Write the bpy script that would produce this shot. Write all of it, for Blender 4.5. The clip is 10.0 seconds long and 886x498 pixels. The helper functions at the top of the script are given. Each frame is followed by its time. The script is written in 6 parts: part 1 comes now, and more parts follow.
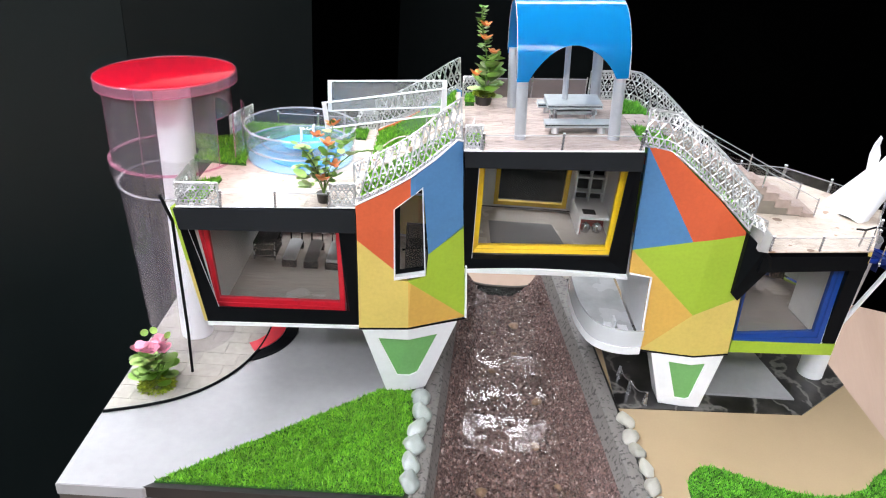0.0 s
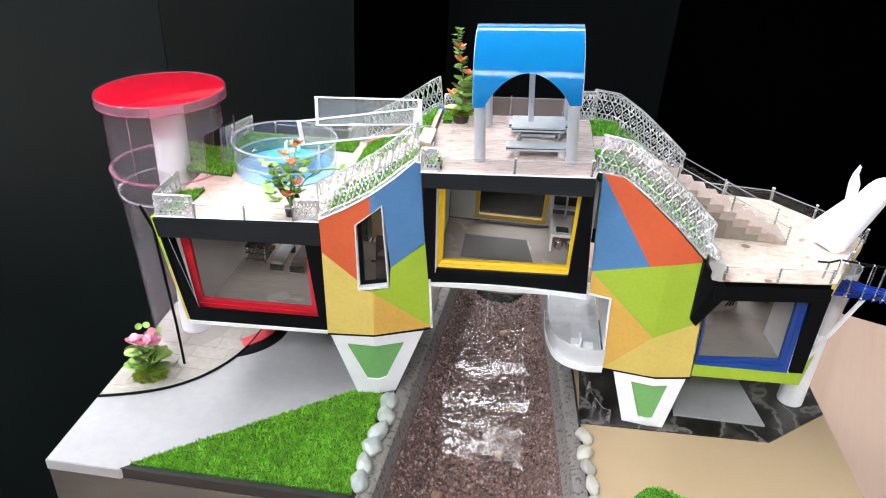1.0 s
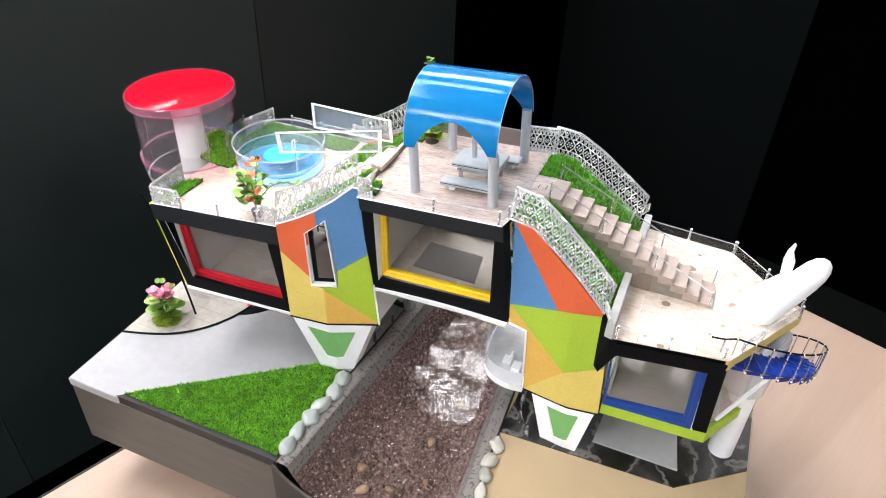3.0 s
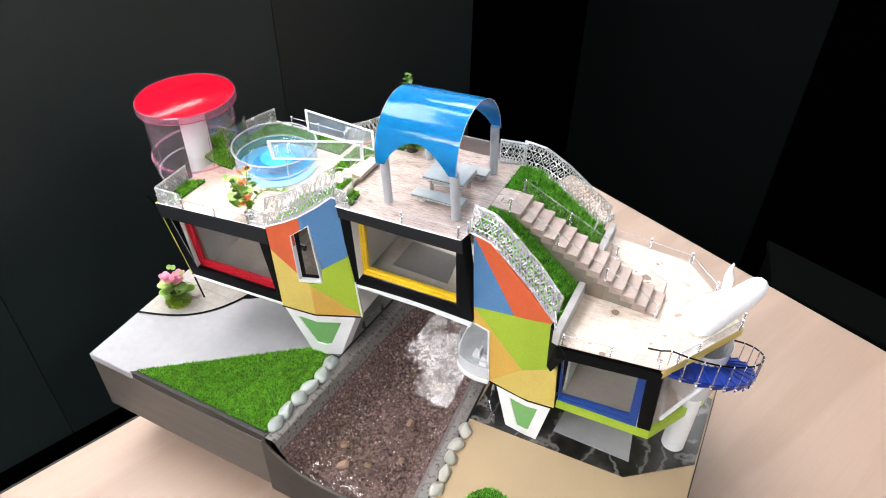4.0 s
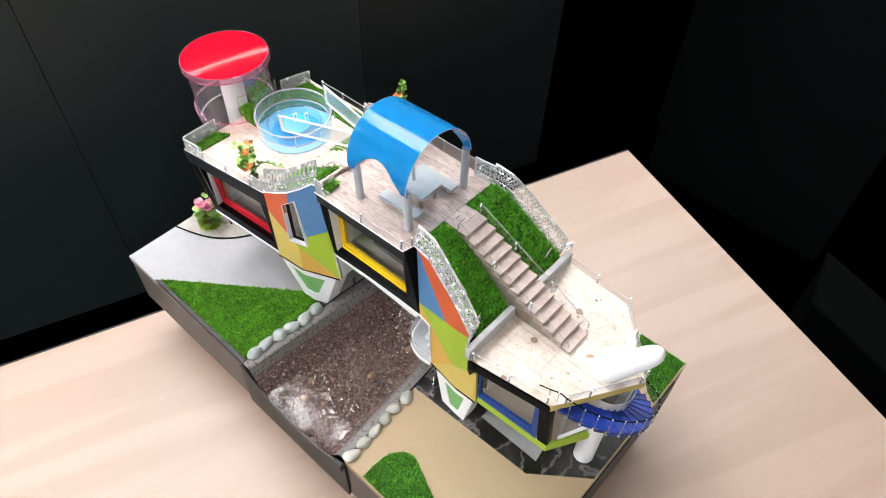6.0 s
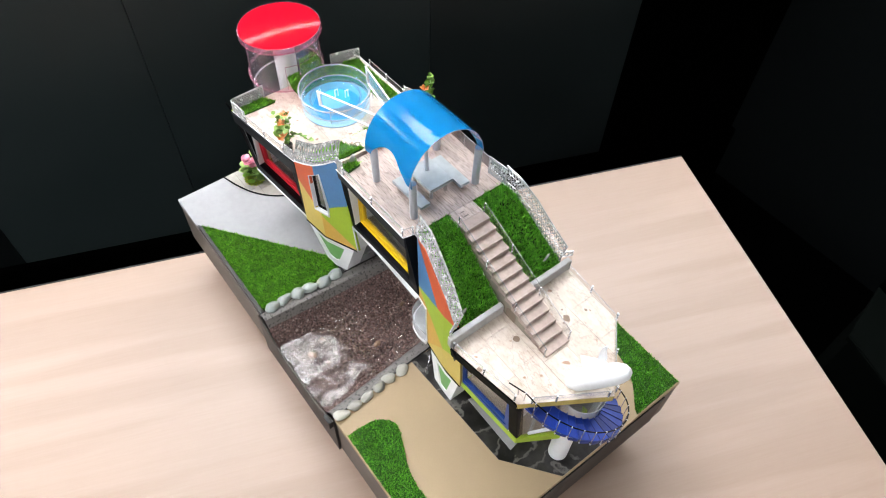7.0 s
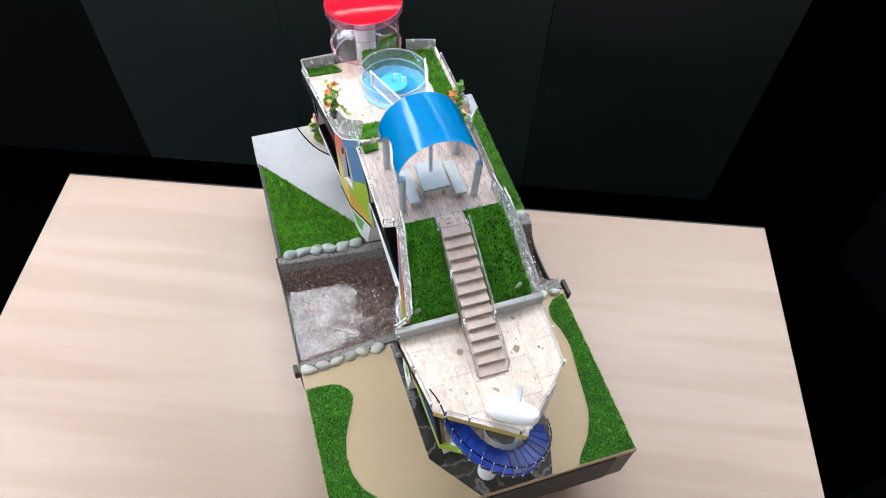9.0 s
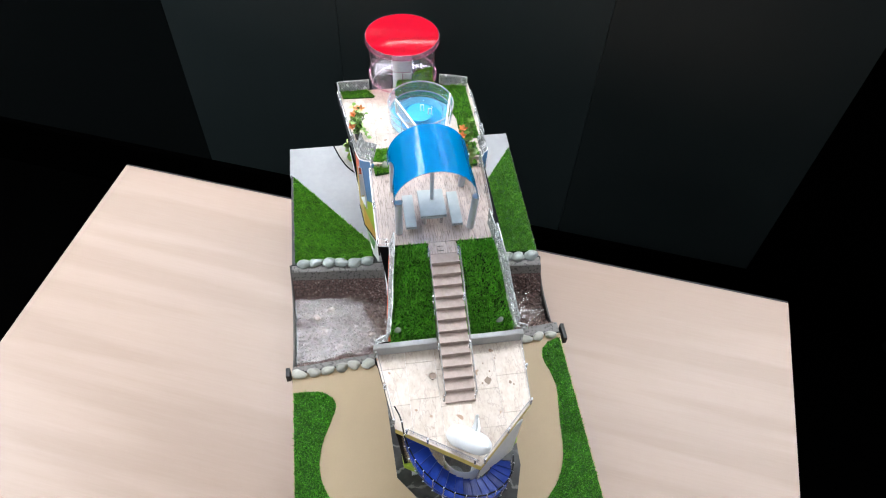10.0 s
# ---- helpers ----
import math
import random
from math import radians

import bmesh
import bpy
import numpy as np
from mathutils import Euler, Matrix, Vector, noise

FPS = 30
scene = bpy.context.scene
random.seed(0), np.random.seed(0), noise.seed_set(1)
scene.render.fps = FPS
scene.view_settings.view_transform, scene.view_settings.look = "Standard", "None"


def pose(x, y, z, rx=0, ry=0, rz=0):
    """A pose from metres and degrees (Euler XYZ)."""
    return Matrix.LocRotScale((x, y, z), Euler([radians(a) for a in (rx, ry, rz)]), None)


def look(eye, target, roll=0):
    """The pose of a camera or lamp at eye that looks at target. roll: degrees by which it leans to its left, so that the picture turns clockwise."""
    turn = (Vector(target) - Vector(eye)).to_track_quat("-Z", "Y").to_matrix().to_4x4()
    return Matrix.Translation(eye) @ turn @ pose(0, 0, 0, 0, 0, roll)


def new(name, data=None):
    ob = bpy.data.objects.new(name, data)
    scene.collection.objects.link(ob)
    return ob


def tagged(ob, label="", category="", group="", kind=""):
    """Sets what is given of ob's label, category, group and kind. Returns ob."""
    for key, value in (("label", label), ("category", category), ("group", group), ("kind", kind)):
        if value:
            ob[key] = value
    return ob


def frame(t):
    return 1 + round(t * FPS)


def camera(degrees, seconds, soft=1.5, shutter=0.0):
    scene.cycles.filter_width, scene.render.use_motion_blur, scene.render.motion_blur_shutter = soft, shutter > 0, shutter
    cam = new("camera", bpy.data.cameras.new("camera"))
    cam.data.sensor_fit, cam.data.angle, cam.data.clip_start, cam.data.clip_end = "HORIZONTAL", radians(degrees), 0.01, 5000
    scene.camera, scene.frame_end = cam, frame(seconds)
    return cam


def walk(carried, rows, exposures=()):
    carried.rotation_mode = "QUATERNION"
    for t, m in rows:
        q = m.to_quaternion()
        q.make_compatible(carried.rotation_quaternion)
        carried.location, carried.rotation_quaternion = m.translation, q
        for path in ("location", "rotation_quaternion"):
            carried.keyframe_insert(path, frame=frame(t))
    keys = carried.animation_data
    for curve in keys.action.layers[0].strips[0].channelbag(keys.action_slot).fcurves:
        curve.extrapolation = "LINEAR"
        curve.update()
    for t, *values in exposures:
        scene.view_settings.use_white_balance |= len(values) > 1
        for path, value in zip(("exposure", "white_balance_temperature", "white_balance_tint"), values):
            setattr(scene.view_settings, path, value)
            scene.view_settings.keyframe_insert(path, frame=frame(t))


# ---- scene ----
LENS = 63.7
cam = camera(LENS, 10.0, 1.1)
PATH = [
    (0, (0.352, -0.511, 0.78), (0.392, 1.258, -0.153), 4.5),
    (0.5, (0.416, -0.516, 0.799), (0.343, 1.245, -0.146), 4.2),
    (1, (0.48, -0.518, 0.833), (0.305, 1.217, -0.146), 3.4),
    (1.5, (0.551, -0.513, 0.862), (0.267, 1.185, -0.155), 2.7),
    (2, (0.617, -0.488, 0.895), (0.214, 1.143, -0.189), 2.7),
    (2.5, (0.683, -0.468, 0.943), (0.166, 1.095, -0.193), 3.0),
    (4, (0.84, -0.431, 1.096), (0.166, 0.937, -0.197), 1.1),
    (4.5, (0.872, -0.418, 1.152), (0.163, 0.888, -0.188), 1.2),
    (5, (0.913, -0.384, 1.205), (0.178, 0.825, -0.209), 1.7),
    (5.5, (0.962, -0.318, 1.254), (0.187, 0.782, -0.225), 2.5),
    (6, (1.006, -0.262, 1.294), (0.177, 0.721, -0.238), 2.6),
    (7.5, (1.118, -0.134, 1.396), (0.162, 0.534, -0.229), 3.5),
    (8, (1.151, -0.08, 1.414), (0.154, 0.5, -0.22), 4.4),
    (8.5, (1.181, -0.012, 1.418), (0.145, 0.458, -0.227), 3.3),
    (9, (1.2, 0.052, 1.423), (0.128, 0.429, -0.223), 2.8),
    (9.5, (1.238, 0.1, 1.442), (0.09, 0.399, -0.168), 3.0),
    (10, (1.26, 0.161, 1.45), (0.068, 0.372, -0.142), 2.8),
]
walk(cam, [(t, look(eye, target, roll)) for t, eye, target, roll in PATH], [(0.0, 0.74, 6500, 15), (2.5, 0.83, 6720, 15), (6.0, 0.65, 6780, 14), (8.0, 0.51, 6400, 12), (10.0, 0.43, 6280, 11)])

# ---- light: a closed room with ceiling panels ----
world = bpy.data.worlds.new("room_air")
scene.world = world
world.use_nodes = True
world.node_tree.nodes["Background"].inputs[0].default_value = (0.6, 0.65, 0.7, 1)
world.node_tree.nodes["Background"].inputs[1].default_value = 0.05
PANEL_STRENGTH = 17.5
CEILING = 2.62


# ---- materials ----
def shader(name):
    m = bpy.data.materials.new(name)
    m.use_nodes = True
    return m, m.node_tree.nodes, m.node_tree.links, m.node_tree.nodes["Principled BSDF"]


def ramp_between(nodes, links, source, a, b, lo=0.3, hi=0.7):
    r = nodes.new("ShaderNodeValToRGB")
    r.color_ramp.elements[0].position, r.color_ramp.elements[1].position = lo, hi
    r.color_ramp.elements[0].color, r.color_ramp.elements[1].color = (*a, 1), (*b, 1)
    links.new(source, r.inputs[0])
    return r.outputs[0]


def noise_of(nodes, links, scale, detail=4.0, stretch=(1, 1, 1), rough=0.55, turn=0.0):
    co = nodes.new("ShaderNodeTexCoord")
    mp = nodes.new("ShaderNodeMapping")
    mp.inputs["Scale"].default_value = stretch
    mp.inputs["Rotation"].default_value = (0, 0, turn)
    n = nodes.new("ShaderNodeTexNoise")
    n.inputs["Scale"].default_value, n.inputs["Detail"].default_value = scale, detail
    n.inputs["Roughness"].default_value = rough
    links.new(co.outputs["Object"], mp.inputs[0])
    links.new(mp.outputs[0], n.inputs["Vector"])
    return n.outputs["Fac"]


def mixed(nodes, links, fac, a, b, mode="MIX"):
    m = nodes.new("ShaderNodeMix")
    m.data_type, m.blend_type = "RGBA", mode
    if isinstance(fac, float):
        m.inputs[0].default_value = fac
    else:
        links.new(fac, m.inputs[0])
    for socket, v in ((m.inputs[6], a), (m.inputs[7], b)):
        if isinstance(v, tuple):
            socket.default_value = (*v, 1)
        else:
            links.new(v, socket)
    return m.outputs[2]


def bumped(nodes, links, bsdf, height, strength, distance):
    b = nodes.new("ShaderNodeBump")
    b.inputs["Strength"].default_value, b.inputs["Distance"].default_value = strength, distance
    links.new(height, b.inputs["Height"])
    links.new(b.outputs[0], bsdf.inputs["Normal"])


def plain(name, a, b=None, rough=0.5, metal=0.0, fine=400.0, broad=25.0, bump=0.15, depth=0.0004, coat=0.0, vary=0.0, stretch=(1, 1, 1), spec=0.5):
    """Two-scale variation of one surface: grain, broad tone and fine relief."""
    m, nodes, links, bsdf = shader(name)
    b = b or tuple(c * 0.82 for c in a)
    g = noise_of(nodes, links, fine, 5.0, stretch)
    w = noise_of(nodes, links, broad, 3.0)
    col = ramp_between(nodes, links, g, b, a)
    col2 = ramp_between(nodes, links, w, tuple(c * 0.86 for c in a), tuple(min(1, c * 1.06) for c in a))
    out = mixed(nodes, links, 0.5, col, col2)
    if vary:
        info = nodes.new("ShaderNodeObjectInfo")
        hs = nodes.new("ShaderNodeHueSaturation")
        mr = nodes.new("ShaderNodeMapRange")
        mr.inputs[3].default_value, mr.inputs[4].default_value = 1 - vary, 1 + vary
        links.new(info.outputs["Random"], mr.inputs[0])
        links.new(mr.outputs[0], hs.inputs["Value"])
        links.new(out, hs.inputs["Color"])
        out = hs.outputs[0]
    links.new(out, bsdf.inputs["Base Color"])
    rr = nodes.new("ShaderNodeMapRange")
    rr.inputs[3].default_value, rr.inputs[4].default_value = max(0.02, rough - 0.08), min(1, rough + 0.1)
    links.new(w, rr.inputs[0])
    links.new(rr.outputs[0], bsdf.inputs["Roughness"])
    bsdf.inputs["Metallic"].default_value = metal
    bsdf.inputs["Coat Weight"].default_value = coat
    bsdf.inputs["Specular IOR Level"].default_value = spec
    if bump:
        bumped(nodes, links, bsdf, g, bump, depth)
    return m


def grazing(nodes, links, straight, normal=None):
    """The share of gloss: little face on, more at a grazing angle, the same on both sides of a sheet."""
    lw = nodes.new("ShaderNodeLayerWeight")
    lw.inputs[0].default_value = 0.5
    if normal is not None:
        links.new(normal, lw.inputs["Normal"])
    pw, ml = nodes.new("ShaderNodeMath"), nodes.new("ShaderNodeMath")
    pw.operation, ml.operation = "POWER", "MULTIPLY_ADD"
    pw.inputs[1].default_value = 4.5
    ml.inputs[1].default_value, ml.inputs[2].default_value = 1 - straight, straight
    links.new(lw.outputs["Facing"], pw.inputs[0])
    links.new(pw.outputs[0], ml.inputs[0])
    return ml.outputs[0]


def clear(name, tint, ior=1.45, rough=0.03, milk=0.0, milk_color=(0.9, 0.9, 0.92), wave=60.0, warp=0.08):
    """Thin clear sheet: see-through, with a Fresnel gloss; milk adds a share of white haze."""
    m, nodes, links, bsdf = shader(name)
    nodes.remove(bsdf)
    out = nodes["Material Output"]
    tr, gl = nodes.new("ShaderNodeBsdfTransparent"), nodes.new("ShaderNodeBsdfGlossy")
    tr.inputs[0].default_value = (*tint, 1)
    gl.inputs["Roughness"].default_value = rough
    mx = nodes.new("ShaderNodeMixShader")
    gloss = grazing(nodes, links, ((ior - 1) / (ior + 1)) ** 2)
    w = noise_of(nodes, links, wave)
    bp = nodes.new("ShaderNodeBump")
    bp.inputs["Strength"].default_value, bp.inputs["Distance"].default_value = warp, 0.001
    links.new(w, bp.inputs["Height"])
    links.new(bp.outputs[0], gl.inputs["Normal"])
    links.new(gloss, mx.inputs[0])
    first = tr.outputs[0]
    if milk:
        df, m2 = nodes.new("ShaderNodeBsdfDiffuse"), nodes.new("ShaderNodeMixShader")
        df.inputs[0].default_value = (*milk_color, 1)
        m2.inputs[0].default_value = milk
        links.new(tr.outputs[0], m2.inputs[1])
        links.new(df.outputs[0], m2.inputs[2])
        first = m2.outputs[0]
    links.new(first, mx.inputs[1])
    links.new(gl.outputs[0], mx.inputs[2])
    links.new(mx.outputs[0], out.inputs[0])
    return m


def table_wood():
    m, nodes, links, bsdf = shader("table_birch")
    g = noise_of(nodes, links, 9.0, 6.0, (1.2, 30, 1), 0.6)
    w = noise_of(nodes, links, 2.2, 2.0, (0.35, 5.0, 1))
    f = noise_of(nodes, links, 220.0, 3.0, (0.1, 3, 1))
    a = ramp_between(nodes, links, g, (0.362, 0.252, 0.194), (0.402, 0.287, 0.226))
    b = ramp_between(nodes, links, w, (0.325, 0.226, 0.174), (0.392, 0.283, 0.225), 0.46, 0.55)
    c = mixed(nodes, links, 0.5, a, b)
    links.new(c, bsdf.inputs["Base Color"])
    bsdf.inputs["Roughness"].default_value = 0.42
    bumped(nodes, links, bsdf, f, 0.08, 0.0004)
    return m


def stone_cream():
    """Printed travertine: cream with tan clouds, and a few brown spots."""
    m, nodes, links, bsdf = shader("travertine_cream")
    w = noise_of(nodes, links, 38.0, 6.0, (1, 1.6, 1), 0.65)
    v = noise_of(nodes, links, 120.0, 5.0, (1, 2.5, 1), 0.7)
    s = noise_of(nodes, links, 55.0, 1.0)
    a = ramp_between(nodes, links, w, (0.47, 0.375, 0.30), (0.63, 0.55, 0.485), 0.36, 0.62)
    b = ramp_between(nodes, links, v, (0.25, 0.17, 0.118), (0.615, 0.53, 0.46), 0.3, 0.5)
    c = mixed(nodes, links, 0.3, a, b)
    # thin broken veins where a slow field crosses its middle value
    k = noise_of(nodes, links, 16.0, 5.0, (0.6, 1.5, 1), 0.62, 0.5)
    off = nodes.new("ShaderNodeMath")
    off.operation = "SUBTRACT"
    off.inputs[1].default_value = 0.5
    width = nodes.new("ShaderNodeMath")
    width.operation = "ABSOLUTE"
    links.new(k, off.inputs[0])
    links.new(off.outputs[0], width.inputs[0])
    vein = ramp_between(nodes, links, width.outputs[0], (0.42, 0.42, 0.42), (0, 0, 0), 0.002, 0.012)
    c = mixed(nodes, links, vein, c, (0.27, 0.19, 0.15))
    spot = ramp_between(nodes, links, s, (0, 0, 0), (1, 1, 1), 0.70, 0.74)
    d = mixed(nodes, links, spot, c, (0.33, 0.20, 0.13))
    info = nodes.new("ShaderNodeObjectInfo")
    mr = nodes.new("ShaderNodeMapRange")
    mr.inputs[3].default_value, mr.inputs[4].default_value = 0.93, 1.05
    hs = nodes.new("ShaderNodeHueSaturation")
    links.new(info.outputs["Random"], mr.inputs[0])
    links.new(mr.outputs[0], hs.inputs["Value"])
    links.new(d, hs.inputs["Color"])
    links.new(hs.outputs[0], bsdf.inputs["Base Color"])
    bsdf.inputs["Roughness"].default_value = 0.45
    bumped(nodes, links, bsdf, v, 0.1, 0.0004)
    return m


def deck_wood():
    m, nodes, links, bsdf = shader("weathered_deck_wood")
    g = noise_of(nodes, links, 60.0, 6.0, (1.0, 9, 1), 0.65)
    w = noise_of(nodes, links, 18.0, 3.0, (1, 3, 1))
    a = ramp_between(nodes, links, g, (0.07, 0.046, 0.038), (0.50, 0.395, 0.352), 0.36, 0.50)
    b = ramp_between(nodes, links, w, (0.33, 0.25, 0.215), (0.55, 0.45, 0.40))
    c = mixed(nodes, links, 0.36, a, b)
    info = nodes.new("ShaderNodeObjectInfo")
    mr = nodes.new("ShaderNodeMapRange")
    mr.inputs[3].default_value, mr.inputs[4].default_value = 0.85, 1.12
    hs = nodes.new("ShaderNodeHueSaturation")
    links.new(info.outputs["Random"], mr.inputs[0])
    links.new(mr.outputs[0], hs.inputs["Value"])
    links.new(c, hs.inputs["Color"])
    links.new(hs.outputs[0], bsdf.inputs["Base Color"])
    bsdf.inputs["Roughness"].default_value = 0.5
    bumped(nodes, links, bsdf, g, 0.12, 0.0004)
    return m


def marble_dark():
    m, nodes, links, bsdf = shader("dark_marble")
    w = noise_of(nodes, links, 16.0, 8.0, (1, 1, 1), 0.6)
    co = nodes.new("ShaderNodeTexCoord")
    wv = nodes.new("ShaderNodeTexWave")
    wv.inputs["Scale"].default_value, wv.inputs["Distortion"].default_value = 7.0, 14.0
    wv.inputs["Detail"].default_value, wv.inputs["Detail Scale"].default_value = 5.0, 2.0
    links.new(co.outputs["Object"], wv.inputs["Vector"])
    a = ramp_between(nodes, links, w, (0.006, 0.0056, 0.0058), (0.058, 0.054, 0.053), 0.40, 0.72)
    vein = ramp_between(nodes, links, wv.outputs["Fac"], (0, 0, 0), (1, 1, 1), 0.86, 1.0)
    c = mixed(nodes, links, vein, a, (0.135, 0.128, 0.120))
    links.new(c, bsdf.inputs["Base Color"])
    bsdf.inputs["Roughness"].default_value = 0.28
    return m


def speckle(name, a, b, scale, rough=0.7, bump=0.5, depth=0.001, lo=0.38, hi=0.56):
    m, nodes, links, bsdf = shader(name)
    g = noise_of(nodes, links, scale, 2.0)
    w = noise_of(nodes, links, 30.0, 3.0)
    c = ramp_between(nodes, links, g, a, b, lo, hi)
    c2 = ramp_between(nodes, links, w, tuple(x * 0.8 for x in b), b)
    links.new(mixed(nodes, links, 0.25, c, c2), bsdf.inputs["Base Color"])
    bsdf.inputs["Roughness"].default_value = rough
    bumped(nodes, links, bsdf, g, bump, depth)
    return m


def by_island(name, cols, rough=0.6, spec=0.4, sheen_trans=0.0):
    """Colour chosen piece by piece inside one joined mesh."""
    m, nodes, links, bsdf = shader(name)
    geo = nodes.new("ShaderNodeNewGeometry")
    r = nodes.new("ShaderNodeValToRGB")
    r.color_ramp.elements[0].color = (*cols[0], 1)
    r.color_ramp.elements[1].color = (*cols[-1], 1)
    for i, c in enumerate(cols[1:-1], 1):
        e = r.color_ramp.elements.new(i / (len(cols) - 1))
        e.color = (*c, 1)
    links.new(geo.outputs["Random Per Island"], r.inputs[0])
    w = noise_of(nodes, links, 95.0, 3.0)
    c2 = ramp_between(nodes, links, w, (0.62, 0.62, 0.62), (1, 1, 1), 0.36, 0.58)
    links.new(mixed(nodes, links, 1.0, r.outputs[0], c2, "MULTIPLY"), bsdf.inputs["Base Color"])
    bsdf.inputs["Roughness"].default_value = rough
    bsdf.inputs["Specular IOR Level"].default_value = spec
    return m


def water_resin():
    m, nodes, links, bsdf = shader("rippled_clear_water")
    nodes.remove(bsdf)
    tr, gl = nodes.new("ShaderNodeBsdfTransparent"), nodes.new("ShaderNodeBsdfGlossy")
    tr.inputs[0].default_value = (0.92, 0.89, 0.88, 1)
    gl.inputs["Roughness"].default_value = 0.08
    mx = nodes.new("ShaderNodeMixShader")
    swell = noise_of(nodes, links, 23.0, 1.0, (1.0, 0.8, 1), 0.4)
    n = noise_of(nodes, links, 78.0, 1.5, (1.0, 0.7, 1), 0.45, 0.5)
    n.node.inputs["Distortion"].default_value = 1.1
    patch = ramp_between(nodes, links, noise_of(nodes, links, 19.0, 2.0), (0.35, 0.35, 0.35), (1, 1, 1), 0.40, 0.58)
    sub, ab, mr, ad = (nodes.new(k) for k in ("ShaderNodeMath", "ShaderNodeMath", "ShaderNodeMapRange", "ShaderNodeMath"))
    sub.operation, ab.operation, ad.operation = "SUBTRACT", "ABSOLUTE", "MULTIPLY_ADD"
    sub.inputs[1].default_value = 0.5
    mr.interpolation_type = "SMOOTHSTEP"
    mr.inputs[1].default_value, mr.inputs[2].default_value, mr.inputs[3].default_value, mr.inputs[4].default_value = 0.0, 0.085, 1.0, 0.0
    ad.inputs[1].default_value = 0.115
    links.new(n, sub.inputs[0])
    links.new(sub.outputs[0], ab.inputs[0])
    links.new(ab.outputs[0], mr.inputs[0])
    broken = nodes.new("ShaderNodeMath")
    broken.operation = "MULTIPLY"
    links.new(mr.outputs[0], broken.inputs[0])
    links.new(patch, broken.inputs[1])
    links.new(broken.outputs[0], ad.inputs[0])
    links.new(swell, ad.inputs[2])
    bp = nodes.new("ShaderNodeBump")
    bp.inputs["Strength"].default_value, bp.inputs["Distance"].default_value = 0.7, 0.006
    links.new(ad.outputs[0], bp.inputs["Height"])
    links.new(bp.outputs[0], gl.inputs["Normal"])
    links.new(grazing(nodes, links, 0.036, bp.outputs[0]), mx.inputs[0])
    links.new(tr.outputs[0], mx.inputs[1])
    links.new(gl.outputs[0], mx.inputs[2])
    links.new(mx.outputs[0], nodes["Material Output"].inputs[0])
    return m


def glowing(name, color, strength):
    m, nodes, links, bsdf = shader(name)
    bsdf.inputs["Emission Color"].default_value = (*color, 1)
    bsdf.inputs["Emission Strength"].default_value = strength
    return m


M_TABLE = table_wood()
# one vinyl in lit, dim and unlit copies: the light's fall-off is coloured in
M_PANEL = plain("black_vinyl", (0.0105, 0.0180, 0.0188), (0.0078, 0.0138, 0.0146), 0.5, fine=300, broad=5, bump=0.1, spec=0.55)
M_PANELSHADE = plain("shaded_black_vinyl", (0.0064, 0.0108, 0.0114), (0.0048, 0.0083, 0.0089), 0.5, fine=300, broad=5, bump=0.1, spec=0.5)
M_PANELUNLIT = plain("unlit_black_vinyl", (0.0024, 0.0034, 0.0036), rough=0.8, fine=300, broad=3, bump=0.1, spec=0.05)
M_VOID = plain("unlit_black", (0.0005, 0.0005, 0.0005), rough=1.0, fine=200, broad=3, spec=0.0)
M_CABINET = plain("dark_green_grey_laminate", (0.0018, 0.0026, 0.0022), rough=0.9, fine=120, broad=8, spec=0.02)
M_ROOM = plain("pale_wall_paint", (0.62, 0.62, 0.60), rough=0.8, fine=60, broad=2)
# the unlit floor's darkness is put into this near-zero colour
M_FLOOR = plain("unlit_floor_black", (0.0005, 0.0005, 0.0005), rough=1.0, fine=200, broad=3, spec=0.0)
M_CONC = plain("grey_white_render", (0.325, 0.325, 0.335), (0.275, 0.275, 0.285), 0.5, fine=90, broad=14, bump=0.1)
M_SIDE = plain("grey_brown_board", (0.085, 0.074, 0.064), (0.042, 0.037, 0.033), 0.5, fine=22, broad=7, stretch=(0.5, 0.5, 3))
M_BLACKB = plain("black_board", (0.007, 0.0068, 0.0068), rough=0.5, fine=150, broad=20)
M_SAND = plain("sand_card", (0.385, 0.283, 0.172), (0.35, 0.257, 0.154), 0.6, fine=500, broad=8, bump=0.15)
M_CREAM = stone_cream()
M_PLAZA = plain("grey_cream_stone", (0.36, 0.335, 0.30), (0.24, 0.22, 0.195), 0.55, fine=110, broad=30, bump=0.1, vary=0.05)
M_DECK = deck_wood()
M_MARBLE = marble_dark()
M_GRAN = speckle("speckled_granite_card", (0.02, 0.018, 0.017), (0.17, 0.158, 0.149), 210, 0.6, 0.5, 0.0006, 0.35, 0.46)
M_GRAVELBED = speckle("red_brown_gravel_bed", (0.018, 0.010, 0.009), (0.17, 0.105, 0.094), 300, 0.7, 0.8, 0.0015)
M_GRAVEL = by_island("loose_red_brown_gravel", [(0.02, 0.012, 0.011), (0.21, 0.125, 0.112), (0.31, 0.20, 0.18), (0.07, 0.042, 0.038), (0.42, 0.32, 0.295), (0.09, 0.054, 0.049), (0.26, 0.16, 0.145)], 0.28)
M_WATER = water_resin()
M_TURF = by_island("plastic_turf", [(0.05, 0.21, 0.012), (0.14, 0.43, 0.022), (0.28, 0.63, 0.05), (0.09, 0.33, 0.016)], 0.5, 0.35)
M_TURFDARK = by_island("dark_plastic_turf", [(0.04, 0.20, 0.014), (0.12, 0.45, 0.03), (0.25, 0.66, 0.07), (0.075, 0.33, 0.02)], 0.5, 0.3)
M_TURFBASE = plain("turf_backing", (0.025, 0.10, 0.012), rough=0.8, fine=300, broad=30)
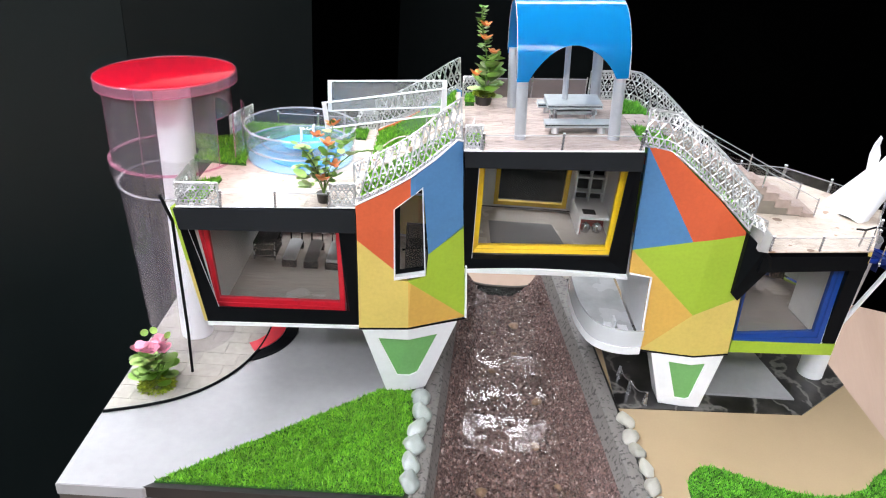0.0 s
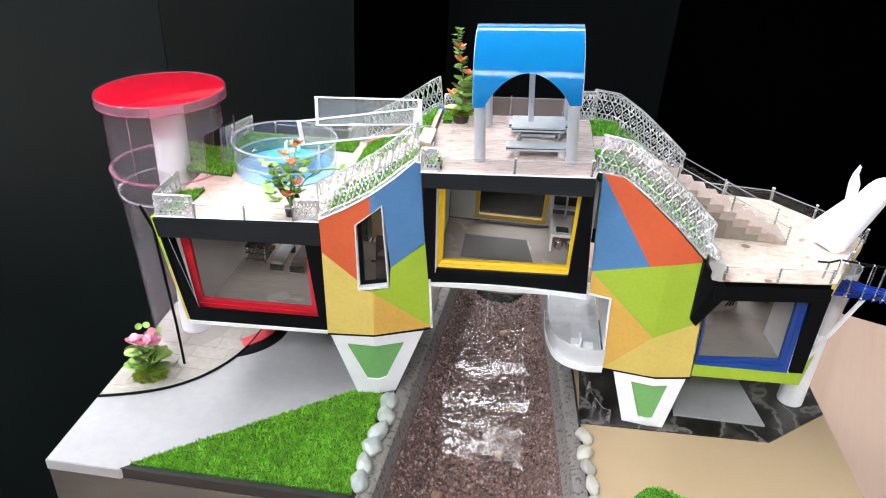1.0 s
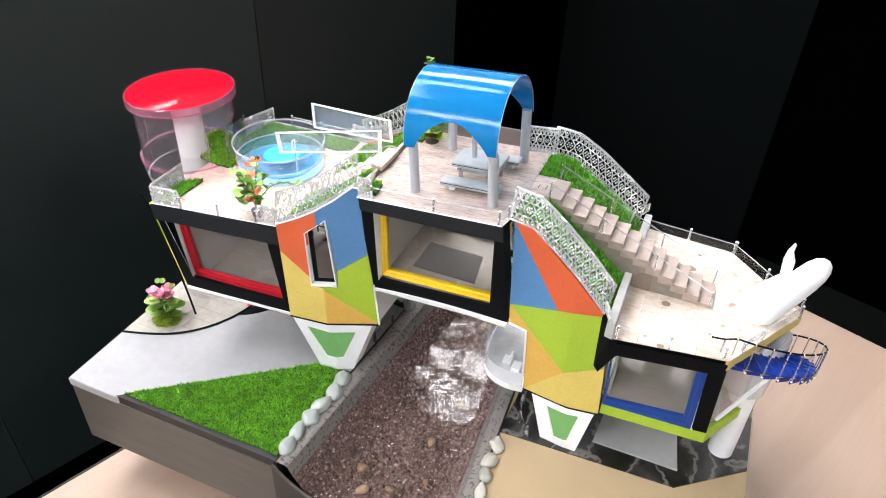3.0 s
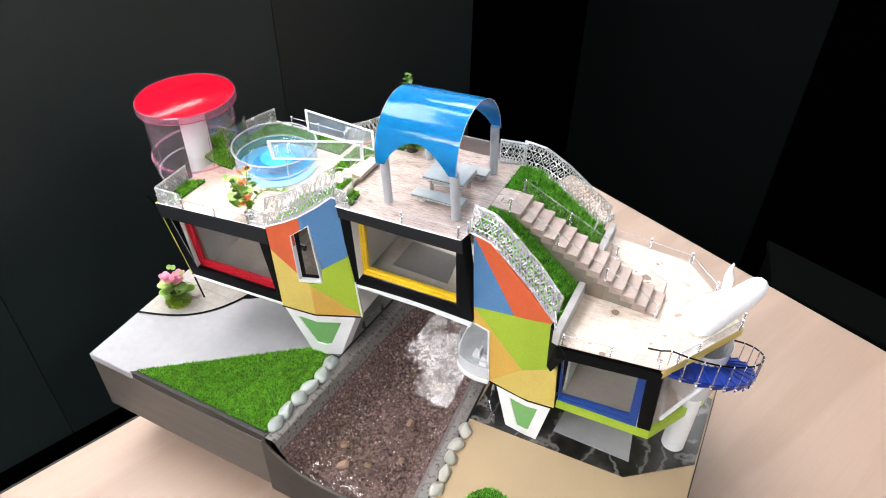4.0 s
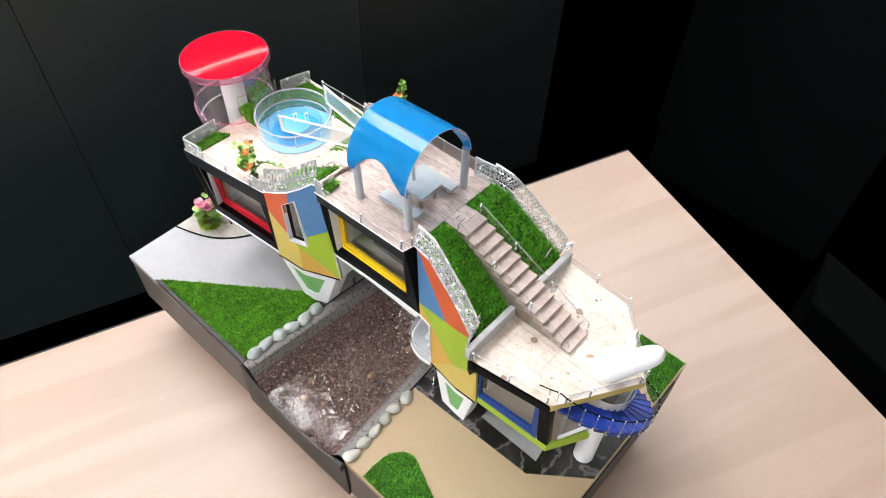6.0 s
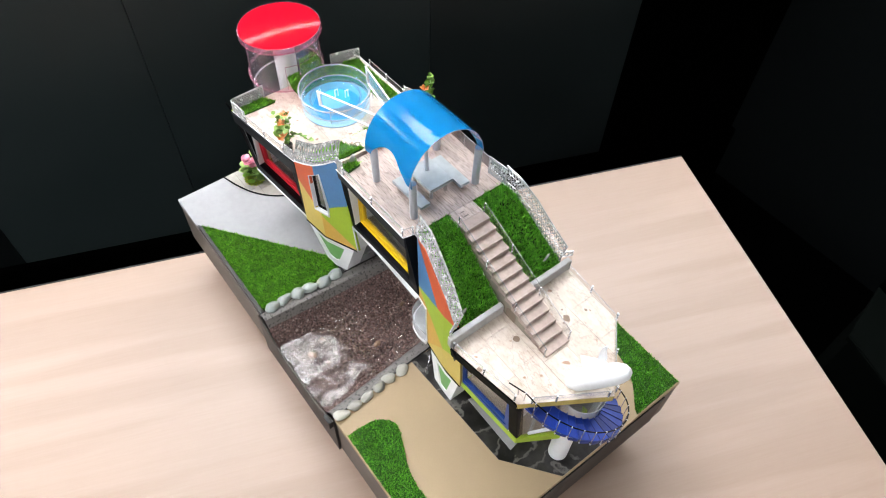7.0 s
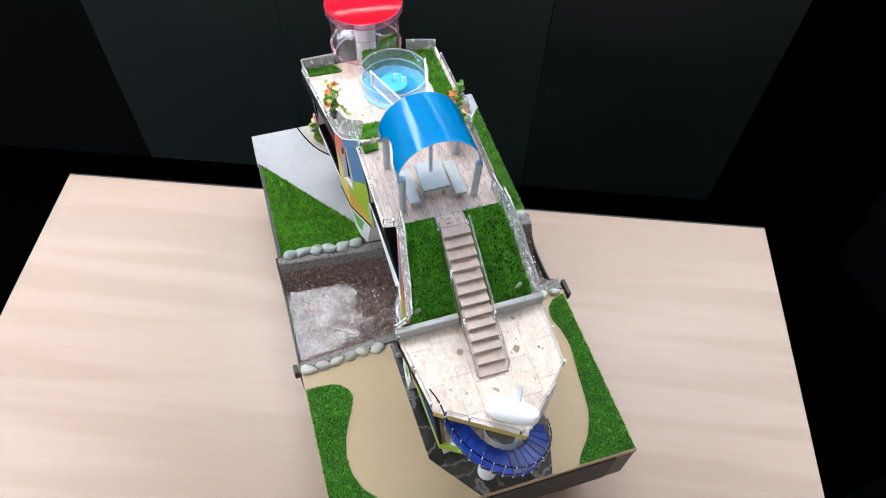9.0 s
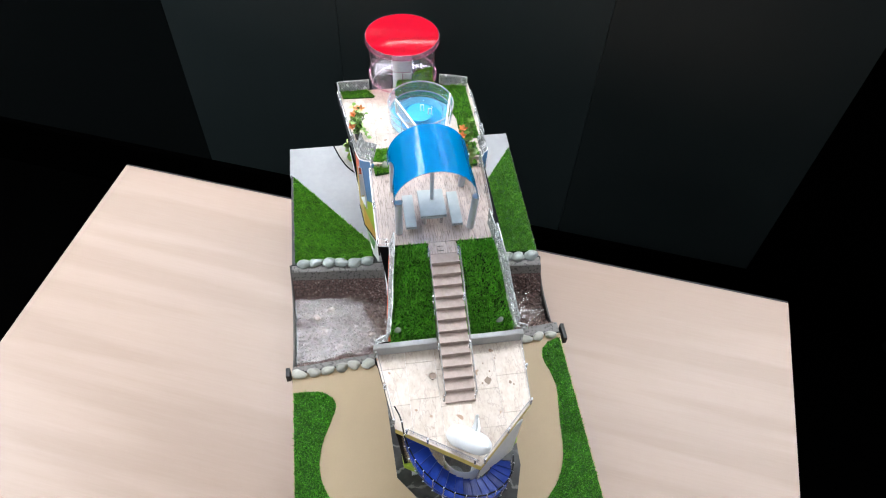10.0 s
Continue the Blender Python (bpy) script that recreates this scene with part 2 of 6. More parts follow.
M_PEBBLE = plain("grey_green_pebble", (0.36, 0.395, 0.375), (0.19, 0.225, 0.205), 0.35, fine=110, broad=40, vary=0.22)
M_PEBBLEPALE = plain("grey_cream_pebble", (0.46, 0.45, 0.40), (0.27, 0.265, 0.235), 0.4, fine=110, broad=40, vary=0.25)
M_PEBBLETAN = plain("tan_pebble", (0.24, 0.155, 0.10), rough=0.35, fine=160, broad=40, vary=0.3)
M_BLACK = plain("black_paint", (0.0034, 0.0042, 0.0054), (0.0026, 0.0033, 0.0043), 0.5, fine=250, broad=20, bump=0.08, spec=0.06)
# charcoal of the roof slabs; on fascias it paints the light falling on black
M_CHAR = plain("charcoal_lit_black", (0.0105, 0.0132, 0.0168), (0.0082, 0.0104, 0.0134), 0.5, fine=250, broad=20, bump=0.08, spec=0.22)
M_WHITE = plain("white_paint", (0.80, 0.81, 0.83), (0.74, 0.75, 0.78), 0.4, fine=200, broad=20, bump=0.06)
M_RED = plain("orange_red_card", (0.62, 0.105, 0.035), rough=0.45, fine=250, broad=20, bump=0.06)
M_BLUE = plain("mid_blue_card", (0.07, 0.215, 0.44), rough=0.45, fine=250, broad=20, bump=0.06)
M_LIME = plain("lime_card", (0.34, 0.49, 0.035), rough=0.45, fine=250, broad=20, bump=0.06)
M_YEL = plain("mustard_card", (0.64, 0.49, 0.125), rough=0.45, fine=250, broad=20, bump=0.06)
M_ORANGE = plain("amber_card", (0.65, 0.385, 0.08), rough=0.45, fine=250, broad=20, bump=0.06)
M_LEAFGREEN = plain("leaf_green_card", (0.16, 0.40, 0.13), rough=0.45, fine=250, broad=20, bump=0.06)
M_FRED = plain("red_frame_paint", (0.62, 0.018, 0.035), rough=0.3, fine=250, broad=30, bump=0.05)
M_FYEL = plain("yellow_frame_paint", (0.82, 0.53, 0.012), rough=0.3, fine=250, broad=30, bump=0.05)
M_FBLUE = plain("blue_frame_paint", (0.006, 0.052, 0.27), rough=0.36, fine=250, broad=30, bump=0.05)
M_STAIRBLUE = plain("cobalt_paint", (0.004, 0.030, 0.24), (0.003, 0.020, 0.16), 0.38, fine=200, broad=40, bump=0.1, vary=0.5, spec=0.3)
M_SILVER = plain("silver_filigree", (0.70, 0.705, 0.71), (0.43, 0.435, 0.44), 0.25, 0.5, 420, 80, 0.4)
M_STEEL = plain("steel_wire", (0.55, 0.55, 0.57), rough=0.25, metal=0.9, fine=600, broad=60, bump=0.3)
M_GREYPIPE = plain("silver_grey_paint", (0.46, 0.48, 0.52), (0.40, 0.42, 0.46), 0.35, 0.3, 200, 30, 0.06)
M_BENCH = plain("pale_grey_marbled_card", (0.42, 0.455, 0.465), (0.26, 0.285, 0.295), 0.35, fine=70, broad=25, bump=0.05)
M_ACRYL = clear("clear_acrylic", (0.96, 0.965, 0.97), 1.4)
M_ACRYLEDGE = clear("acrylic_edge", (0.9, 0.93, 0.95), 1.5, 0.1, 0.28)
# pink light from the crimson lid is put into tube haze and edge tint
M_TUBE = clear("clear_tube_acrylic", (0.965, 0.955, 0.97), 1.42, 0.03, 0.036, (0.90, 0.80, 0.90))
M_PINKEDGE = clear("pink_tinted_and_lit_edge", (0.98, 0.72, 0.82), 1.5, 0.06, 0.14, (0.95, 0.50, 0.66))
M_TAUPE = clear("taupe_acrylic", (0.80, 0.76, 0.74), 1.45, 0.12, 0.55, (0.30, 0.25, 0.235))
M_SHELL = clear("pale_milky_acrylic", (0.93, 0.94, 0.95), 1.4, 0.10, 0.45, (0.86, 0.87, 0.88))
M_FROST = clear("smoky_white_acrylic", (0.85, 0.86, 0.88), 1.4, 0.12, 0.5, (0.74, 0.75, 0.77))
M_HAZE = clear("hazy_acrylic", (0.94, 0.945, 0.95), 1.42, 0.06, 0.10, (0.85, 0.88, 0.92))
M_DRUM = clear("milky_acrylic", (0.95, 0.96, 0.97), 1.45, 0.06, 0.50, (0.86, 0.88, 0.92))
M_GLASS = clear("window_glass", (0.93, 0.93, 0.92), 1.32, 0.02, 0.008, (0.75, 0.72, 0.68))
M_POOLWATER = clear("pale_blue_pool_water", (0.66, 0.88, 0.95), 1.4, 0.04, 0.05, (0.20, 0.62, 0.86))
M_POOLPALE = plain("pale_blue_pool_floor", (0.32, 0.55, 0.68), (0.20, 0.44, 0.60), 0.3, fine=60, broad=40)
M_POOLBLUE = plain("bright_blue_pool_floor", (0.03, 0.42, 0.72), (0.02, 0.30, 0.60), 0.3, fine=60, broad=40)
M_LID = clear("crimson_clear_plastic", (1.0, 0.16, 0.22), 1.42, 0.09, 0.55, (0.62, 0.006, 0.028), 22.0, 0.35)
M_CANOPY = clear("azure_plastic_sheet", (0.05, 0.58, 0.90), 1.33, 0.11, 0.60, (0.001, 0.23, 0.53), 18.0, 0.5)
M_INFLOOR = plain("grey_laminate", (0.42, 0.375, 0.345), (0.24, 0.21, 0.19), 0.25, fine=40, broad=12, stretch=(1, 12, 1), bump=0.04)
M_INWALL = plain("inner_white_card", (0.82, 0.82, 0.82), rough=0.6, fine=150, broad=15)
M_STAIR = plain("beige_pink_stair_card", (0.42, 0.325, 0.285), (0.25, 0.19, 0.16), 0.55, fine=120, broad=30, bump=0.2)
# darker than the treads: the stair side's shade is mixed into this colour
M_STRINGER = plain("shaded_stair_card", (0.25, 0.22, 0.18), (0.15, 0.13, 0.105), 0.6, fine=90, broad=30, bump=0.1)
M_NICHE = plain("brown_shaded_card", (0.22, 0.17, 0.13), (0.15, 0.115, 0.09), 0.6, fine=90, broad=40)
M_STAIN = plain("brown_stain", (0.25, 0.17, 0.12), (0.12, 0.08, 0.055), 0.5, fine=260, broad=90)
M_PARAPET = plain("grey_marble_card", (0.44, 0.44, 0.43), (0.24, 0.24, 0.235), 0.4, fine=50, broad=18, bump=0.05)
M_BALCONY = plain("pale_grey_marble", (0.56, 0.575, 0.59), (0.34, 0.35, 0.365), 0.25, fine=45, broad=18, bump=0.03)
M_PLANTER = plain("black_pot_plastic", (0.03, 0.025, 0.022), rough=0.4)
M_STEM = plain("green_stem", (0.12, 0.22, 0.04), rough=0.5)
M_LEAF = plain("bright_plastic_leaf", (0.20, 0.38, 0.06), (0.12, 0.27, 0.035), 0.35, fine=200, broad=60, vary=0.3)
M_LEAFPALE = plain("pale_plastic_leaf", (0.42, 0.62, 0.19), (0.30, 0.50, 0.12), 0.35, fine=200, broad=60, vary=0.25)
M_FLOWER = plain("orange_petal", (0.92, 0.40, 0.16), (0.86, 0.30, 0.09), 0.45, fine=200, broad=60, vary=0.15)
M_PINK = plain("pink_petal", (0.90, 0.40, 0.54), (0.86, 0.52, 0.62), 0.45, fine=200, broad=60, vary=0.15)
M_MOSS = by_island("yellow_green_moss", [(0.18, 0.26, 0.02), (0.32, 0.40, 0.03), (0.44, 0.50, 0.07)], 0.6)
M_REDGYM = plain("dark_red_panel", (0.35, 0.02, 0.02), rough=0.4)
M_LAMP = glowing("lit_diffuser", (0.95, 1.0, 1.03), PANEL_STRENGTH)
M_RUG = plain("dark_grey_mat", (0.10, 0.10, 0.105), rough=0.8, fine=300, broad=20)


# ---- building helpers ----
def thing(name, at, label="", category="", group="", kind=""):
    ob = new(name)
    ob.location = at
    ob.empty_display_size = 0.01
    return tagged(ob, label, category, group, kind)


def base_of(ob):
    p = Vector((0, 0, 0))
    while ob:
        p += ob.location
        ob = ob.parent
    return p


def smooth(me, angle=0.6):
    for p in me.polygons:
        p.use_smooth = True
    me.set_sharp_from_angle(angle=angle)


def part(name, bm, material, parent=None, label="", soft=False):
    """Links a bmesh, whose corners are given in the world, as one mesh under a thing or a part."""
    me = bpy.data.meshes.new(name)
    bmesh.ops.recalc_face_normals(bm, faces=bm.faces)
    if parent is not None:
        bmesh.ops.translate(bm, verts=bm.verts, vec=-base_of(parent))
    bm.to_mesh(me)
    bm.free()
    me.materials.append(material)
    if soft:
        smooth(me)
    ob = new(name, me)
    ob.parent = parent
    return tagged(ob, label)


def solo(name, bm, material, label="", category="", group="", kind="", soft=False):
    """A thing that is one mesh, with its origin at its foot."""
    zs = [v.co.z for v in bm.verts]
    cx = sum(v.co.x for v in bm.verts) / len(bm.verts)
    cy = sum(v.co.y for v in bm.verts) / len(bm.verts)
    foot = Vector((cx, cy, min(zs)))
    bmesh.ops.recalc_face_normals(bm, faces=bm.faces)
    bmesh.ops.translate(bm, verts=bm.verts, vec=-foot)
    me = bpy.data.meshes.new(name)
    bm.to_mesh(me)
    bm.free()
    me.materials.append(material)
    if soft:
        smooth(me)
    ob = new(name, me)
    ob.location = foot
    return tagged(ob, label, category, group, kind)


def B():
    return bmesh.new()


def box(bm, x0, x1, y0, y1, z0, z1, bevel=0.0):
    r = bmesh.ops.create_cube(bm, size=1.0)
    for v in r["verts"]:
        v.co = Vector(((x0 + x1) / 2 + v.co.x * (x1 - x0), (y0 + y1) / 2 + v.co.y * (y1 - y0), (z0 + z1) / 2 + v.co.z * (z1 - z0)))
    if bevel:
        es = list({e for v in r["verts"] for e in v.link_edges})
        bmesh.ops.bevel(bm, geom=es, offset=bevel, segments=2, affect="EDGES", profile=0.6)
    return bm


def prism(bm, poly, z0, z1, bevel=0.0):
    """An upright block on a plan polygon. z1 may be a function of (x, y)."""
    top = z1 if callable(z1) else (lambda x, y: z1)
    low = z0 if callable(z0) else (lambda x, y: z0)
    a = [bm.verts.new((x, y, low(x, y))) for x, y in poly]
    b = [bm.verts.new((x, y, top(x, y))) for x, y in poly]
    bm.faces.new(a[::-1])
    f = bm.faces.new(b)
    n = len(poly)
    for i in range(n):
        bm.faces.new((a[i], a[(i + 1) % n], b[(i + 1) % n], b[i]))
    if bevel:
        bmesh.ops.bevel(bm, geom=list(f.edges), offset=bevel, segments=2, affect="EDGES")
    return bm


def plate(bm, pts, push):
    """A flat polygon in space, thickened along push."""
    push = Vector(push)
    a = [bm.verts.new(p) for p in pts]
    b = [bm.verts.new(Vector(p) + push) for p in pts]
    n = len(pts)
    bm.faces.new(a)
    bm.faces.new(b[::-1])
    for i in range(n):
        bm.faces.new((a[i], a[(i + 1) % n], b[(i + 1) % n], b[i]))
    return bm


def ring(bm, outer, inner, push):
    """A frame between two outlines of as many corners, thickened along push."""
    push = Vector(push)
    o, i = [bm.verts.new(p) for p in outer], [bm.verts.new(p) for p in inner]
    o2, i2 = [bm.verts.new(Vector(p) + push) for p in outer], [bm.verts.new(Vector(p) + push) for p in inner]
    n = len(outer)
    for k in range(n):
        j = (k + 1) % n
        bm.faces.new((o[k], o[j], i[j], i[k]))
        bm.faces.new((o2[k], i2[k], i2[j], o2[j]))
        bm.faces.new((o[k], o2[k], o2[j], o[j]))
        bm.faces.new((i[k], i[j], i2[j], i2[k]))
    return bm


def tube(bm, c, r_out, r_in, z0, z1, n=48, a0=0.0, a1=360.0):
    """A ring wall, whole or a part of one; r_in 0 makes it solid."""
    full = abs(a1 - a0) > 359.9
    steps = n if full else n + 1
    rows = []
    for k in range(steps):
        a = radians(a0 + (a1 - a0) * k / n)
        d = Vector((math.cos(a), math.sin(a), 0))
        prof = [(r_out, z0), (r_out, z1), (r_in, z1), (r_in, z0)]
        rows.append([bm.verts.new((c[0] + d.x * r, c[1] + d.y * r, z)) for r, z in prof])
    for k in range(n):
        p, q = rows[k], rows[(k + 1) % steps]
        for i in range(4):
            j = (i + 1) % 4
            bm.faces.new((p[i], q[i], q[j], p[j]))
    if not full:
        bm.faces.new(rows[0])
        bm.faces.new(rows[-1][::-1])
    return bm


def disc(bm, c, r, z0, z1, n=48, bevel=0.0):
    poly = [(c[0] + r * math.cos(2 * math.pi * k / n), c[1] + r * math.sin(2 * math.pi * k / n)) for k in range(n)]
    return prism(bm, poly, z0, z1, bevel)


def rod(bm, p, q, r, n=8, r2=None):
    p, q = Vector(p), Vector(q)
    d = q - p
    turn = d.to_track_quat("Z", "Y").to_matrix().to_4x4()
    bmesh.ops.create_cone(bm, cap_ends=True, segments=n, radius1=r, radius2=r if r2 is None else r2, depth=d.length, matrix=Matrix.Translation((p + q) / 2) @ turn)
    return bm


def strip(bm, line, r, n=6):
    """A round bar swept along a line."""
    pts = [Vector(p) for p in line]
    rows = []
    for i, p in enumerate(pts):
        d = (pts[min(i + 1, len(pts) - 1)] - pts[max(i - 1, 0)]).normalized()
        side = d.cross(Vector((0, 0, 1)) if abs(d.z) < 0.95 else Vector((1, 0, 0))).normalized()
        up = side.cross(d)
        rows.append([bm.verts.new(p + (side * math.cos(2 * math.pi * k / n) + up * math.sin(2 * math.pi * k / n)) * r) for k in range(n)])
    for a, b in zip(rows, rows[1:]):
        for k in range(n):
            bm.faces.new((a[k], a[(k + 1) % n], b[(k + 1) % n], b[k]))
    bm.faces.new(rows[0])
    bm.faces.new(rows[-1][::-1])
    return bm


def clip_poly(poly, x0, x1, y0, y1):
    """The part of a convex or gently concave polygon inside a rectangle."""
    for axis, lim, keep_low in ((0, x0, False), (0, x1, True), (1, y0, False), (1, y1, True)):
        out = []
        for a, b in zip(poly, poly[1:] + poly[:1]):
            ina = a[axis] <= lim if keep_low else a[axis] >= lim
            inb = b[axis] <= lim if keep_low else b[axis] >= lim
            if ina:
                out.append(a)
            if ina != inb:
                s = (lim - a[axis]) / (b[axis] - a[axis])
                out.append((a[0] + s * (b[0] - a[0]), a[1] + s * (b[1] - a[1])))
        poly = out
        if len(poly) < 3:
            return []
    return poly


def area(poly):
    return abs(sum(a[0] * b[1] - b[0] * a[1] for a, b in zip(poly, poly[1:] + poly[:1]))) / 2


def laid(parent, name, poly, dx, dy, z0, z1, material, gap=0.0006, stagger=0.5, along_x=True, seed=1):
    """Pieces of a floor, each its own mesh under the floor."""
    rnd = random.Random(seed)
    xs, ys = [p[0] for p in poly], [p[1] for p in poly]
    row, v = 0, min(ys if along_x else xs)
    vmax, umin, umax = max(ys if along_x else xs), min(xs if along_x else ys), max(xs if along_x else ys)
    du, dv = (dx, dy) if along_x else (dy, dx)
    while v < vmax:
        u = umin - du * ((row * stagger) % 1.0) - (rnd.random() * du * 0.4 if stagger else 0)
        while u < umax:
            a, b, c, d = u + gap, u + du - gap, v + gap, v + dv - gap
            cell = clip_poly(poly, a, b, c, d) if along_x else clip_poly(poly, c, d, a, b)
            if len(cell) > 2 and area(cell) > 4e-6:
                lift = rnd.random() * 0.0002
                part(name, prism(B(), cell, z0, z1 + lift), material, parent)
            u += du
        v += dv
        row += 1


def turf(name, poly, zf, label, density=1000000, height=0.0042, material=None, seed=2, hole=None):
    """Plastic turf: a backing with thousands of short blades in one mesh."""
    rng = np.random.default_rng(seed)
    xs, ys = [p[0] for p in poly], [p[1] for p in poly]
    n = int((max(xs) - min(xs)) * (max(ys) - min(ys)) * density * 0.72)
    px, py = rng.uniform(min(xs), max(xs), n), rng.uniform(min(ys), max(ys), n)
    odd = np.zeros(n, bool)
    for (ax, ay), (bx, by) in zip(poly, poly[1:] + poly[:1]):
        with np.errstate(divide="ignore", invalid="ignore"):
            odd ^= ((ay > py) != (by > py)) & (px < (bx - ax) * (py - ay) / (by - ay) + ax)
    px, py = px[odd], py[odd]
    n = len(px)
    pz = np.array([zf(a, b) for a, b in zip(px, py)]) if callable(zf) else np.full(n, zf)
    ang, lean, h = rng.uniform(0, 2 * np.pi, n), rng.normal(0, 0.45, (n, 2)), height * rng.uniform(0.55, 1.25, n)
    w = 0.0010
    dx, dy = np.cos(ang) * w, np.sin(ang) * w
    a = np.stack([px - dx, py - dy, pz], 1)
    b = np.stack([px + dx, py + dy, pz], 1)
    c = np.stack([px + lean[:, 0] * h, py + lean[:, 1] * h, pz + h], 1)
    verts = np.stack([a, b, c], 1).reshape(-1, 3)
    faces = np.arange(3 * n).reshape(-1, 3)
    th = thing(name, (sum(xs) / len(xs), sum(ys) / len(ys), float(pz.min()) - 0.003), label, "artificial grass", "", "stuff")
    me = bpy.data.meshes.new("blades")
    me.from_pydata((verts - np.array(th.location)).tolist(), [], faces.tolist())
    me.materials.append(material or M_TURF)
    ob = new("blades", me)
    ob.parent = th
    tagged(ob, kind="stuff")
    low = (lambda x, y: zf(x, y) - 0.0062) if callable(zf) else zf - 0.003
    up = (lambda x, y: zf(x, y) - 0.0022) if callable(zf) else zf + 0.0006
    part("backing", prism(B(), poly, low, up), M_TURFBASE, th)
    return th


# ---- the room ----
PIVOT, TABLE_TURN = (0.499, 0.190), 68.5
along = Vector((math.cos(radians(TABLE_TURN)), math.sin(radians(TABLE_TURN)), 0))
behind = Vector((-along.y, along.x, 0))


def on_table(u, v):
    """A plan point from metres along the table's back edge and in front of it."""
    p = Vector((*PIVOT, 0)) + behind * (0.42 - v) + along * u
    return (p.x, p.y)


FLOOR = -0.74
RX0, RX1, RY0, RY1 = -3.2, 4.0, -3.6, 4.0
tagged(solo("floor", box(B(), RX0, RX1, RY0, RY1, FLOOR - 0.05, FLOOR), M_FLOOR), "floor of the room, its lack of light put into the black", "floor", kind="structure")
tagged(solo("ceiling", box(B(), RX0, RX1, RY0, RY1, CEILING, CEILING + 0.05), M_ROOM), "plain pale ceiling with lit panels", "ceiling", kind="structure")
for nm, q in (("wall_north", (RX0, RX1, RY1, RY1 + 0.1)), ("wall_south", (RX0, RX1, RY0 - 0.1, RY0)), ("wall_east", (RX1, RX1 + 0.1, RY0, RY1)), ("wall_west", (RX0 - 0.1, RX0, RY0, RY1))):
    tagged(solo(nm, box(B(), *q, FLOOR, CEILING), M_ROOM), "plain pale painted wall of the room", "wall", kind="structure")


def ceiling_light(x, y, w, d, turn=0.0):
    th = thing("ceiling_light", (x, y, CEILING - 0.03), "flat lit ceiling panel in a white frame", "ceiling light", "ceiling panels")
    th.rotation_euler = (0, 0, radians(turn))
    o = Vector((x, y, 0))

    def corners(a, b, z):
        return [o + Vector((sx * a / 2, sy * b / 2, z)) for sx, sy in ((-1, -1), (1, -1), (1, 1), (-1, 1))]

    part("frame", ring(B(), corners(w + 0.06, d + 0.06, CEILING - 0.03), corners(w, d, CEILING - 0.03), (0, 0, 0.028)), M_WHITE, th)
    part("diffuser", plate(B(), corners(w, d, CEILING - 0.02), (0, 0, 0.012)), M_LAMP, th)


for x, y, w, d in ((-1.0, 0.1, 0.78, 1.15), (-0.54, 0.86, 0.56, 0.30), (-0.45, 2.15, 0.9, 0.85), (0.55, 2.78, 1.15, 0.5), (-0.2, -2.3, 2.1, 0.72), (-2.3, -1.2, 0.6, 1.3), (2.6, -0.6, 0.38, 0.95), (-2.65, 1.5, 0.1, 2.6)):
    ceiling_light(x, y, w, d)

# black screens behind the table, and a darker row beyond: fading light in their tones
PY, PTOP, DARK_BELOW = 1.95, 0.82, -0.5


def screen(plan, z0, z1, material, label):
    tagged(solo("screen_panel", prism(B(), plan, z0, z1, 0.003), material), label, "screen panel", "black screens", "structure")


for a, b, mt in ((-2.1, -0.98, M_PANELUNLIT), (-0.98, -0.42, M_PANEL), (-0.42, 0.33, M_PANEL), (0.33, 0.98, M_PANELSHADE), (0.98, 1.58, M_VOID)):
    screen([on_table(a + 0.001, -0.5), on_table(b - 0.001, -0.5), on_table(b - 0.001, -0.54), on_table(a + 0.001, -0.54)], DARK_BELOW, PTOP, mt, "tall matt black screen panel behind the table, light's fall-off in its tone")
    # added strip: stands for the darkness between screens and floor
    screen([on_table(a, -0.48), on_table(b, -0.48), on_table(b, -0.55), on_table(a, -0.55)], FLOOR, DARK_BELOW - 0.002, M_VOID, "added black strip for the darkness below the screens")
for a, b, mt in ((0.10, 0.95, M_PANELUNLIT), (0.95, 1.3, M_VOID), (1.3, 2.1, M_VOID), (2.1, 2.5, M_VOID), (2.5, 3.6, M_VOID)):
    screen([(a, PY), (b, PY), (b, PY + 0.04), (a, PY + 0.04)], FLOOR, PTOP, mt, "tall black screen panel standing on the floor, its lack of light in the tone")

# the table
DEPTH = 1.4
tt = thing("table", (*on_table(0, DEPTH / 2), FLOOR), "long table with a pale birch top", "table")
top = [on_table(-0.88, 0), on_table(-0.88, DEPTH), on_table(0.893, DEPTH), on_table(0.893, 0)]
tb = B()
prism(tb, top, -0.028, 0.0, 0.0015)
tabletop = part("tabletop", tb, M_TABLE, tt, "pale birch laminate top")
tabletop.data.transform(Matrix.Rotation(-radians(TABLE_TURN), 4, "Z"))
tabletop.rotation_euler = (0, 0, radians(TABLE_TURN))
for u, v in ((-0.80, 0.08), (0.80, 0.08), (-0.80, DEPTH - 0.08), (0.80, DEPTH - 0.08)):
    x, y = on_table(u, v)
    part("leg", box(B(), x - 0.025, x + 0.025, y - 0.025, y + 0.025, FLOOR, -0.028), M_BLACKB, tt)
part("back_edge_strip", plate(B(), [(*on_table(-0.88, -0.002), -0.028), (*on_table(0.893, -0.002), -0.028), (*on_table(0.893, -0.002), -0.001), (*on_table(-0.88, -0.002), -0.001)], behind * 0.002), M_BLACKB, tt, "dark edge band")

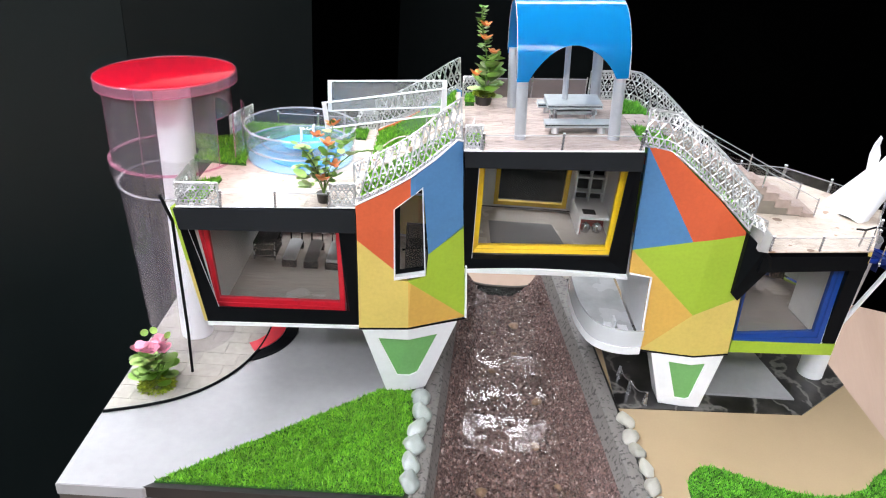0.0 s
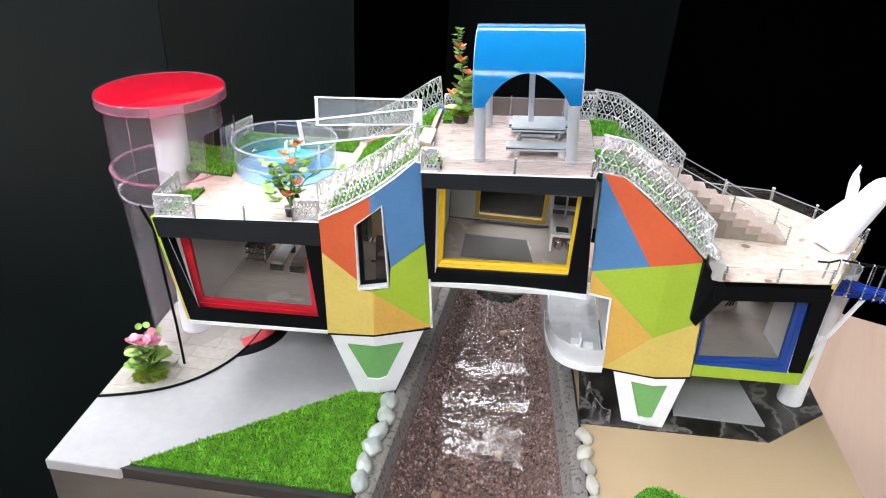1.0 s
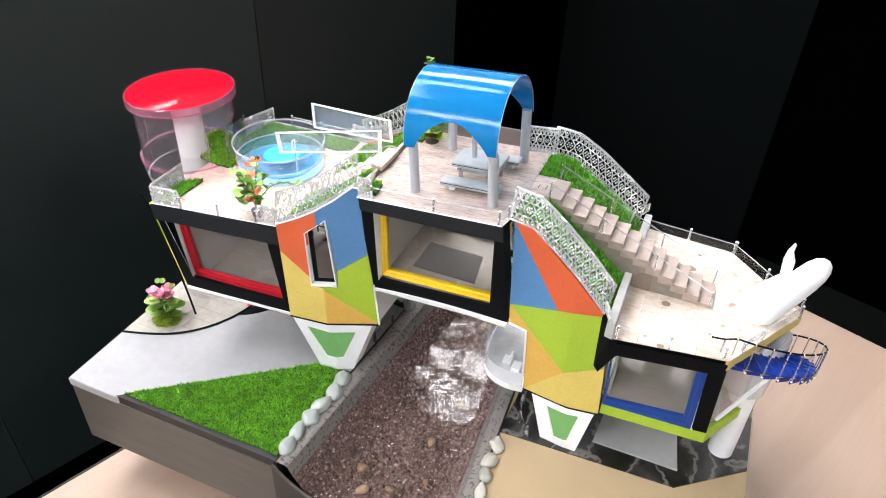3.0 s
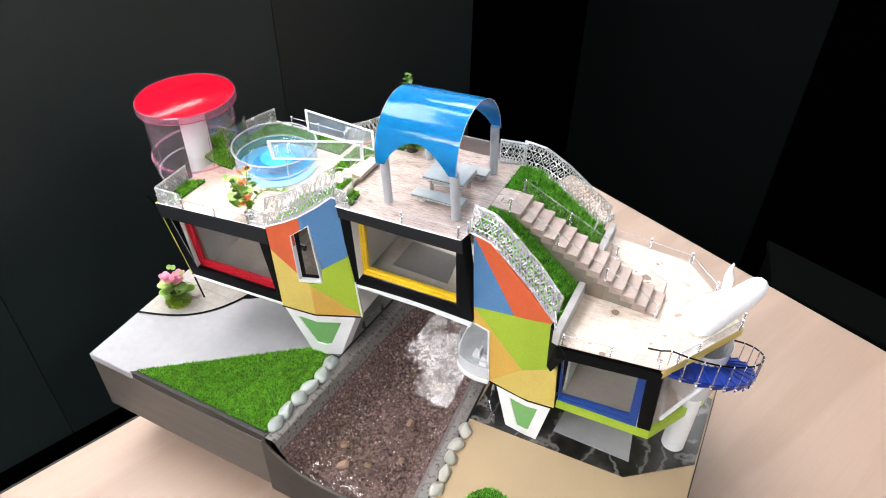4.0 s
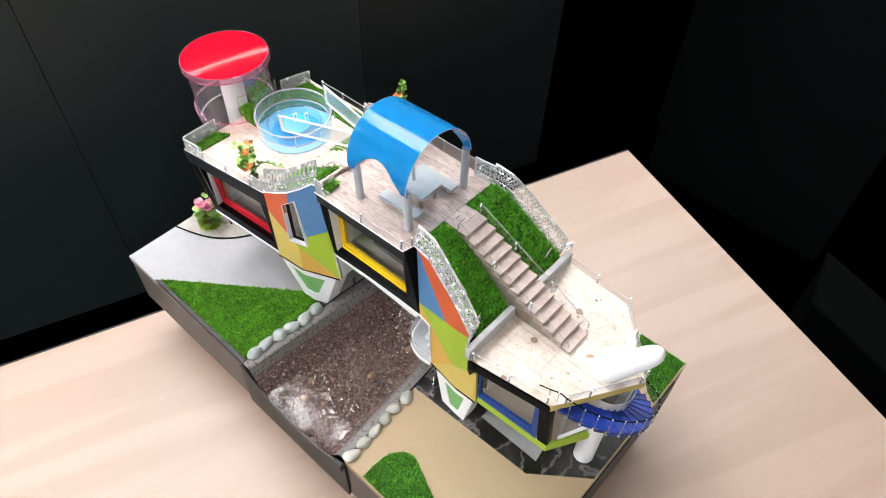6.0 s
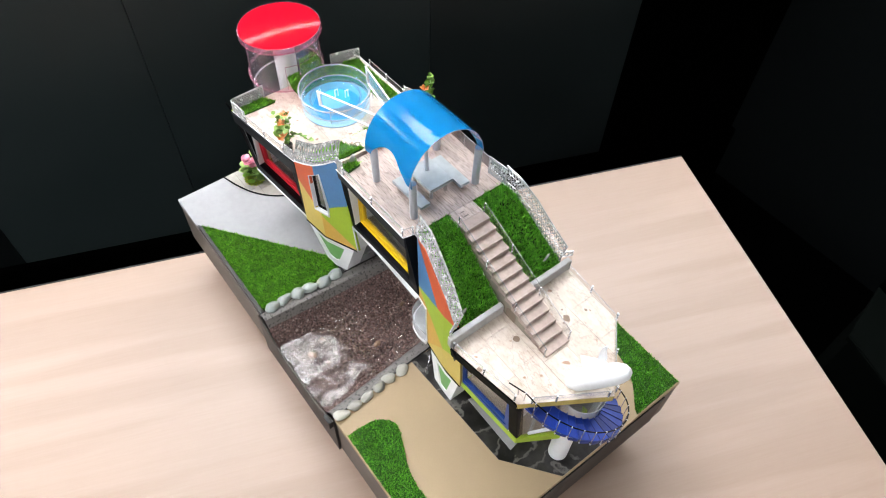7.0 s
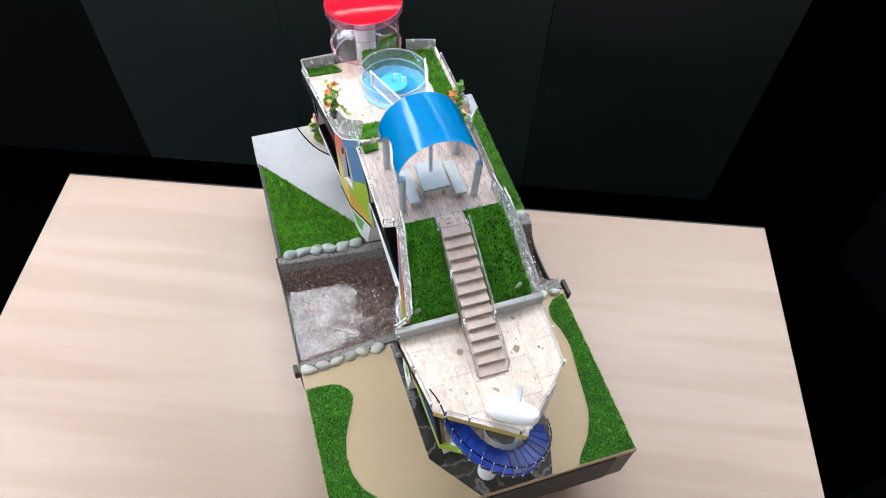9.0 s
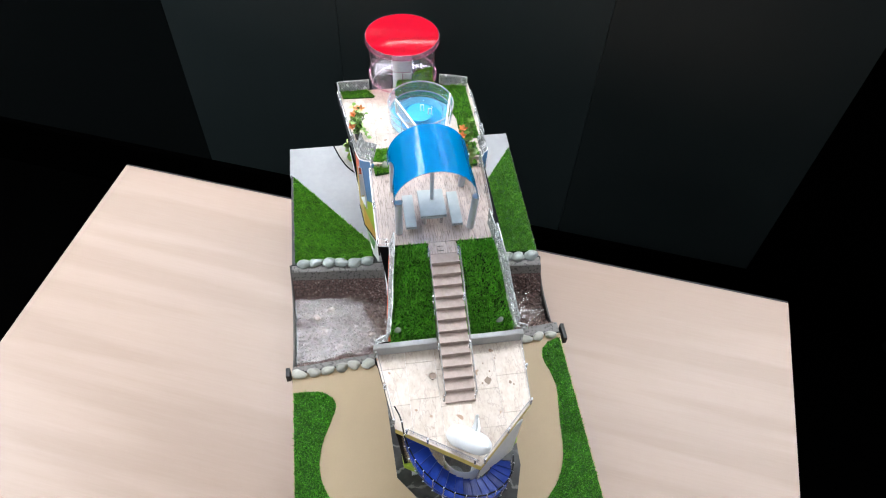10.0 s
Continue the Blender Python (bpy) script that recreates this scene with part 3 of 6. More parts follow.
cab = thing("dark_cabinet", (1.18, 1.32, FLOOR), "low dark grey cabinet standing behind the table", "cabinet")
part("body", prism(B(), [(0.99, 1.485), (1.03, 1.285), (1.39, 1.152), (1.35, 1.352)], FLOOR, -0.27, 0.003), M_CABINET, cab)
part("top_panel", prism(B(), [(0.98, 1.49), (1.02, 1.28), (1.395, 1.147), (1.355, 1.357)], -0.2695, -0.25, 0.003), M_CABINET, cab)
solo("turntable", disc(B(), PIVOT, 0.16, 0.0, 0.094, 64, 0.004), M_BLACKB, "low black round turntable under the model", "turntable")

# ---- the base of the model ----
H, BOT, BD, BL = 0.22, 0.094, 0.527, 0.91
MID = 0.281


def across(a, b):
    return lambda y: a + (b - a) * y / BD


lo_, li_ = across(0.347, 0.383), across(0.364, 0.405)
ri_, ro_ = across(0.588, 0.548), across(0.602, 0.572)
base = thing("model_base", (0.45, 0.26, BOT), "grey-sided base of an architectural model with a river cut through it", "model base", kind="structure")
left_plan = [(0, 0), (lo_(0), 0), (lo_(BD), BD), (0, BD)]
right_plan = [(ro_(0), 0), (BL, 0), (BL, BD), (ro_(BD), BD)]
part("left_block", prism(B(), left_plan, BOT, H - 0.014), M_SIDE, base, "grey-brown board sides")
part("right_block", prism(B(), right_plan, BOT, H - 0.014), M_SIDE, base, "grey-brown board sides")
lc = [(-0.001, -0.001), (0.084, -0.001), (0.320, 0.18), (lo_(0.18), 0.18), (lo_(0.34), 0.34), (0.30, 0.345), (0.045, BD + 0.001), (-0.001, BD + 0.001)]
part("concrete_slab", prism(B(), lc, H - 0.0138, H, 0.0008), M_CONC, base, "smooth pale grey forecourt")
part("sand_slab", prism(B(), [(ro_(0), -0.001), (BL + 0.001, -0.001), (BL + 0.001, BD + 0.001), (ro_(BD), BD + 0.001)], H - 0.0138, H - 0.0005, 0.0008), M_SAND, base, "sand-coloured court")
part("lawn_bed", prism(B(), [(0.0845, 0.0012), (lo_(0), 0.0012), (lo_(0.18), 0.179), (0.321, 0.179)], H - 0.0137, H + 0.0005), M_BLACKB, base, "black board edge under the lawn")
part("lawn_bed", prism(B(), [(0.046, BD + 0.0008), (0.30, 0.346), (lo_(0.341), 0.341), (lo_(BD), BD + 0.0008)], H - 0.0137, H - 0.003), M_BLACKB, base)
part("end_board", prism(B(), [(BL + 0.001, 0.03), (BL + 0.0035, 0.03), (BL + 0.0035, 0.49), (BL + 0.001, 0.49)], BOT + 0.01, H - 0.012), M_BLACKB, base, "black end board")
part("river_floor", prism(B(), [(lo_(0) - 0.002, 0), (ro_(0) + 0.002, 0), (ro_(BD) + 0.002, BD), (lo_(BD) - 0.002, BD)], BOT, 0.13), M_SIDE, base)


def river_profile(y):
    a, b, c, d, e = lo_(y), li_(y), ri_(y), ro_(y), 0.0
    return [(a, H + 0.001), (b - 0.004, H + 0.001), (b, H - 0.001), (b + 0.004, H - 0.009), (b + 0.0085, H - 0.018)], [(b + 0.0085, H - 0.018), (b + 0.026, H - 0.046), (b + 0.036, 0.160), (b + 0.052, 0.150), (c - 0.052, 0.150), (c - 0.036, 0.160), (c - 0.026, H - 0.046), (c - 0.009, H - 0.018)], [(c - 0.009, H - 0.018), (c - 0.005, H - 0.010), (c, H - 0.001), (c + 0.004, H + 0.001), (d, H + 0.001)]


def river_skin(which, name, material, label, rough=0.0):
    bm = B()
    rows = []
    ny = 90
    rnd = random.Random(5)
    for k in range(ny + 1):
        y = BD * k / ny
        prof = river_profile(y)[which]
        fine = []
        for seg, ((xa, za), (xb, zb)) in enumerate(zip(prof, prof[1:])):
            m = (24 if seg == 3 else 3) if rough else 2
            for i in range(m):
                s = i / m
                fine.append((xa + (xb - xa) * s, za + (zb - za) * s))
        fine.append(prof[-1])
        row = []
        for i, (x, z) in enumerate(fine):
            edge = i in (0, len(fine) - 1)
            row.append(bm.verts.new((x, y, z + (0 if edge else rough * (rnd.random() - 0.5)))))
        rows.append(row)
    for p, q in zip(rows, rows[1:]):
        for i in range(len(p) - 1):
            bm.faces.new((p[i], p[i + 1], q[i + 1], q[i]))
    return part(name, bm, material, base, label, soft=True)


river_skin(0, "river_wall", M_GRAN, "speckled grey granite bank wall")
river_skin(2, "river_wall", M_GRAN, "speckled grey granite bank wall")
river_skin(1, "river_bed", M_GRAVELBED, "red-brown gravel river bed", 0.004)

for edge_f, dx in ((lo_, -0.0006), (ro_, 0.0006)):
    part("joint_line", strip(B(), [(edge_f(BD * k / 12) + dx, BD * k / 12, H + 0.001) for k in range(13)], 0.0015, 5), M_BLACKB, base, "black joint along the bank wall")

# loose gravel on the bed and its banks
rng = np.random.default_rng(11)
vs, fs = [], []
tet = np.array([(1, 0, -0.5), (-0.6, 0.85, -0.5), (-0.6, -0.85, -0.5), (0.1, 0.1, 0.8)])
for k in range(12000):
    y = rng.uniform(0.002, BD - 0.002)
    prof = river_profile(y)[1]
    x = rng.uniform(prof[0][0] + 0.002, prof[-1][0] - 0.002)
    z = float(np.interp(x, [p[0] for p in prof], [p[1] for p in prof]))
    s = rng.uniform(0.0011, 0.0032)
    R = np.array(Euler(rng.uniform(0, 6.28, 3)).to_matrix())
    i = len(vs)
    vs += ((tet * rng.uniform(0.7, 1.2, (4, 3))) @ R.T * s + (x, y, z + s * 0.3)).tolist()
    fs += [(i, i + 1, i + 3), (i + 1, i + 2, i + 3), (i + 2, i, i + 3), (i, i + 2, i + 1)]
gth = thing("river_gravel", (0.475, 0.26, 0.15), "loose red-brown gravel under the water", "gravel", "", "stuff")
me = bpy.data.meshes.new("grains")
me.from_pydata((np.array(vs) - np.array(gth.location)).tolist(), [], fs)
me.materials.append(M_GRAVEL)
grains = new("grains", me)
grains.parent = gth
tagged(grains, kind="stuff")

# the water: one sheet with a downturned front edge
WZ = 0.1665
bm = B()
wl, wr = (lambda y: li_(y) + 0.0265), (lambda y: ri_(y) - 0.0265)
rows = [[bm.verts.new((wl(y) + (wr(y) - wl(y)) * i / 10, y, WZ)) for i in range(11)] for y in [BD * k / 30 for k in range(31)]]
for p, q in zip(rows, rows[1:]):
    for i in range(10):
        bm.faces.new((p[i], p[i + 1], q[i + 1], q[i]))
water = part("water", bm, M_WATER, None)
water.visible_shadow = False
tagged(water, "clear rippled river water over gravel", "water", kind="structure")

# the curved end plates of the river
for y0, y1 in ((-0.005, -0.0006), (BD + 0.0006, BD + 0.005)):
    yy = 0 if y0 < 0 else BD
    a, d = lo_(yy) - 0.004, ro_(yy) + 0.004
    n = 24
    prof = []
    for k in range(n + 1):
        s = k / n
        dip = 1 - abs(2 * s - 1) ** 3.2
        prof.append((a + (d - a) * s, H - 0.004 - 0.049 * dip))
    pts = [(x, y0, z) for x, z in prof] + [(d, y0, BOT - 0.003), (a, y0, BOT - 0.003)]
    part("end_plate", plate(B(), pts, (0, y1 - y0, 0)), M_BLACKB, base, "dark curved end plate of the river")
    part("end_rim", strip(B(), [(x, (y0 + y1) / 2, z) for x, z in prof], 0.0022, 6), M_SIDE, base)

for x0, x1, y0, y1 in ((0.553, 0.588, BD + 0.0055, BD + 0.0135), (0.588, 0.607, -0.0135, -0.0055)):
    part("end_bracket", box(B(), x0, x1, y0, y1, H - 0.020, H + 0.001, 0.0015), M_BLACKB, base, "black bracket at the river's end")

# pebbles along the banks
def pebble_mesh(seed, flat=0.62):
    bm = B()
    bmesh.ops.create_icosphere(bm, subdivisions=3, radius=1.0)
    o = Vector((seed * 3.1, seed * 1.7, 0))
    for v in bm.verts:
        n1 = noise.noise(v.co * 0.9 + o) + 0.35 * noise.noise(v.co * 2.1 + o)
        v.co = v.co * (1 + 0.42 * n1)
        for side in ((0.8, 0.3, 0.5), (-0.6, 0.5, 0.6), (0.1, -0.8, 0.5), (0.2, 0.1, 0.95)):
            d = Vector(side).normalized()
            over = v.co.dot(d) - 0.80
            if over > 0:
                v.co -= d * over * 0.75
        v.co.z *= flat
    me = bpy.data.meshes.new("pebble")
    bm.to_mesh(me)
    bm.free()
    me.materials.append(M_PEBBLE)
    smooth(me, 3.0)
    return me


PEBS = [pebble_mesh(k) for k in range(6)]
PALE = [me.copy() for me in PEBS]
for me in PALE:
    me.materials.clear()
    me.materials.append(M_PEBBLEPALE)


def pebble(x, y, z, sx, sy, sz, turn, k, label, group):
    ob = new("pebble", PEBS[k % 6])
    ob.matrix_basis = Matrix.Translation((x, y, z)) @ Matrix.Rotation(turn, 4, "Z") @ Matrix.Diagonal((sx, sy, sz, 1))
    return tagged(ob, label, "pebble", group)


rnd = random.Random(3)
y = 0.026
k = 0
while y < BD - 0.01:
    sy = rnd.uniform(0.0135, 0.0170)
    skip = 0.185 < y < 0.345
    if not skip:
        pebble(lo_(y) - 0.0010 + rnd.uniform(-0.002, 0.002), y, H + 0.0045, rnd.uniform(0.0095, 0.0120), sy, 0.0135, rnd.uniform(-0.4, 0.4), k, "smooth grey-green pebble on the grassy river bank", "bank pebbles")
    y += sy * 1.75
    k += 1
y = 0.012
while y < BD - 0.01:
    sy = rnd.uniform(0.0115, 0.0155)
    if not 0.16 < y < 0.36:
        pebble(ro_(y) + 0.0040 + rnd.uniform(-0.001, 0.002), y, H + 0.0035, rnd.uniform(0.0080, 0.0100), sy * 0.9, 0.0105, rnd.uniform(-0.4, 0.4), k + 2, "smooth pale grey-cream pebble on the sandy river bank", "bank pebbles").data = PALE[k % 6]
    y += sy * 1.8
    k += 1
for x, y, s, kk in ((0.492, 0.418, 0.0068, 1), (0.46, 0.395, 0.004, 2), (0.487, 0.345, 0.004, 3), (0.51, 0.24, 0.0055, 4), (0.452, 0.30, 0.0045, 0), (0.455, 0.245, 0.005, 5), (0.50, 0.155, 0.0055, 2), (0.43, 0.075, 0.006, 1), (0.48, 0.06, 0.005, 3), (0.447, 0.045, 0.0065, 4), (0.52, 0.09, 0.004, 5)):
    ob = pebble(x, y, WZ - 0.003, s * 1.3, s, s * 0.9, kk, kk, "small brown pebble in the river", "river pebbles")
    me2 = ob.data.copy()
    me2.materials.clear()
    me2.materials.append(M_PEBBLETAN)
    ob.data = me2

# ---- ground covers ----
turf("lawn", [(0.094, 0.0072), (lo_(0) - 0.004, 0.0085), (lo_(0.17) - 0.012, 0.172), (0.308, 0.172)], H + 0.0022, "bright green artificial lawn with a cut edge beside the river", 1300000, seed=1)
turf("lawn", [(0.049, BD - 0.002), (0.302, 0.348), (lo_(0.35) - 0.017, 0.35), (lo_(BD) - 0.017, BD - 0.002)], H, "bright green artificial lawn behind the house", 800000, seed=2)


def open_wavy(pts, n=8):
    ext = [tuple(2 * a - b for a, b in zip(pts[0], pts[1]))] + pts + [tuple(2 * a - b for a, b in zip(pts[-1], pts[-2]))]
    out = []
    for i in range(1, len(ext) - 2):
        p0, p1, p2, p3 = (Vector((*ext[i + j], 0)) for j in (-1, 0, 1, 2))
        for k in range(n):
            t = k / n
            q = 0.5 * ((2 * p1) + (p2 - p0) * t + (2 * p0 - 5 * p1 + 4 * p2 - p3) * t * t + (3 * p1 - p0 - 3 * p2 + p3) * t ** 3)
            out.append((q.x, q.y))
    return out + [pts[-1]]


front_bed = open_wavy([(0.643, 0.001), (0.645, 0.045), (0.655, 0.066), (0.675, 0.078), (0.706, 0.068), (0.747, 0.051), (0.793, 0.044), (0.838, 0.056), (0.87, 0.082), (0.908, 0.10)]) + [(0.908, 0.001)]
turf("lawn", front_bed, H, "dark green artificial lawn with a wavy edge on the sand court", 1000000, material=M_TURFDARK, seed=3)
back_bed = open_wavy([(0.585, 0.524), (0.590, 0.503), (0.605, 0.486), (0.630, 0.482), (0.66, 0.49), (0.695, 0.493), (0.751, 0.485), (0.816, 0.476), (0.86, 0.458), (0.893, 0.430), (0.908, 0.42)]) + [(0.908, 0.525)]
turf("lawn", back_bed, H, "dark green artificial lawn with a wavy edge behind the house", 900000, material=M_TURFDARK, seed=4)

plaza = thing("plaza", (0.07, 0.26, H), "cream stone entrance plaza edged with a black curve", "paving", kind="structure")
curve = open_wavy([(0.001, 0.104), (0.04, 0.117), (0.075, 0.134), (0.105, 0.160), (0.128, 0.195), (0.142, 0.235), (0.147, 0.277), (0.145, 0.325), (0.125, 0.375), (0.085, 0.41), (0.001, 0.43)])
laid(plaza, "paving_slab", [(0.001, 0.104)] + curve[1:-1] + [(0.001, 0.43)], 0.045, 0.024, H + 0.0002, H + 0.0016, M_PLAZA, 0.00022, seed=4)
part("edge_strip", strip(B(), [(x, y, H + 0.002) for x, y in curve], 0.0017, 6), M_BLACK, plaza, "black edging strip")
rr = thing("entrance_mat", (0.135, 0.27, H), "red and black ring segment on the ground by the entrance", "floor mark")
part("red_segment", tube(B(), (0.105, 0.285), 0.062, 0.043, H + 0.0022, H + 0.003, 24, -58, 10), M_FRED, rr, "red segment")
part("black_segment", tube(B(), (0.105, 0.285), 0.079, 0.0622, H + 0.0002, H + 0.0015, 24, -75, 10), M_BLACK, rr, "black segment")

mar = [(0.593, 0.168), (0.825, 0.177), (0.909, 0.243), (0.909, 0.37), (0.83, 0.395), (0.60, 0.40)]
solo("marble_court", prism(B(), mar, H - 0.0004, H + 0.0014), M_MARBLE, "polished dark veined marble paving under the house", "paving", kind="structure")
solo("grey_ramp", prism(B(), [(0.713, 0.203), (0.825, 0.203), (0.81, 0.30), (0.72, 0.31)], H + 0.0015, H + 0.0045, 0.0005), M_CONC, "pale grey slab on the dark marble", "slab", kind="structure")


# ---- the house ----
house = thing("model_house", (0.45, MID, H), "colourful model house bridging a river, with black box windows", "model house")


def flip(p):
    """The same point on the house's other long side."""
    return (p[0], back_y(p[0], p[1]), p[2])


def back_y(x, y):
    """The far side's y; at the lift-tower end the house is narrower than its mirror image."""
    return 2 * MID - y - 0.031 * max(0.0, min(1.0, (0.2735 - x) / 0.1755))


def both(pts):
    return ((pts, 1), ([flip(p) for p in pts], -1))


def shift(pts, y):
    return [(p[0], p[1] + y, p[2]) for p in pts]


def funnel(bm, front_out, front_in, back_out, back_in):
    """A frame with a slanting reveal: four outlines of four corners."""
    a, b, c, d = ([bm.verts.new(p) for p in q] for q in (front_out, front_in, back_out, back_in))
    for k in range(4):
        j = (k + 1) % 4
        for p, q in ((a, b), (b, d), (d, c), (c, a)):
            bm.faces.new((p[k], p[j], q[j], q[k]))
    return bm


def window(name, outer, inner, sash, light, s, frame_mat, frame_label):
    """A black box frame with a coloured sash set back in it and a pane."""
    fro, fri, sao, sai = (q if s > 0 else [flip(p) for p in q] for q in (outer, inner, sash, light))
    bk = [(p[0], p[1] + 0.022 * s, p[2]) for p in fro]
    mid = [tuple(Vector(p) * 0.4 + Vector(q) * 0.6) for p, q in zip(fri, sao)]
    box_ = part("box_frame", funnel(B(), fro, fri, bk, mid), M_BLACK, house, "black box frame")
    lft = [fri[0], fri[3], sao[3], sao[0]]
    part("reveal", plate(B(), [tuple(Vector(p) + Vector((0.0006, 0.0008 * s, 0))) for p in lft], (-0.0012, 0, 0)), M_WHITE, box_, "white left reveal")
    win = part(name, ring(B(), sao, sai, (0, 0.006 * s, 0)), frame_mat, house, frame_label)
    half = [tuple(Vector(p) * 0.45 + Vector(q) * 0.55) for p, q in zip(sao, sai)]
    part("sash", ring(B(), [(p[0], p[1] - 0.0016 * s, p[2]) for p in sao], [(p[0], p[1] - 0.0016 * s, p[2]) for p in half], (0, 0.0014 * s, 0)), frame_mat, win)
    edge_ = [tuple(Vector(p) + (Vector(p) - Vector(q)).normalized() * 0.0012) for p, q in zip(sao, sai)]
    part("white_edge", ring(B(), shift(edge_, 0.001 * s), shift(sao, 0.001 * s), (0, 0.005 * s, 0)), M_WHITE, win, "thin white edge")
    pane = part("pane", plate(B(), shift(sai, 0.003 * s), (0, 0.0008 * s, 0)), M_GLASS, win, "clear pane")
    pane.visible_shadow = False
    part("white_sill", plate(B(), [tuple(Vector(fro[3]) + Vector((0, -0.0012 * s, -0.0045))), tuple(Vector(fro[2]) + Vector((0, -0.0012 * s, -0.0045))), tuple(Vector(fro[2]) + Vector((0, -0.0012 * s, -0.0003))), tuple(Vector(fro[3]) + Vector((0, -0.0012 * s, -0.0003)))], (0, 0.02 * s, 0)), M_WHITE, box_, "white bottom edge")


RED_O = [(0.097, 0.129, 0.4675), (0.2735, 0.155, 0.4675), (0.279, 0.160, 0.322), (0.115, 0.143, 0.326)]
RED_I = [(0.105, 0.1362, 0.4435), (0.257, 0.1545, 0.4395), (0.269, 0.1582, 0.3415), (0.128, 0.1432, 0.345)]
RED_S = [(0.105, 0.1583, 0.455), (0.257, 0.1765, 0.452), (0.262, 0.177, 0.327), (0.118, 0.1598, 0.336)]
RED_L = [(0.1165, 0.1595, 0.446), (0.250, 0.1757, 0.443), (0.2555, 0.1763, 0.3395), (0.1245, 0.1605, 0.3455)]
YEL_O = [(0.383, 0.1800, 0.5290), (0.5645, 0.1805, 0.5405), (0.578, 0.196, 0.391), (0.389, 0.190, 0.387)]
YEL_I = [(0.3985, 0.1835, 0.511), (0.5540, 0.1860, 0.518), (0.5535, 0.1948, 0.4085), (0.4005, 0.1895, 0.4005)]
YEL_S = [(0.3985, 0.2020, 0.5205), (0.5605, 0.2035, 0.529), (0.5590, 0.2020, 0.4120), (0.4010, 0.2015, 0.4030)]
YEL_L = [(0.4065, 0.2030, 0.5125), (0.5520, 0.2045, 0.520), (0.5512, 0.2045, 0.4190), (0.4072, 0.2045, 0.4105)]
for o, i, sa, li, nm, mt, lb in ((RED_O, RED_I, RED_S, RED_L, "red_window", M_FRED, "bright red window frame"), (YEL_O, YEL_I, YEL_S, YEL_L, "yellow_window", M_FYEL, "bright yellow window frame")):
    for s in (1, -1):
        if s > 0 or nm == "red_window":
            window(nm, o, i, sa, li, s, mt, lb)
# lighter than the jambs: the light on the leaning front is in the colour
part("fascia", plate(B(), [(0.3820, 0.1778, 0.5302), (0.5648, 0.1782, 0.5428), (0.5665, 0.1788, 0.5215), (0.3838, 0.1784, 0.5128)], (0, 0.0030, 0)), M_CHAR, house, "black fascia board with the light on it painted as charcoal")
part("fascia", plate(B(), [(0.0965, 0.1275, 0.4673), (0.2738, 0.1535, 0.4673), (0.2745, 0.1540, 0.4405), (0.1000, 0.1285, 0.4445)], (0, 0.0030, 0)), M_CHAR, house, "black fascia board with the light on it painted as charcoal")
# the window in the far wall of the middle room is smaller, in a white wall
FAR_O = [(0.3985, 0.352, 0.518), (0.572, 0.352, 0.527), (0.572, 0.352, 0.3945), (0.3985, 0.352, 0.3945)]
FAR_I = [(0.432, 0.352, 0.505), (0.530, 0.352, 0.505), (0.529, 0.352, 0.398), (0.433, 0.352, 0.398)]
FAR_L = [(0.4375, 0.350, 0.500), (0.5245, 0.350, 0.500), (0.5235, 0.350, 0.4035), (0.4385, 0.350, 0.4035)]
far = part("far_wall", ring(B(), FAR_O, FAR_I, (0, 0.005, 0)), M_INWALL, house, "white inner wall with a window")
win = part("yellow_window", ring(B(), shift(FAR_I, -0.002), FAR_L, (0, 0.006, 0)), M_FYEL, house, "bright yellow window frame")
pane = part("pane", plate(B(), shift(FAR_L, 0.002), (0, 0.0008, 0)), M_GLASS, win, "clear pane")
pane.visible_shadow = False
part("box_frame", ring(B(), [flip(p) for p in YEL_O], [(p[0], 0.372, p[2]) for p in FAR_I], (0, -0.014, 0)), M_BLACK, house, "black box frame")

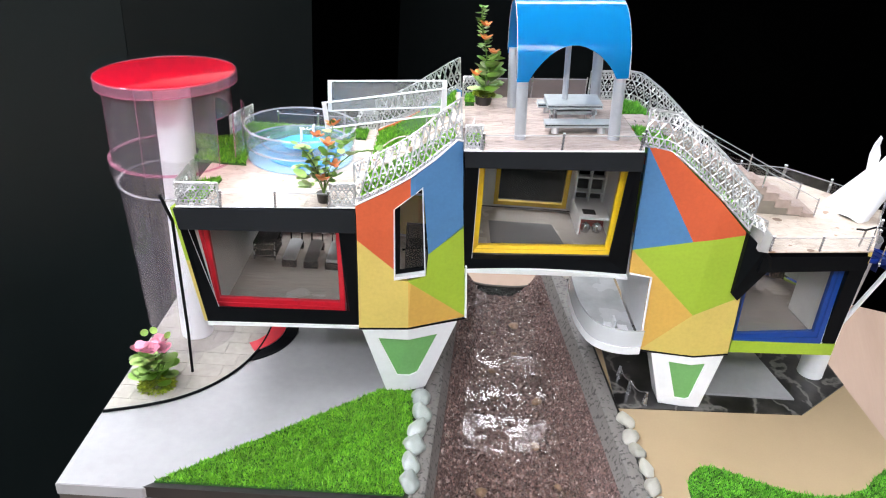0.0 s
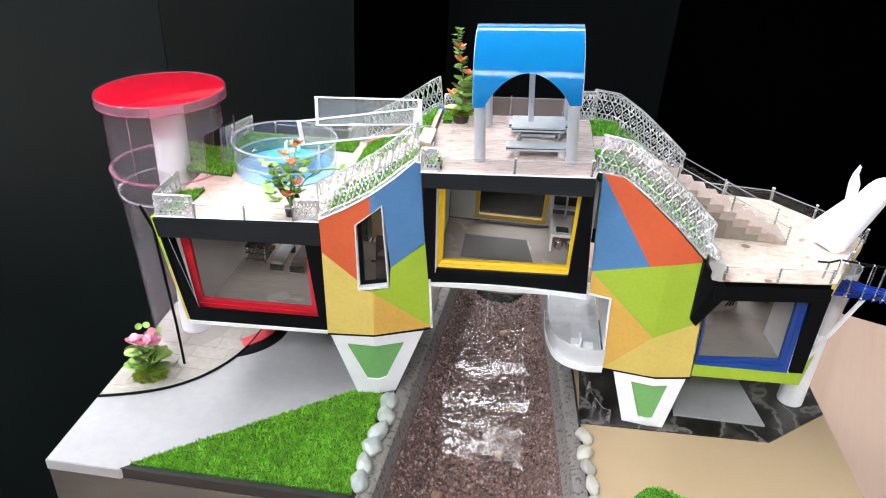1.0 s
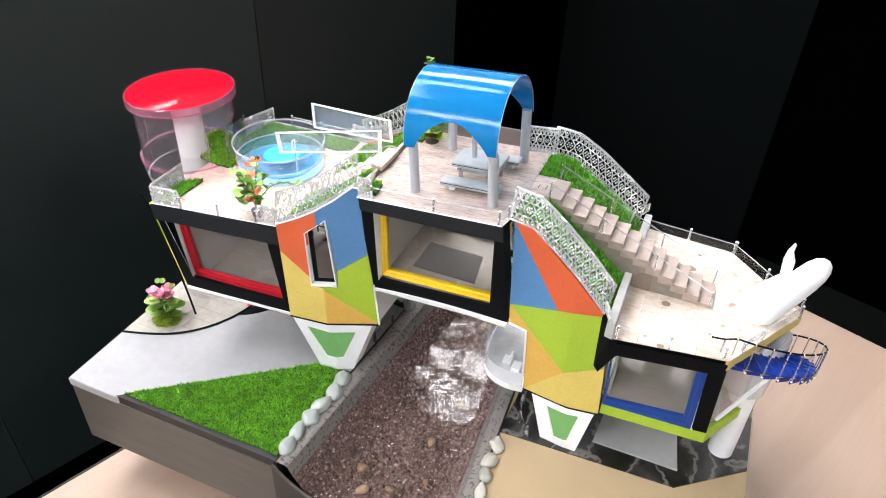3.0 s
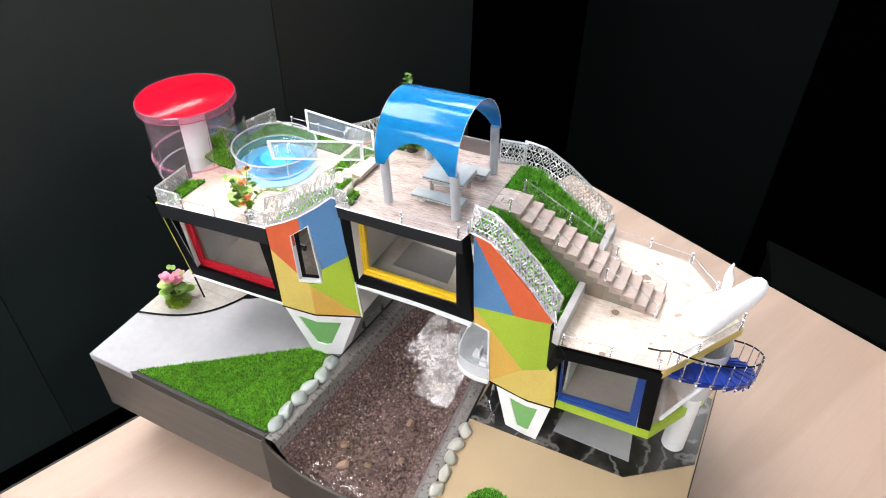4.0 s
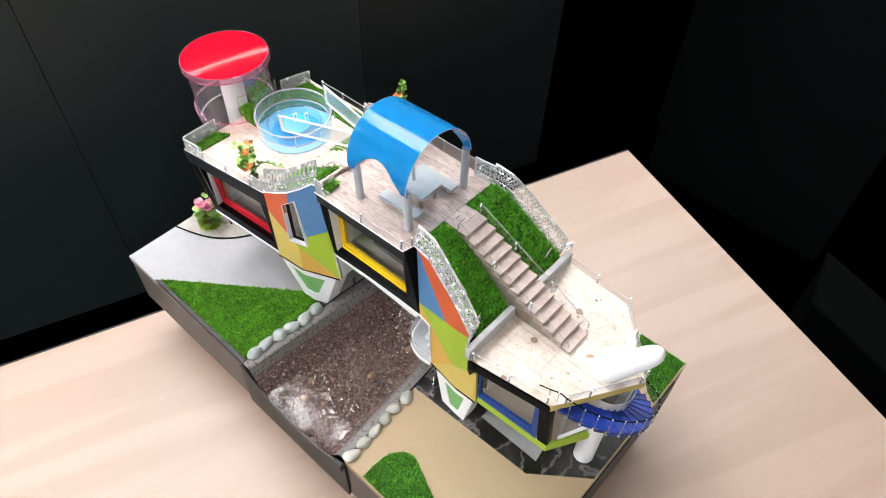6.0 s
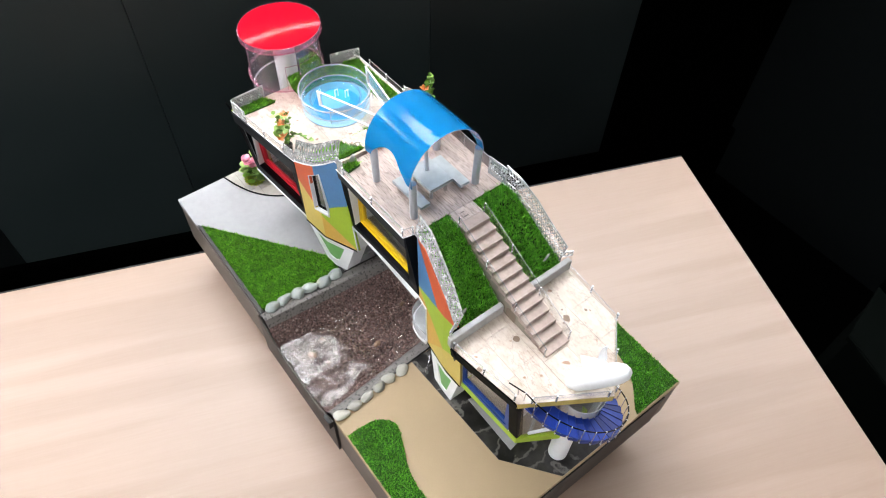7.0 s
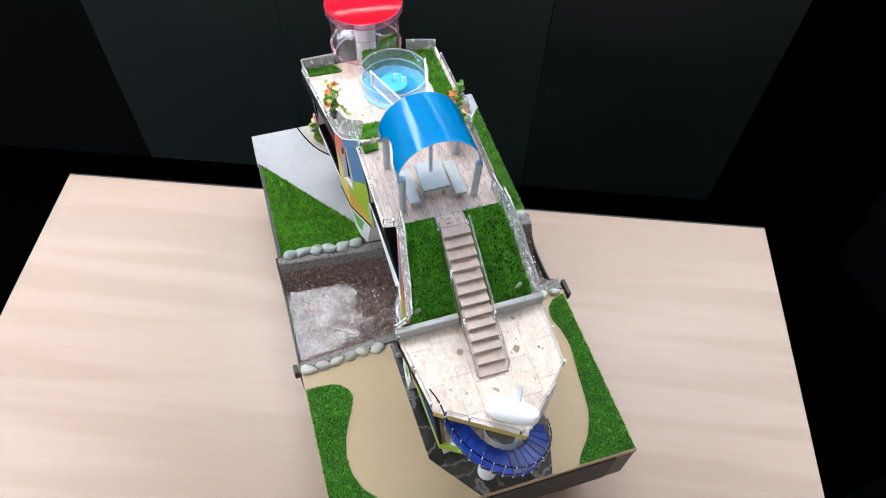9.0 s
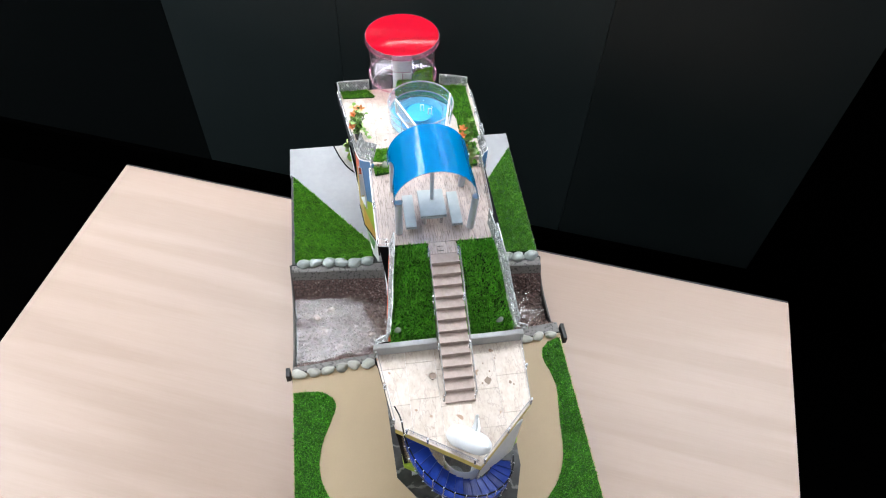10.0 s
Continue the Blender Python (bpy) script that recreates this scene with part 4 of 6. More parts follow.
# the blue window stands upright under an overhanging black fascia
for s in (1, -1):
    def face(*q):
        return [p if s > 0 else flip(p) for p in q]
    if s < 0:
        face = lambda *q: [(x, 2 * MID - y - 0.022, z) for x, y, z in q]
    fas = part("fascia", plate(B(), face((0.706, 0.158, 0.443), (0.833, 0.178, 0.4425), (0.8345, 0.1795, 0.4245), (0.7075, 0.1595, 0.4235)), (0, 0.021 * s, 0)), M_BLACK, house, "black overhanging fascia")
    part("leg", plate(B(), face((0.8165, 0.1795, 0.4243), (0.8342, 0.1800, 0.4243), (0.8388, 0.1895, 0.3198), (0.8215, 0.1880, 0.3198)), (0, 0.012 * s, 0)), M_BLACK, fas)
    so, si = face((0.709, 0.1836, 0.430), (0.8165, 0.1889, 0.434), (0.8205, 0.1891, 0.3197), (0.7145, 0.1839, 0.3196)), face((0.7110, 0.1839, 0.420), (0.8055, 0.1884, 0.424), (0.8085, 0.1885, 0.3345), (0.7165, 0.1842, 0.3275))
    win = part("blue_window", ring(B(), so, si, (0, 0.006 * s, 0)), M_FBLUE, house, "deep blue window frame")
    half = [tuple(Vector(p) * 0.45 + Vector(q) * 0.55) for p, q in zip(so, si)]
    part("sash", ring(B(), shift(so, -0.0016 * s), shift(half, -0.0016 * s), (0, 0.0014 * s, 0)), M_FBLUE, win)
    part("white_edge", plate(B(), [(so[1][0] + 0.0002, so[1][1] - 0.0012 * s, so[1][2]), (so[1][0] + 0.0022, so[1][1] - 0.0012 * s, so[1][2]), (so[2][0] + 0.0022, so[2][1] - 0.0012 * s, so[2][2]), (so[2][0] + 0.0002, so[2][1] - 0.0012 * s, so[2][2])], (0, 0.004 * s, 0)), M_WHITE, win, "thin white edge")
    pane = part("pane", plate(B(), shift(si, 0.003 * s), (0, 0.0008 * s, 0)), M_GLASS, win, "clear pane")
    pane.visible_shadow = False

# black leaning piece beside the blue window
for pts, s in both([(0.692, 0.1725, 0.461), (0.706, 0.158, 0.452), (0.717, 0.157, 0.442), (0.7195, 0.161, 0.428), (0.7005, 0.173, 0.379), (0.694, 0.175, 0.385)]):
    if s < 0:
        pts = [(x, y - 0.02, min(z, 0.4455)) for x, y, z in pts]
    part("leaning_jamb", plate(B(), pts, (0, 0.013 * s, 0)), M_BLACK, house, "black leaning jamb")

# faceted card walls
def yl(x):
    return float(np.interp(x, [0.26, 0.335, 0.405], [0.1533, 0.162, 0.1932]))


def yr(x):
    return float(np.interp(x, [0.565, 0.66, 0.72], [0.197, 0.1825, 0.1795]))


def card(name, poly, yf, ridge, material, s, thick=0.005, proud=0.0):
    """A coloured card on the faceted wall, folded where it crosses the ridge."""
    bm = B()
    f = bm.faces.new([bm.verts.new((x, 0, z)) for x, z in poly])
    bmesh.ops.bisect_plane(bm, geom=list(bm.verts) + list(bm.edges) + list(bm.faces), plane_co=(ridge, 0, 0), plane_no=(1, 0, 0))
    r = bmesh.ops.extrude_face_region(bm, geom=list(bm.faces))
    back = {e for e in r["geom"] if isinstance(e, bmesh.types.BMVert)}
    for v in bm.verts:
        y = yf(v.co.x) - proud + (thick if v in back else 0)
        v.co.y = y if s > 0 else 2 * MID - y
    part(name, bm, material, house)


LEFT = [
    ("red_card", [(0.274, 0.471), (0.304, 0.487), (0.329, 0.503), (0.330, 0.482), (0.314, 0.468), (0.317, 0.396), (0.276, 0.432)], M_RED),
    ("blue_card", [(0.329, 0.503), (0.353, 0.521), (0.374, 0.540), (0.380, 0.538), (0.388, 0.440), (0.352, 0.413), (0.342, 0.493), (0.330, 0.482)], M_BLUE),
    ("lime_card", [(0.352, 0.413), (0.388, 0.443), (0.400, 0.323), (0.332, 0.382), (0.351, 0.387)], M_LIME),
    ("amber_card", [(0.332, 0.382), (0.400, 0.323), (0.335, 0.321)], M_ORANGE),
    ("mustard_card", [(0.276, 0.432), (0.317, 0.396), (0.318, 0.384), (0.332, 0.382), (0.335, 0.321), (0.280, 0.321)], M_YEL),
]
RIGHT = [
    ("red_card", [(0.573, 0.545), (0.597, 0.542), (0.657, 0.495), (0.695, 0.459), (0.640, 0.442)], M_RED),
    ("blue_card", [(0.573, 0.545), (0.640, 0.442), (0.579, 0.423)], M_BLUE),
    ("lime_card", [(0.579, 0.423), (0.640, 0.442), (0.695, 0.459), (0.707, 0.380), (0.660, 0.350)], M_LIME),
    ("amber_card", [(0.579, 0.423), (0.660, 0.350), (0.611, 0.293), (0.605, 0.392), (0.581, 0.394)], M_ORANGE),
    ("mustard_card", [(0.660, 0.350), (0.707, 0.380), (0.712, 0.302), (0.674, 0.294), (0.611, 0.293)], M_YEL),
]
WIN = [(0.313, 0.4685), (0.342, 0.4935), (0.3505, 0.387), (0.3165, 0.384)]
for s in (1, -1):
    for nm, poly, mt in LEFT:
        card(nm, poly, yl, 0.335, mt, s)
    for nm, poly, mt in RIGHT:
        low = 0.0015 if s > 0 else 0.014
        card(nm, [(x, z - (low if z > 0.455 else 0)) for x, z in poly], yr, 0.66, mt, s)
    # slim window with white reveal
    def up(x, z, d):
        y = yl(x) + d
        return (x, y if s > 0 else 2 * MID - y, z)
    wo = [up(x, z, -0.0015) for x, z in WIN]
    wi = [up(0.3139, 0.4685, -0.0015), up(0.3411, 0.4915, -0.0015), up(0.3492, 0.3905, -0.0015), up(0.3176, 0.3875, -0.0015)]
    w1 = part("slim_window", ring(B(), wo, wi, (0, 0.010 * s, 0)), M_WHITE, house, "white reveal of a slim window")
    wj = [up(0.3192, 0.470, 0.006), up(0.3405, 0.489, 0.006), up(0.3480, 0.3945, 0.006), up(0.3222, 0.3925, 0.006)]
    wk = [up(0.3139, 0.4685, 0.006), up(0.3411, 0.4915, 0.006), up(0.3492, 0.3905, 0.006), up(0.3176, 0.3875, 0.006)]
    part("black_sash", ring(B(), wk, wj, (0, 0.003 * s, 0)), M_BLACK, w1, "black sash")
    pn = part("pane", plate(B(), shift(wj, 0.001 * s), (0, 0.0008 * s, 0)), M_GLASS, w1)
    pn.visible_shadow = False
    # black line along the foot of each wall, white edge beside the arch
    part("foot_line", strip(B(), [up(x, 0.3205, -0.0006) for x in (0.280, 0.335, 0.400)], 0.0012, 5), M_BLACK, house, "thin black line")

    def upr(x, z, d):
        y = yr(x) + d
        return (x, y if s > 0 else 2 * MID - y, z)
    part("foot_line", strip(B(), [upr(0.611, 0.2925, -0.0006), upr(0.674, 0.2935, -0.0006), upr(0.712, 0.3015, -0.0006)], 0.0012, 5), M_BLACK, house)
    part("white_edge", strip(B(), [upr(0.581, 0.3935, -0.001), upr(0.605, 0.392, -0.001), upr(0.6105, 0.293, -0.001)], 0.0014, 5), M_WHITE, house, "white cut edge of card")
    part("white_edge", strip(B(), [up(0.395, 0.392, -0.001), up(0.4005, 0.322, -0.001)], 0.0014, 5), M_WHITE, house, "white cut edge of card")
    part("white_edge", strip(B(), [up(x, z + 0.001, 0) for x, z in ((0.274, 0.472), (0.304, 0.488), (0.329, 0.504), (0.353, 0.522), (0.374, 0.541), (0.380, 0.539))], 0.0011, 5), M_WHITE, house)
    # inner white lining of the passage walls
    part("lining", plate(B(), [up(0.3985, 0.323, 0.006), (0.3985, MID, 0.323), (0.394, MID, 0.387), up(0.394, 0.387, 0.006)], (-0.003, 0, 0)), M_WHITE, house, "white inner wall")
    part("lining", plate(B(), [upr(0.613, 0.30, 0.006), (0.613, MID, 0.30), (0.608, MID, 0.391), upr(0.608, 0.391, 0.006)], (0.003, 0, 0)), M_WHITE, house, "white inner wall")

    # tapered feet
    for outer, inner, yf_, low in (
        ([(0.283, 0.3195), (0.335, 0.3195), (0.391, 0.3185), (0.359, 0.2225), (0.337, 0.2215), (0.313, 0.2225)], [(0.301, 0.306), (0.336, 0.303), (0.369, 0.304), (0.348, 0.249), (0.339, 0.246), (0.325, 0.248)], yl, 0.011),
        ([(0.625, 0.2915), (0.674, 0.2925), (0.708, 0.300), (0.695, 0.2225), (0.676, 0.2215), (0.646, 0.2225)], [(0.647, 0.283), (0.673, 0.282), (0.690, 0.286), (0.681, 0.234), (0.676, 0.232), (0.664, 0.233)], yr, -0.004),
    ):
        def at(x, z, d, f=yf_, k=low):
            y = f(x) + d + k * (0.32 - z) / 0.1
            return (x, y if s > 0 else 2 * MID - y, z)
        ft = part("tapered_foot", ring(B(), [at(x, z, 0) for x, z in outer], [at(x, z, 0) for x, z in inner], (0, 0.03 * s, 0)), M_WHITE, house, "white tapered foot")
        part("green_inset", plate(B(), [at(x, z, 0.0022) for x, z in inner], (0, 0.02 * s, 0)), M_LEAFGREEN, ft, "leaf-green inset panel")

# leaning end wall beside the lift tower
for (a, b), mt, nm in (((0.405, 0.4675), M_LIME, "lime_card"), ((0.3255, 0.405), M_YEL, "mustard_card")):
    def ex(z):
        return 0.097 + (0.4675 - z) / 0.1415 * 0.018
    def ey(z):
        return 0.129 + (0.4675 - z) / 0.1415 * 0.014
    part(nm, plate(B(), [(ex(b), ey(b) + 0.02, b), (ex(b), back_y(ex(b), ey(b)) - 0.02, b), (ex(a), back_y(ex(a), ey(a)) - 0.02, a), (ex(a), ey(a) + 0.02, a)], (0.004, 0, 0)), mt, house)
    part(nm, plate(B(), [(ex(b) - 0.004, ey(b) + 0.001, b), (ex(b) - 0.002, ey(b) + 0.02, b), (ex(a) - 0.002, ey(a) + 0.02, a), (ex(a) - 0.004, ey(a) + 0.001, a)], (0.004, 0, 0)), mt, house)
part("lining", plate(B(), [(0.1065, 0.168, 0.453), (0.1065, 0.378, 0.453), (0.121, 0.370, 0.3275), (0.121, 0.175, 0.3275)], (0.0025, 0, 0)), M_INWALL, house, "white inner wall")
part("end_line", strip(B(), [(0.086, 0.126, 0.482), (0.092, 0.135, 0.45), (0.081, 0.170, 0.29), (0.075, 0.184, 0.2215)], 0.0017, 6), M_BLACK, house, "thin black leaning bar")

# floors and roofs
part("room_floor", prism(B(), [(0.117, 0.165), (0.30, 0.172), (0.335, 0.185), (0.395, 0.215), (0.395, 0.35), (0.335, 0.378), (0.30, 0.378), (0.117, 0.372)], 0.3215, 0.327), M_INFLOOR, house, "grey laminate floor")
part("room_floor", prism(B(), [(0.392, 0.211), (0.577, 0.216), (0.577, 0.346), (0.392, 0.351)], 0.388, 0.394), M_INFLOOR, house, "grey laminate floor")
part("bridge_soffit", plate(B(), [(0.389 + 0.189 * k / 10, 0.189, 0.3865 + 0.004 * k / 10 + 0.004 * math.sin(math.pi * k / 10)) for k in range(11)] + [(0.578 - 0.189 * k / 10, 0.189, 0.3835 + 0.004 * (10 - k) / 10 + 0.004 * math.sin(math.pi * k / 10)) for k in range(11)], (0, 2 * (MID - 0.189), 0)), M_WHITE, house, "white arched underside of the bridge")
part("room_wall", box(B(), 0.3945, 0.398, 0.212, 0.35, 0.3945, 0.519), M_INWALL, house, "white inner wall")
part("room_wall", box(B(), 0.572, 0.5755, 0.218, 0.344, 0.3945, 0.527), M_INWALL, house, "white inner wall")
part("slab_lime", prism(B(), [(0.7135, 0.1815), (0.839, 0.1885), (0.893, 0.280), (0.82, 0.380), (0.7135, 0.380)], 0.3035, 0.3195), M_LIME, house, "lime-edged floor slab")
part("room_floor", prism(B(), [(0.716, 0.1908), (0.836, 0.1962), (0.886, 0.280), (0.82, 0.356), (0.716, 0.356)], 0.3198, 0.3215), M_INFLOOR, house, "beige floor")
part("room_wall", box(B(), 0.716, 0.719, 0.2, 0.36, 0.322, 0.436), M_INWALL, house, "white inner wall")
part("room_wall", plate(B(), [(0.8185, 0.197, 0.3222), (0.8125, 0.262, 0.3222), (0.8125, 0.262, 0.436), (0.8165, 0.197, 0.436)], (0.0025, 0, 0)), M_INWALL, house, "white inner wall")
gl = part("side_pane", plate(B(), [(0.8385, 0.193, 0.321), (0.892, 0.281, 0.321), (0.897, 0.284, 0.436), (0.836, 0.186, 0.436)], (-0.0012, 0.0008, 0)), M_ACRYL, house, "clear acrylic side wall")
gl.visible_shadow = False
part("room_wall", plate(B(), [(0.8385, 2 * MID - 0.195, 0.321), (0.892, 0.283, 0.321), (0.897, 0.286, 0.436), (0.836, 2 * MID - 0.19, 0.436)], (-0.0012, -0.002, 0)), M_INWALL, house, "white card side wall")

roof = part("left_roof", prism(B(), [(0.099, 0.150), (0.2725, 0.175), (0.2725, 2 * MID - 0.180), (0.099, back_y(0.099, 0.152))], 0.4535, 0.4665), M_CHAR, house, "charcoal roof slab")
terrace_l = thing("roof_terrace", (0.18, MID, 0.4676), "cream stone roof terrace of the house", "terrace", kind="structure")
laid(terrace_l, "paving_slab", [(0.0985, 0.1305), (0.2735, 0.1565), (0.2735, 2 * MID - 0.1565), (0.0985, back_y(0.0985, 0.1305))], 0.044, 0.034, 0.4677, 0.4692, M_CREAM, 0.00012, 0.37, seed=9)

DECK_TILT = 0.07


def deck_z(x):
    """The deck rises slightly towards the stair."""
    return 0.5315 + DECK_TILT * (x - 0.383)


def on_deck(th):
    """Leans a thing that stands on the deck with the deck."""
    th.location.z += deck_z(th.location.x) - 0.5424
    th.rotation_euler = (0, -math.atan(DECK_TILT), 0)
    return th


deck_plan = [(0.381, 0.1780), (0.563, 0.1785), (0.5665, 0.1960), (0.5675, 2 * MID - 0.1925), (0.3795, 2 * MID - 0.1845)]
part("middle_roof", prism(B(), [(0.3815, 0.190), (0.564, 0.190), (0.5665, 0.212), (0.5665, 2 * MID - 0.212), (0.3815, 2 * MID - 0.204)], lambda x, y: deck_z(x) - 0.0120, lambda x, y: deck_z(x) - 0.0032), M_CHAR, house, "charcoal roof slab")
deck = thing("roof_deck", (0.478, MID, 0.541), "weathered grey-brown plank roof deck", "deck", kind="structure")
laid(deck, "plank", deck_plan, 0.052, 0.0105, 0.5412, 0.5424, M_DECK, 0.00012, 0.37, seed=12)
laid(deck, "plank", [(0.5676, 0.2580), (0.5918, 0.2580), (0.5918, 0.3040), (0.5676, 0.3040)], 0.052, 0.0105, 0.5405, 0.5424, M_DECK, 0.00012, 0.37, seed=13)
for x in (0.5768, 0.5860):
    part("slot", box(B(), x - 0.0005, x + 0.0005, 0.2725, 0.2815, 0.5423, 0.5427), M_BLACKB, deck, "short dark slot in the planks")
on_deck(deck)

for s in (1, -1):
    part("edge_trim", strip(B(), [(x, y, deck_z(x) - 0.0003) for x, y in (((0.3810, 0.1774), (0.4730, 0.1777), (0.5635, 0.1779), (0.5672, 0.1955)) if s > 0 else ((0.3795, 0.3780), (0.4800, 0.3738), (0.5755, 0.3699)))], 0.0009, 5), M_WHITE, house, "thin white edge of the deck")
    part("edge_trim", strip(B(), [(x, (y if s > 0 else back_y(x, y)), 0.4690) for x, y in ((0.0985, 0.1298), (0.1860, 0.1428), (0.2735, 0.1558))], 0.0007, 5), M_WHITE, terrace_l, "thin white edge of the terrace")
# ramp between the roof terrace and the deck
def ramp_z(x):
    return float(np.interp(x, [0.272, 0.304, 0.329, 0.353, 0.374, 0.385], [0.4685, 0.4845, 0.500, 0.5185, 0.5375, 0.540]))


bm = B()
xs = [0.2740 + (0.3785 - 0.2740) * k / 20 for k in range(21)]
top_, bot_ = [], []
for x in xs:
    y = yl(x) + 0.0052
    top_.append([bm.verts.new((x, y, ramp_z(x) - 0.001)), bm.verts.new((x, 2 * MID - y, ramp_z(x) - 0.001))])
    bot_.append([bm.verts.new((x, y, ramp_z(x) - 0.010)), bm.verts.new((x, 2 * MID - y, ramp_z(x) - 0.010))])
for k in range(20):
    bm.faces.new((top_[k][0], top_[k][1], top_[k + 1][1], top_[k + 1][0]))
    bm.faces.new((bot_[k][0], bot_[k + 1][0], bot_[k + 1][1], bot_[k][1]))
    for j in (0, 1):
        bm.faces.new((top_[k][j], top_[k + 1][j], bot_[k + 1][j], bot_[k][j]))
bm.faces.new((top_[0][0], bot_[0][0], bot_[0][1], top_[0][1]))
bm.faces.new((top_[-1][0], top_[-1][1], bot_[-1][1], bot_[-1][0]))
part("ramp", bm, M_CREAM, house, "cream curved ramp roof")
for y0, y1, sd in ((0.200, 0.236, 21), (0.292, 0.376, 22)):
    poly = [(0.277, y0 - 0.028), (0.31, y0 - 0.026), (0.34, y0 - 0.016), (0.372, y0), (0.372, y1), (0.277, y1 + 0.012)]
    turf("roof_turf", poly, lambda x, y: ramp_z(x) + 0.0018, "green turf strip on the sloping roof", 1000000, seed=sd)
steps = thing("garden_steps", (0.33, 0.265, 0.469), "short flight of cream curved steps up to the deck", "steps")
for k in range(7):
    x = 0.280 + k * 0.0145
    part("step", box(B(), x, x + 0.0155, 0.240, 0.290, ramp_z(x + 0.007) - 0.003, ramp_z(x + 0.012) + 0.0025, 0.0008), M_CREAM, steps)
for y in (0.238, 0.291):
    part("curved_rail", strip(B(), [(0.278 + 0.1 * k / 16, y, ramp_z(0.278 + 0.1 * k / 16) + 0.003 + 0.012 * abs(math.sin(2 * math.pi * k / 16))) for k in range(17)], 0.0009, 5), M_CREAM, steps, "thin cream curved rail")

# slope with turf on both sides of the outdoor stair
def slope_z(x):
    return float(np.interp(x, [0.566, 0.597, 0.657, 0.700], [0.5430, 0.5395, 0.4945, 0.4600]))


def slope_z_at(x, y):
    return slope_z(x)


for xa, xb in ((0.5685, 0.597), (0.597, 0.657), (0.657, 0.6985)):
    for sl in ([(xa, yr(xa) + 0.0055), (xb, yr(xb) + 0.0055), (xb, 0.2575), (xa, 0.2575)], [(xa, 0.3045), (xb, 0.3045), (xb, 2 * MID - yr(xb) - 0.0055), (xa, 2 * MID - yr(xa) - 0.0055)]):
        part("slope_roof", prism(B(), sl, lambda x, y: slope_z(x) - 0.012, lambda x, y: slope_z(x) - 0.0035), M_CHAR, house, "sloping roof slab")
XS = [0.5690, 0.597, 0.62, 0.64, 0.657, 0.675, 0.6985]
turf("slope_turf", [(x, yr(x) + 0.0040) for x in XS] + [(x, 0.2565) for x in XS[::-1]], slope_z_at, "dense green turf on the sloping roof beside the stair", 1100000, 0.0062, M_TURFDARK, 31)
turf("slope_turf", [(x, 0.3055) for x in XS] + [(x, 2 * MID - yr(x) + 0.0004) for x in XS[::-1]], slope_z_at, "dense green turf on the sloping roof beside the stair", 1100000, 0.0062, M_TURFDARK, 32)

# lower terrace
TP = [(0.706, 0.1585), (0.833, 0.178), (0.905, 0.295), (0.817, 0.387), (0.693, 0.395), (0.693, 0.185)]
part("lower_roof", prism(B(), [(0.70, 0.180), (0.832, 0.199), (0.9035, 0.295), (0.816, 0.385), (0.695, 0.393)], 0.437, 0.4475), M_WHITE, house, "terrace slab")
part("front_edge", plate(B(), [(0.833, 0.178, 0.4345), (0.905, 0.2945, 0.4345), (0.905, 0.2945, 0.4478), (0.833, 0.178, 0.4478)], (-0.003, 0.0015, 0)), M_YEL, house, "mustard terrace edge")
part("front_edge", plate(B(), [(0.905, 0.2955, 0.4345), (0.817, 0.387, 0.4345), (0.817, 0.387, 0.4478), (0.905, 0.2955, 0.4478)], (-0.003, -0.003, 0)), M_YEL, house, "mustard terrace edge")
terrace = thing("lower_terrace", (0.80, MID, 0.448), "cream travertine roof terrace with a pointed end", "terrace", kind="structure")
laid(terrace, "paving_slab", TP, 0.062, 0.046, 0.4482, 0.4497, M_CREAM, 0.0002, 0.43, seed=6)
par = thing("parapet", (0.70, MID, 0.4495), "low grey marbled parapet below the turf slope", "parapet wall")
for a, b in ((0.158, 0.2570), (0.3050, 0.396)):
    part("parapet_block", prism(B(), [(0.6995, a), (0.7085, a - 0.002), (0.7080, b), (0.6990, b)], 0.4497, 0.471, 0.001), M_PARAPET, par)

# outdoor stair
stair = thing("outdoor_staircase", (0.69, MID, 0.4497), "straight beige stair from the deck down to the lower terrace", "staircase")
NS, X0, X1, Z0, Z1 = 13, 0.593, 0.8035, 0.5480, 0.4497
SY0, SY1 = 0.2580, 0.3040
for k in range(NS):
    xa = X0 + (X1 - X0) * k / NS
    zt = Z0 - (Z0 - Z1) * (k + 0.35) / NS
    part("step", box(B(), xa - 0.0012, xa + (X1 - X0) / NS, SY0, SY1, zt - 0.0105, zt, 0.0005), M_STAIR, stair)
part("top_riser", box(B(), 0.5920, X0 - 0.0014, SY0, SY1, 0.5400, Z0 - 0.0027, 0.0003), M_STAIR, stair, "beige top riser")
for y in (SY0 + 0.0012, SY1 - 0.004):
    pts = [(X0, y, Z0 - 0.011), (X1 - 0.003, y, Z1 + 0.0003), (0.709, y, Z1 + 0.0003), (0.697, y, slope_z(0.697) - 0.002), (0.63, y, slope_z(0.63) - 0.004), (X0, y, Z0 - 0.014)]
    part("stringer", plate(B(), pts, (0, 0.0028, 0)), M_STRINGER, stair, "card stringer with its side's shade put into the grey-olive")

arch = [(0.712, 0.4499), (0.712, 0.466)] + [(0.722 - 0.010 * math.cos(math.pi * k / 8), 0.466 + 0.008 * math.sin(math.pi * k / 8)) for k in range(1, 8)] + [(0.732, 0.466), (0.732, 0.4499)]
# flat plate, no recess: the niche's shade is its brown colour
part("niche", plate(B(), [(x, SY0 + 0.0006, z) for x, z in arch], (0, 0.0008, 0)), M_NICHE, stair, "flat brown arched plate with a niche's shade in its colour")

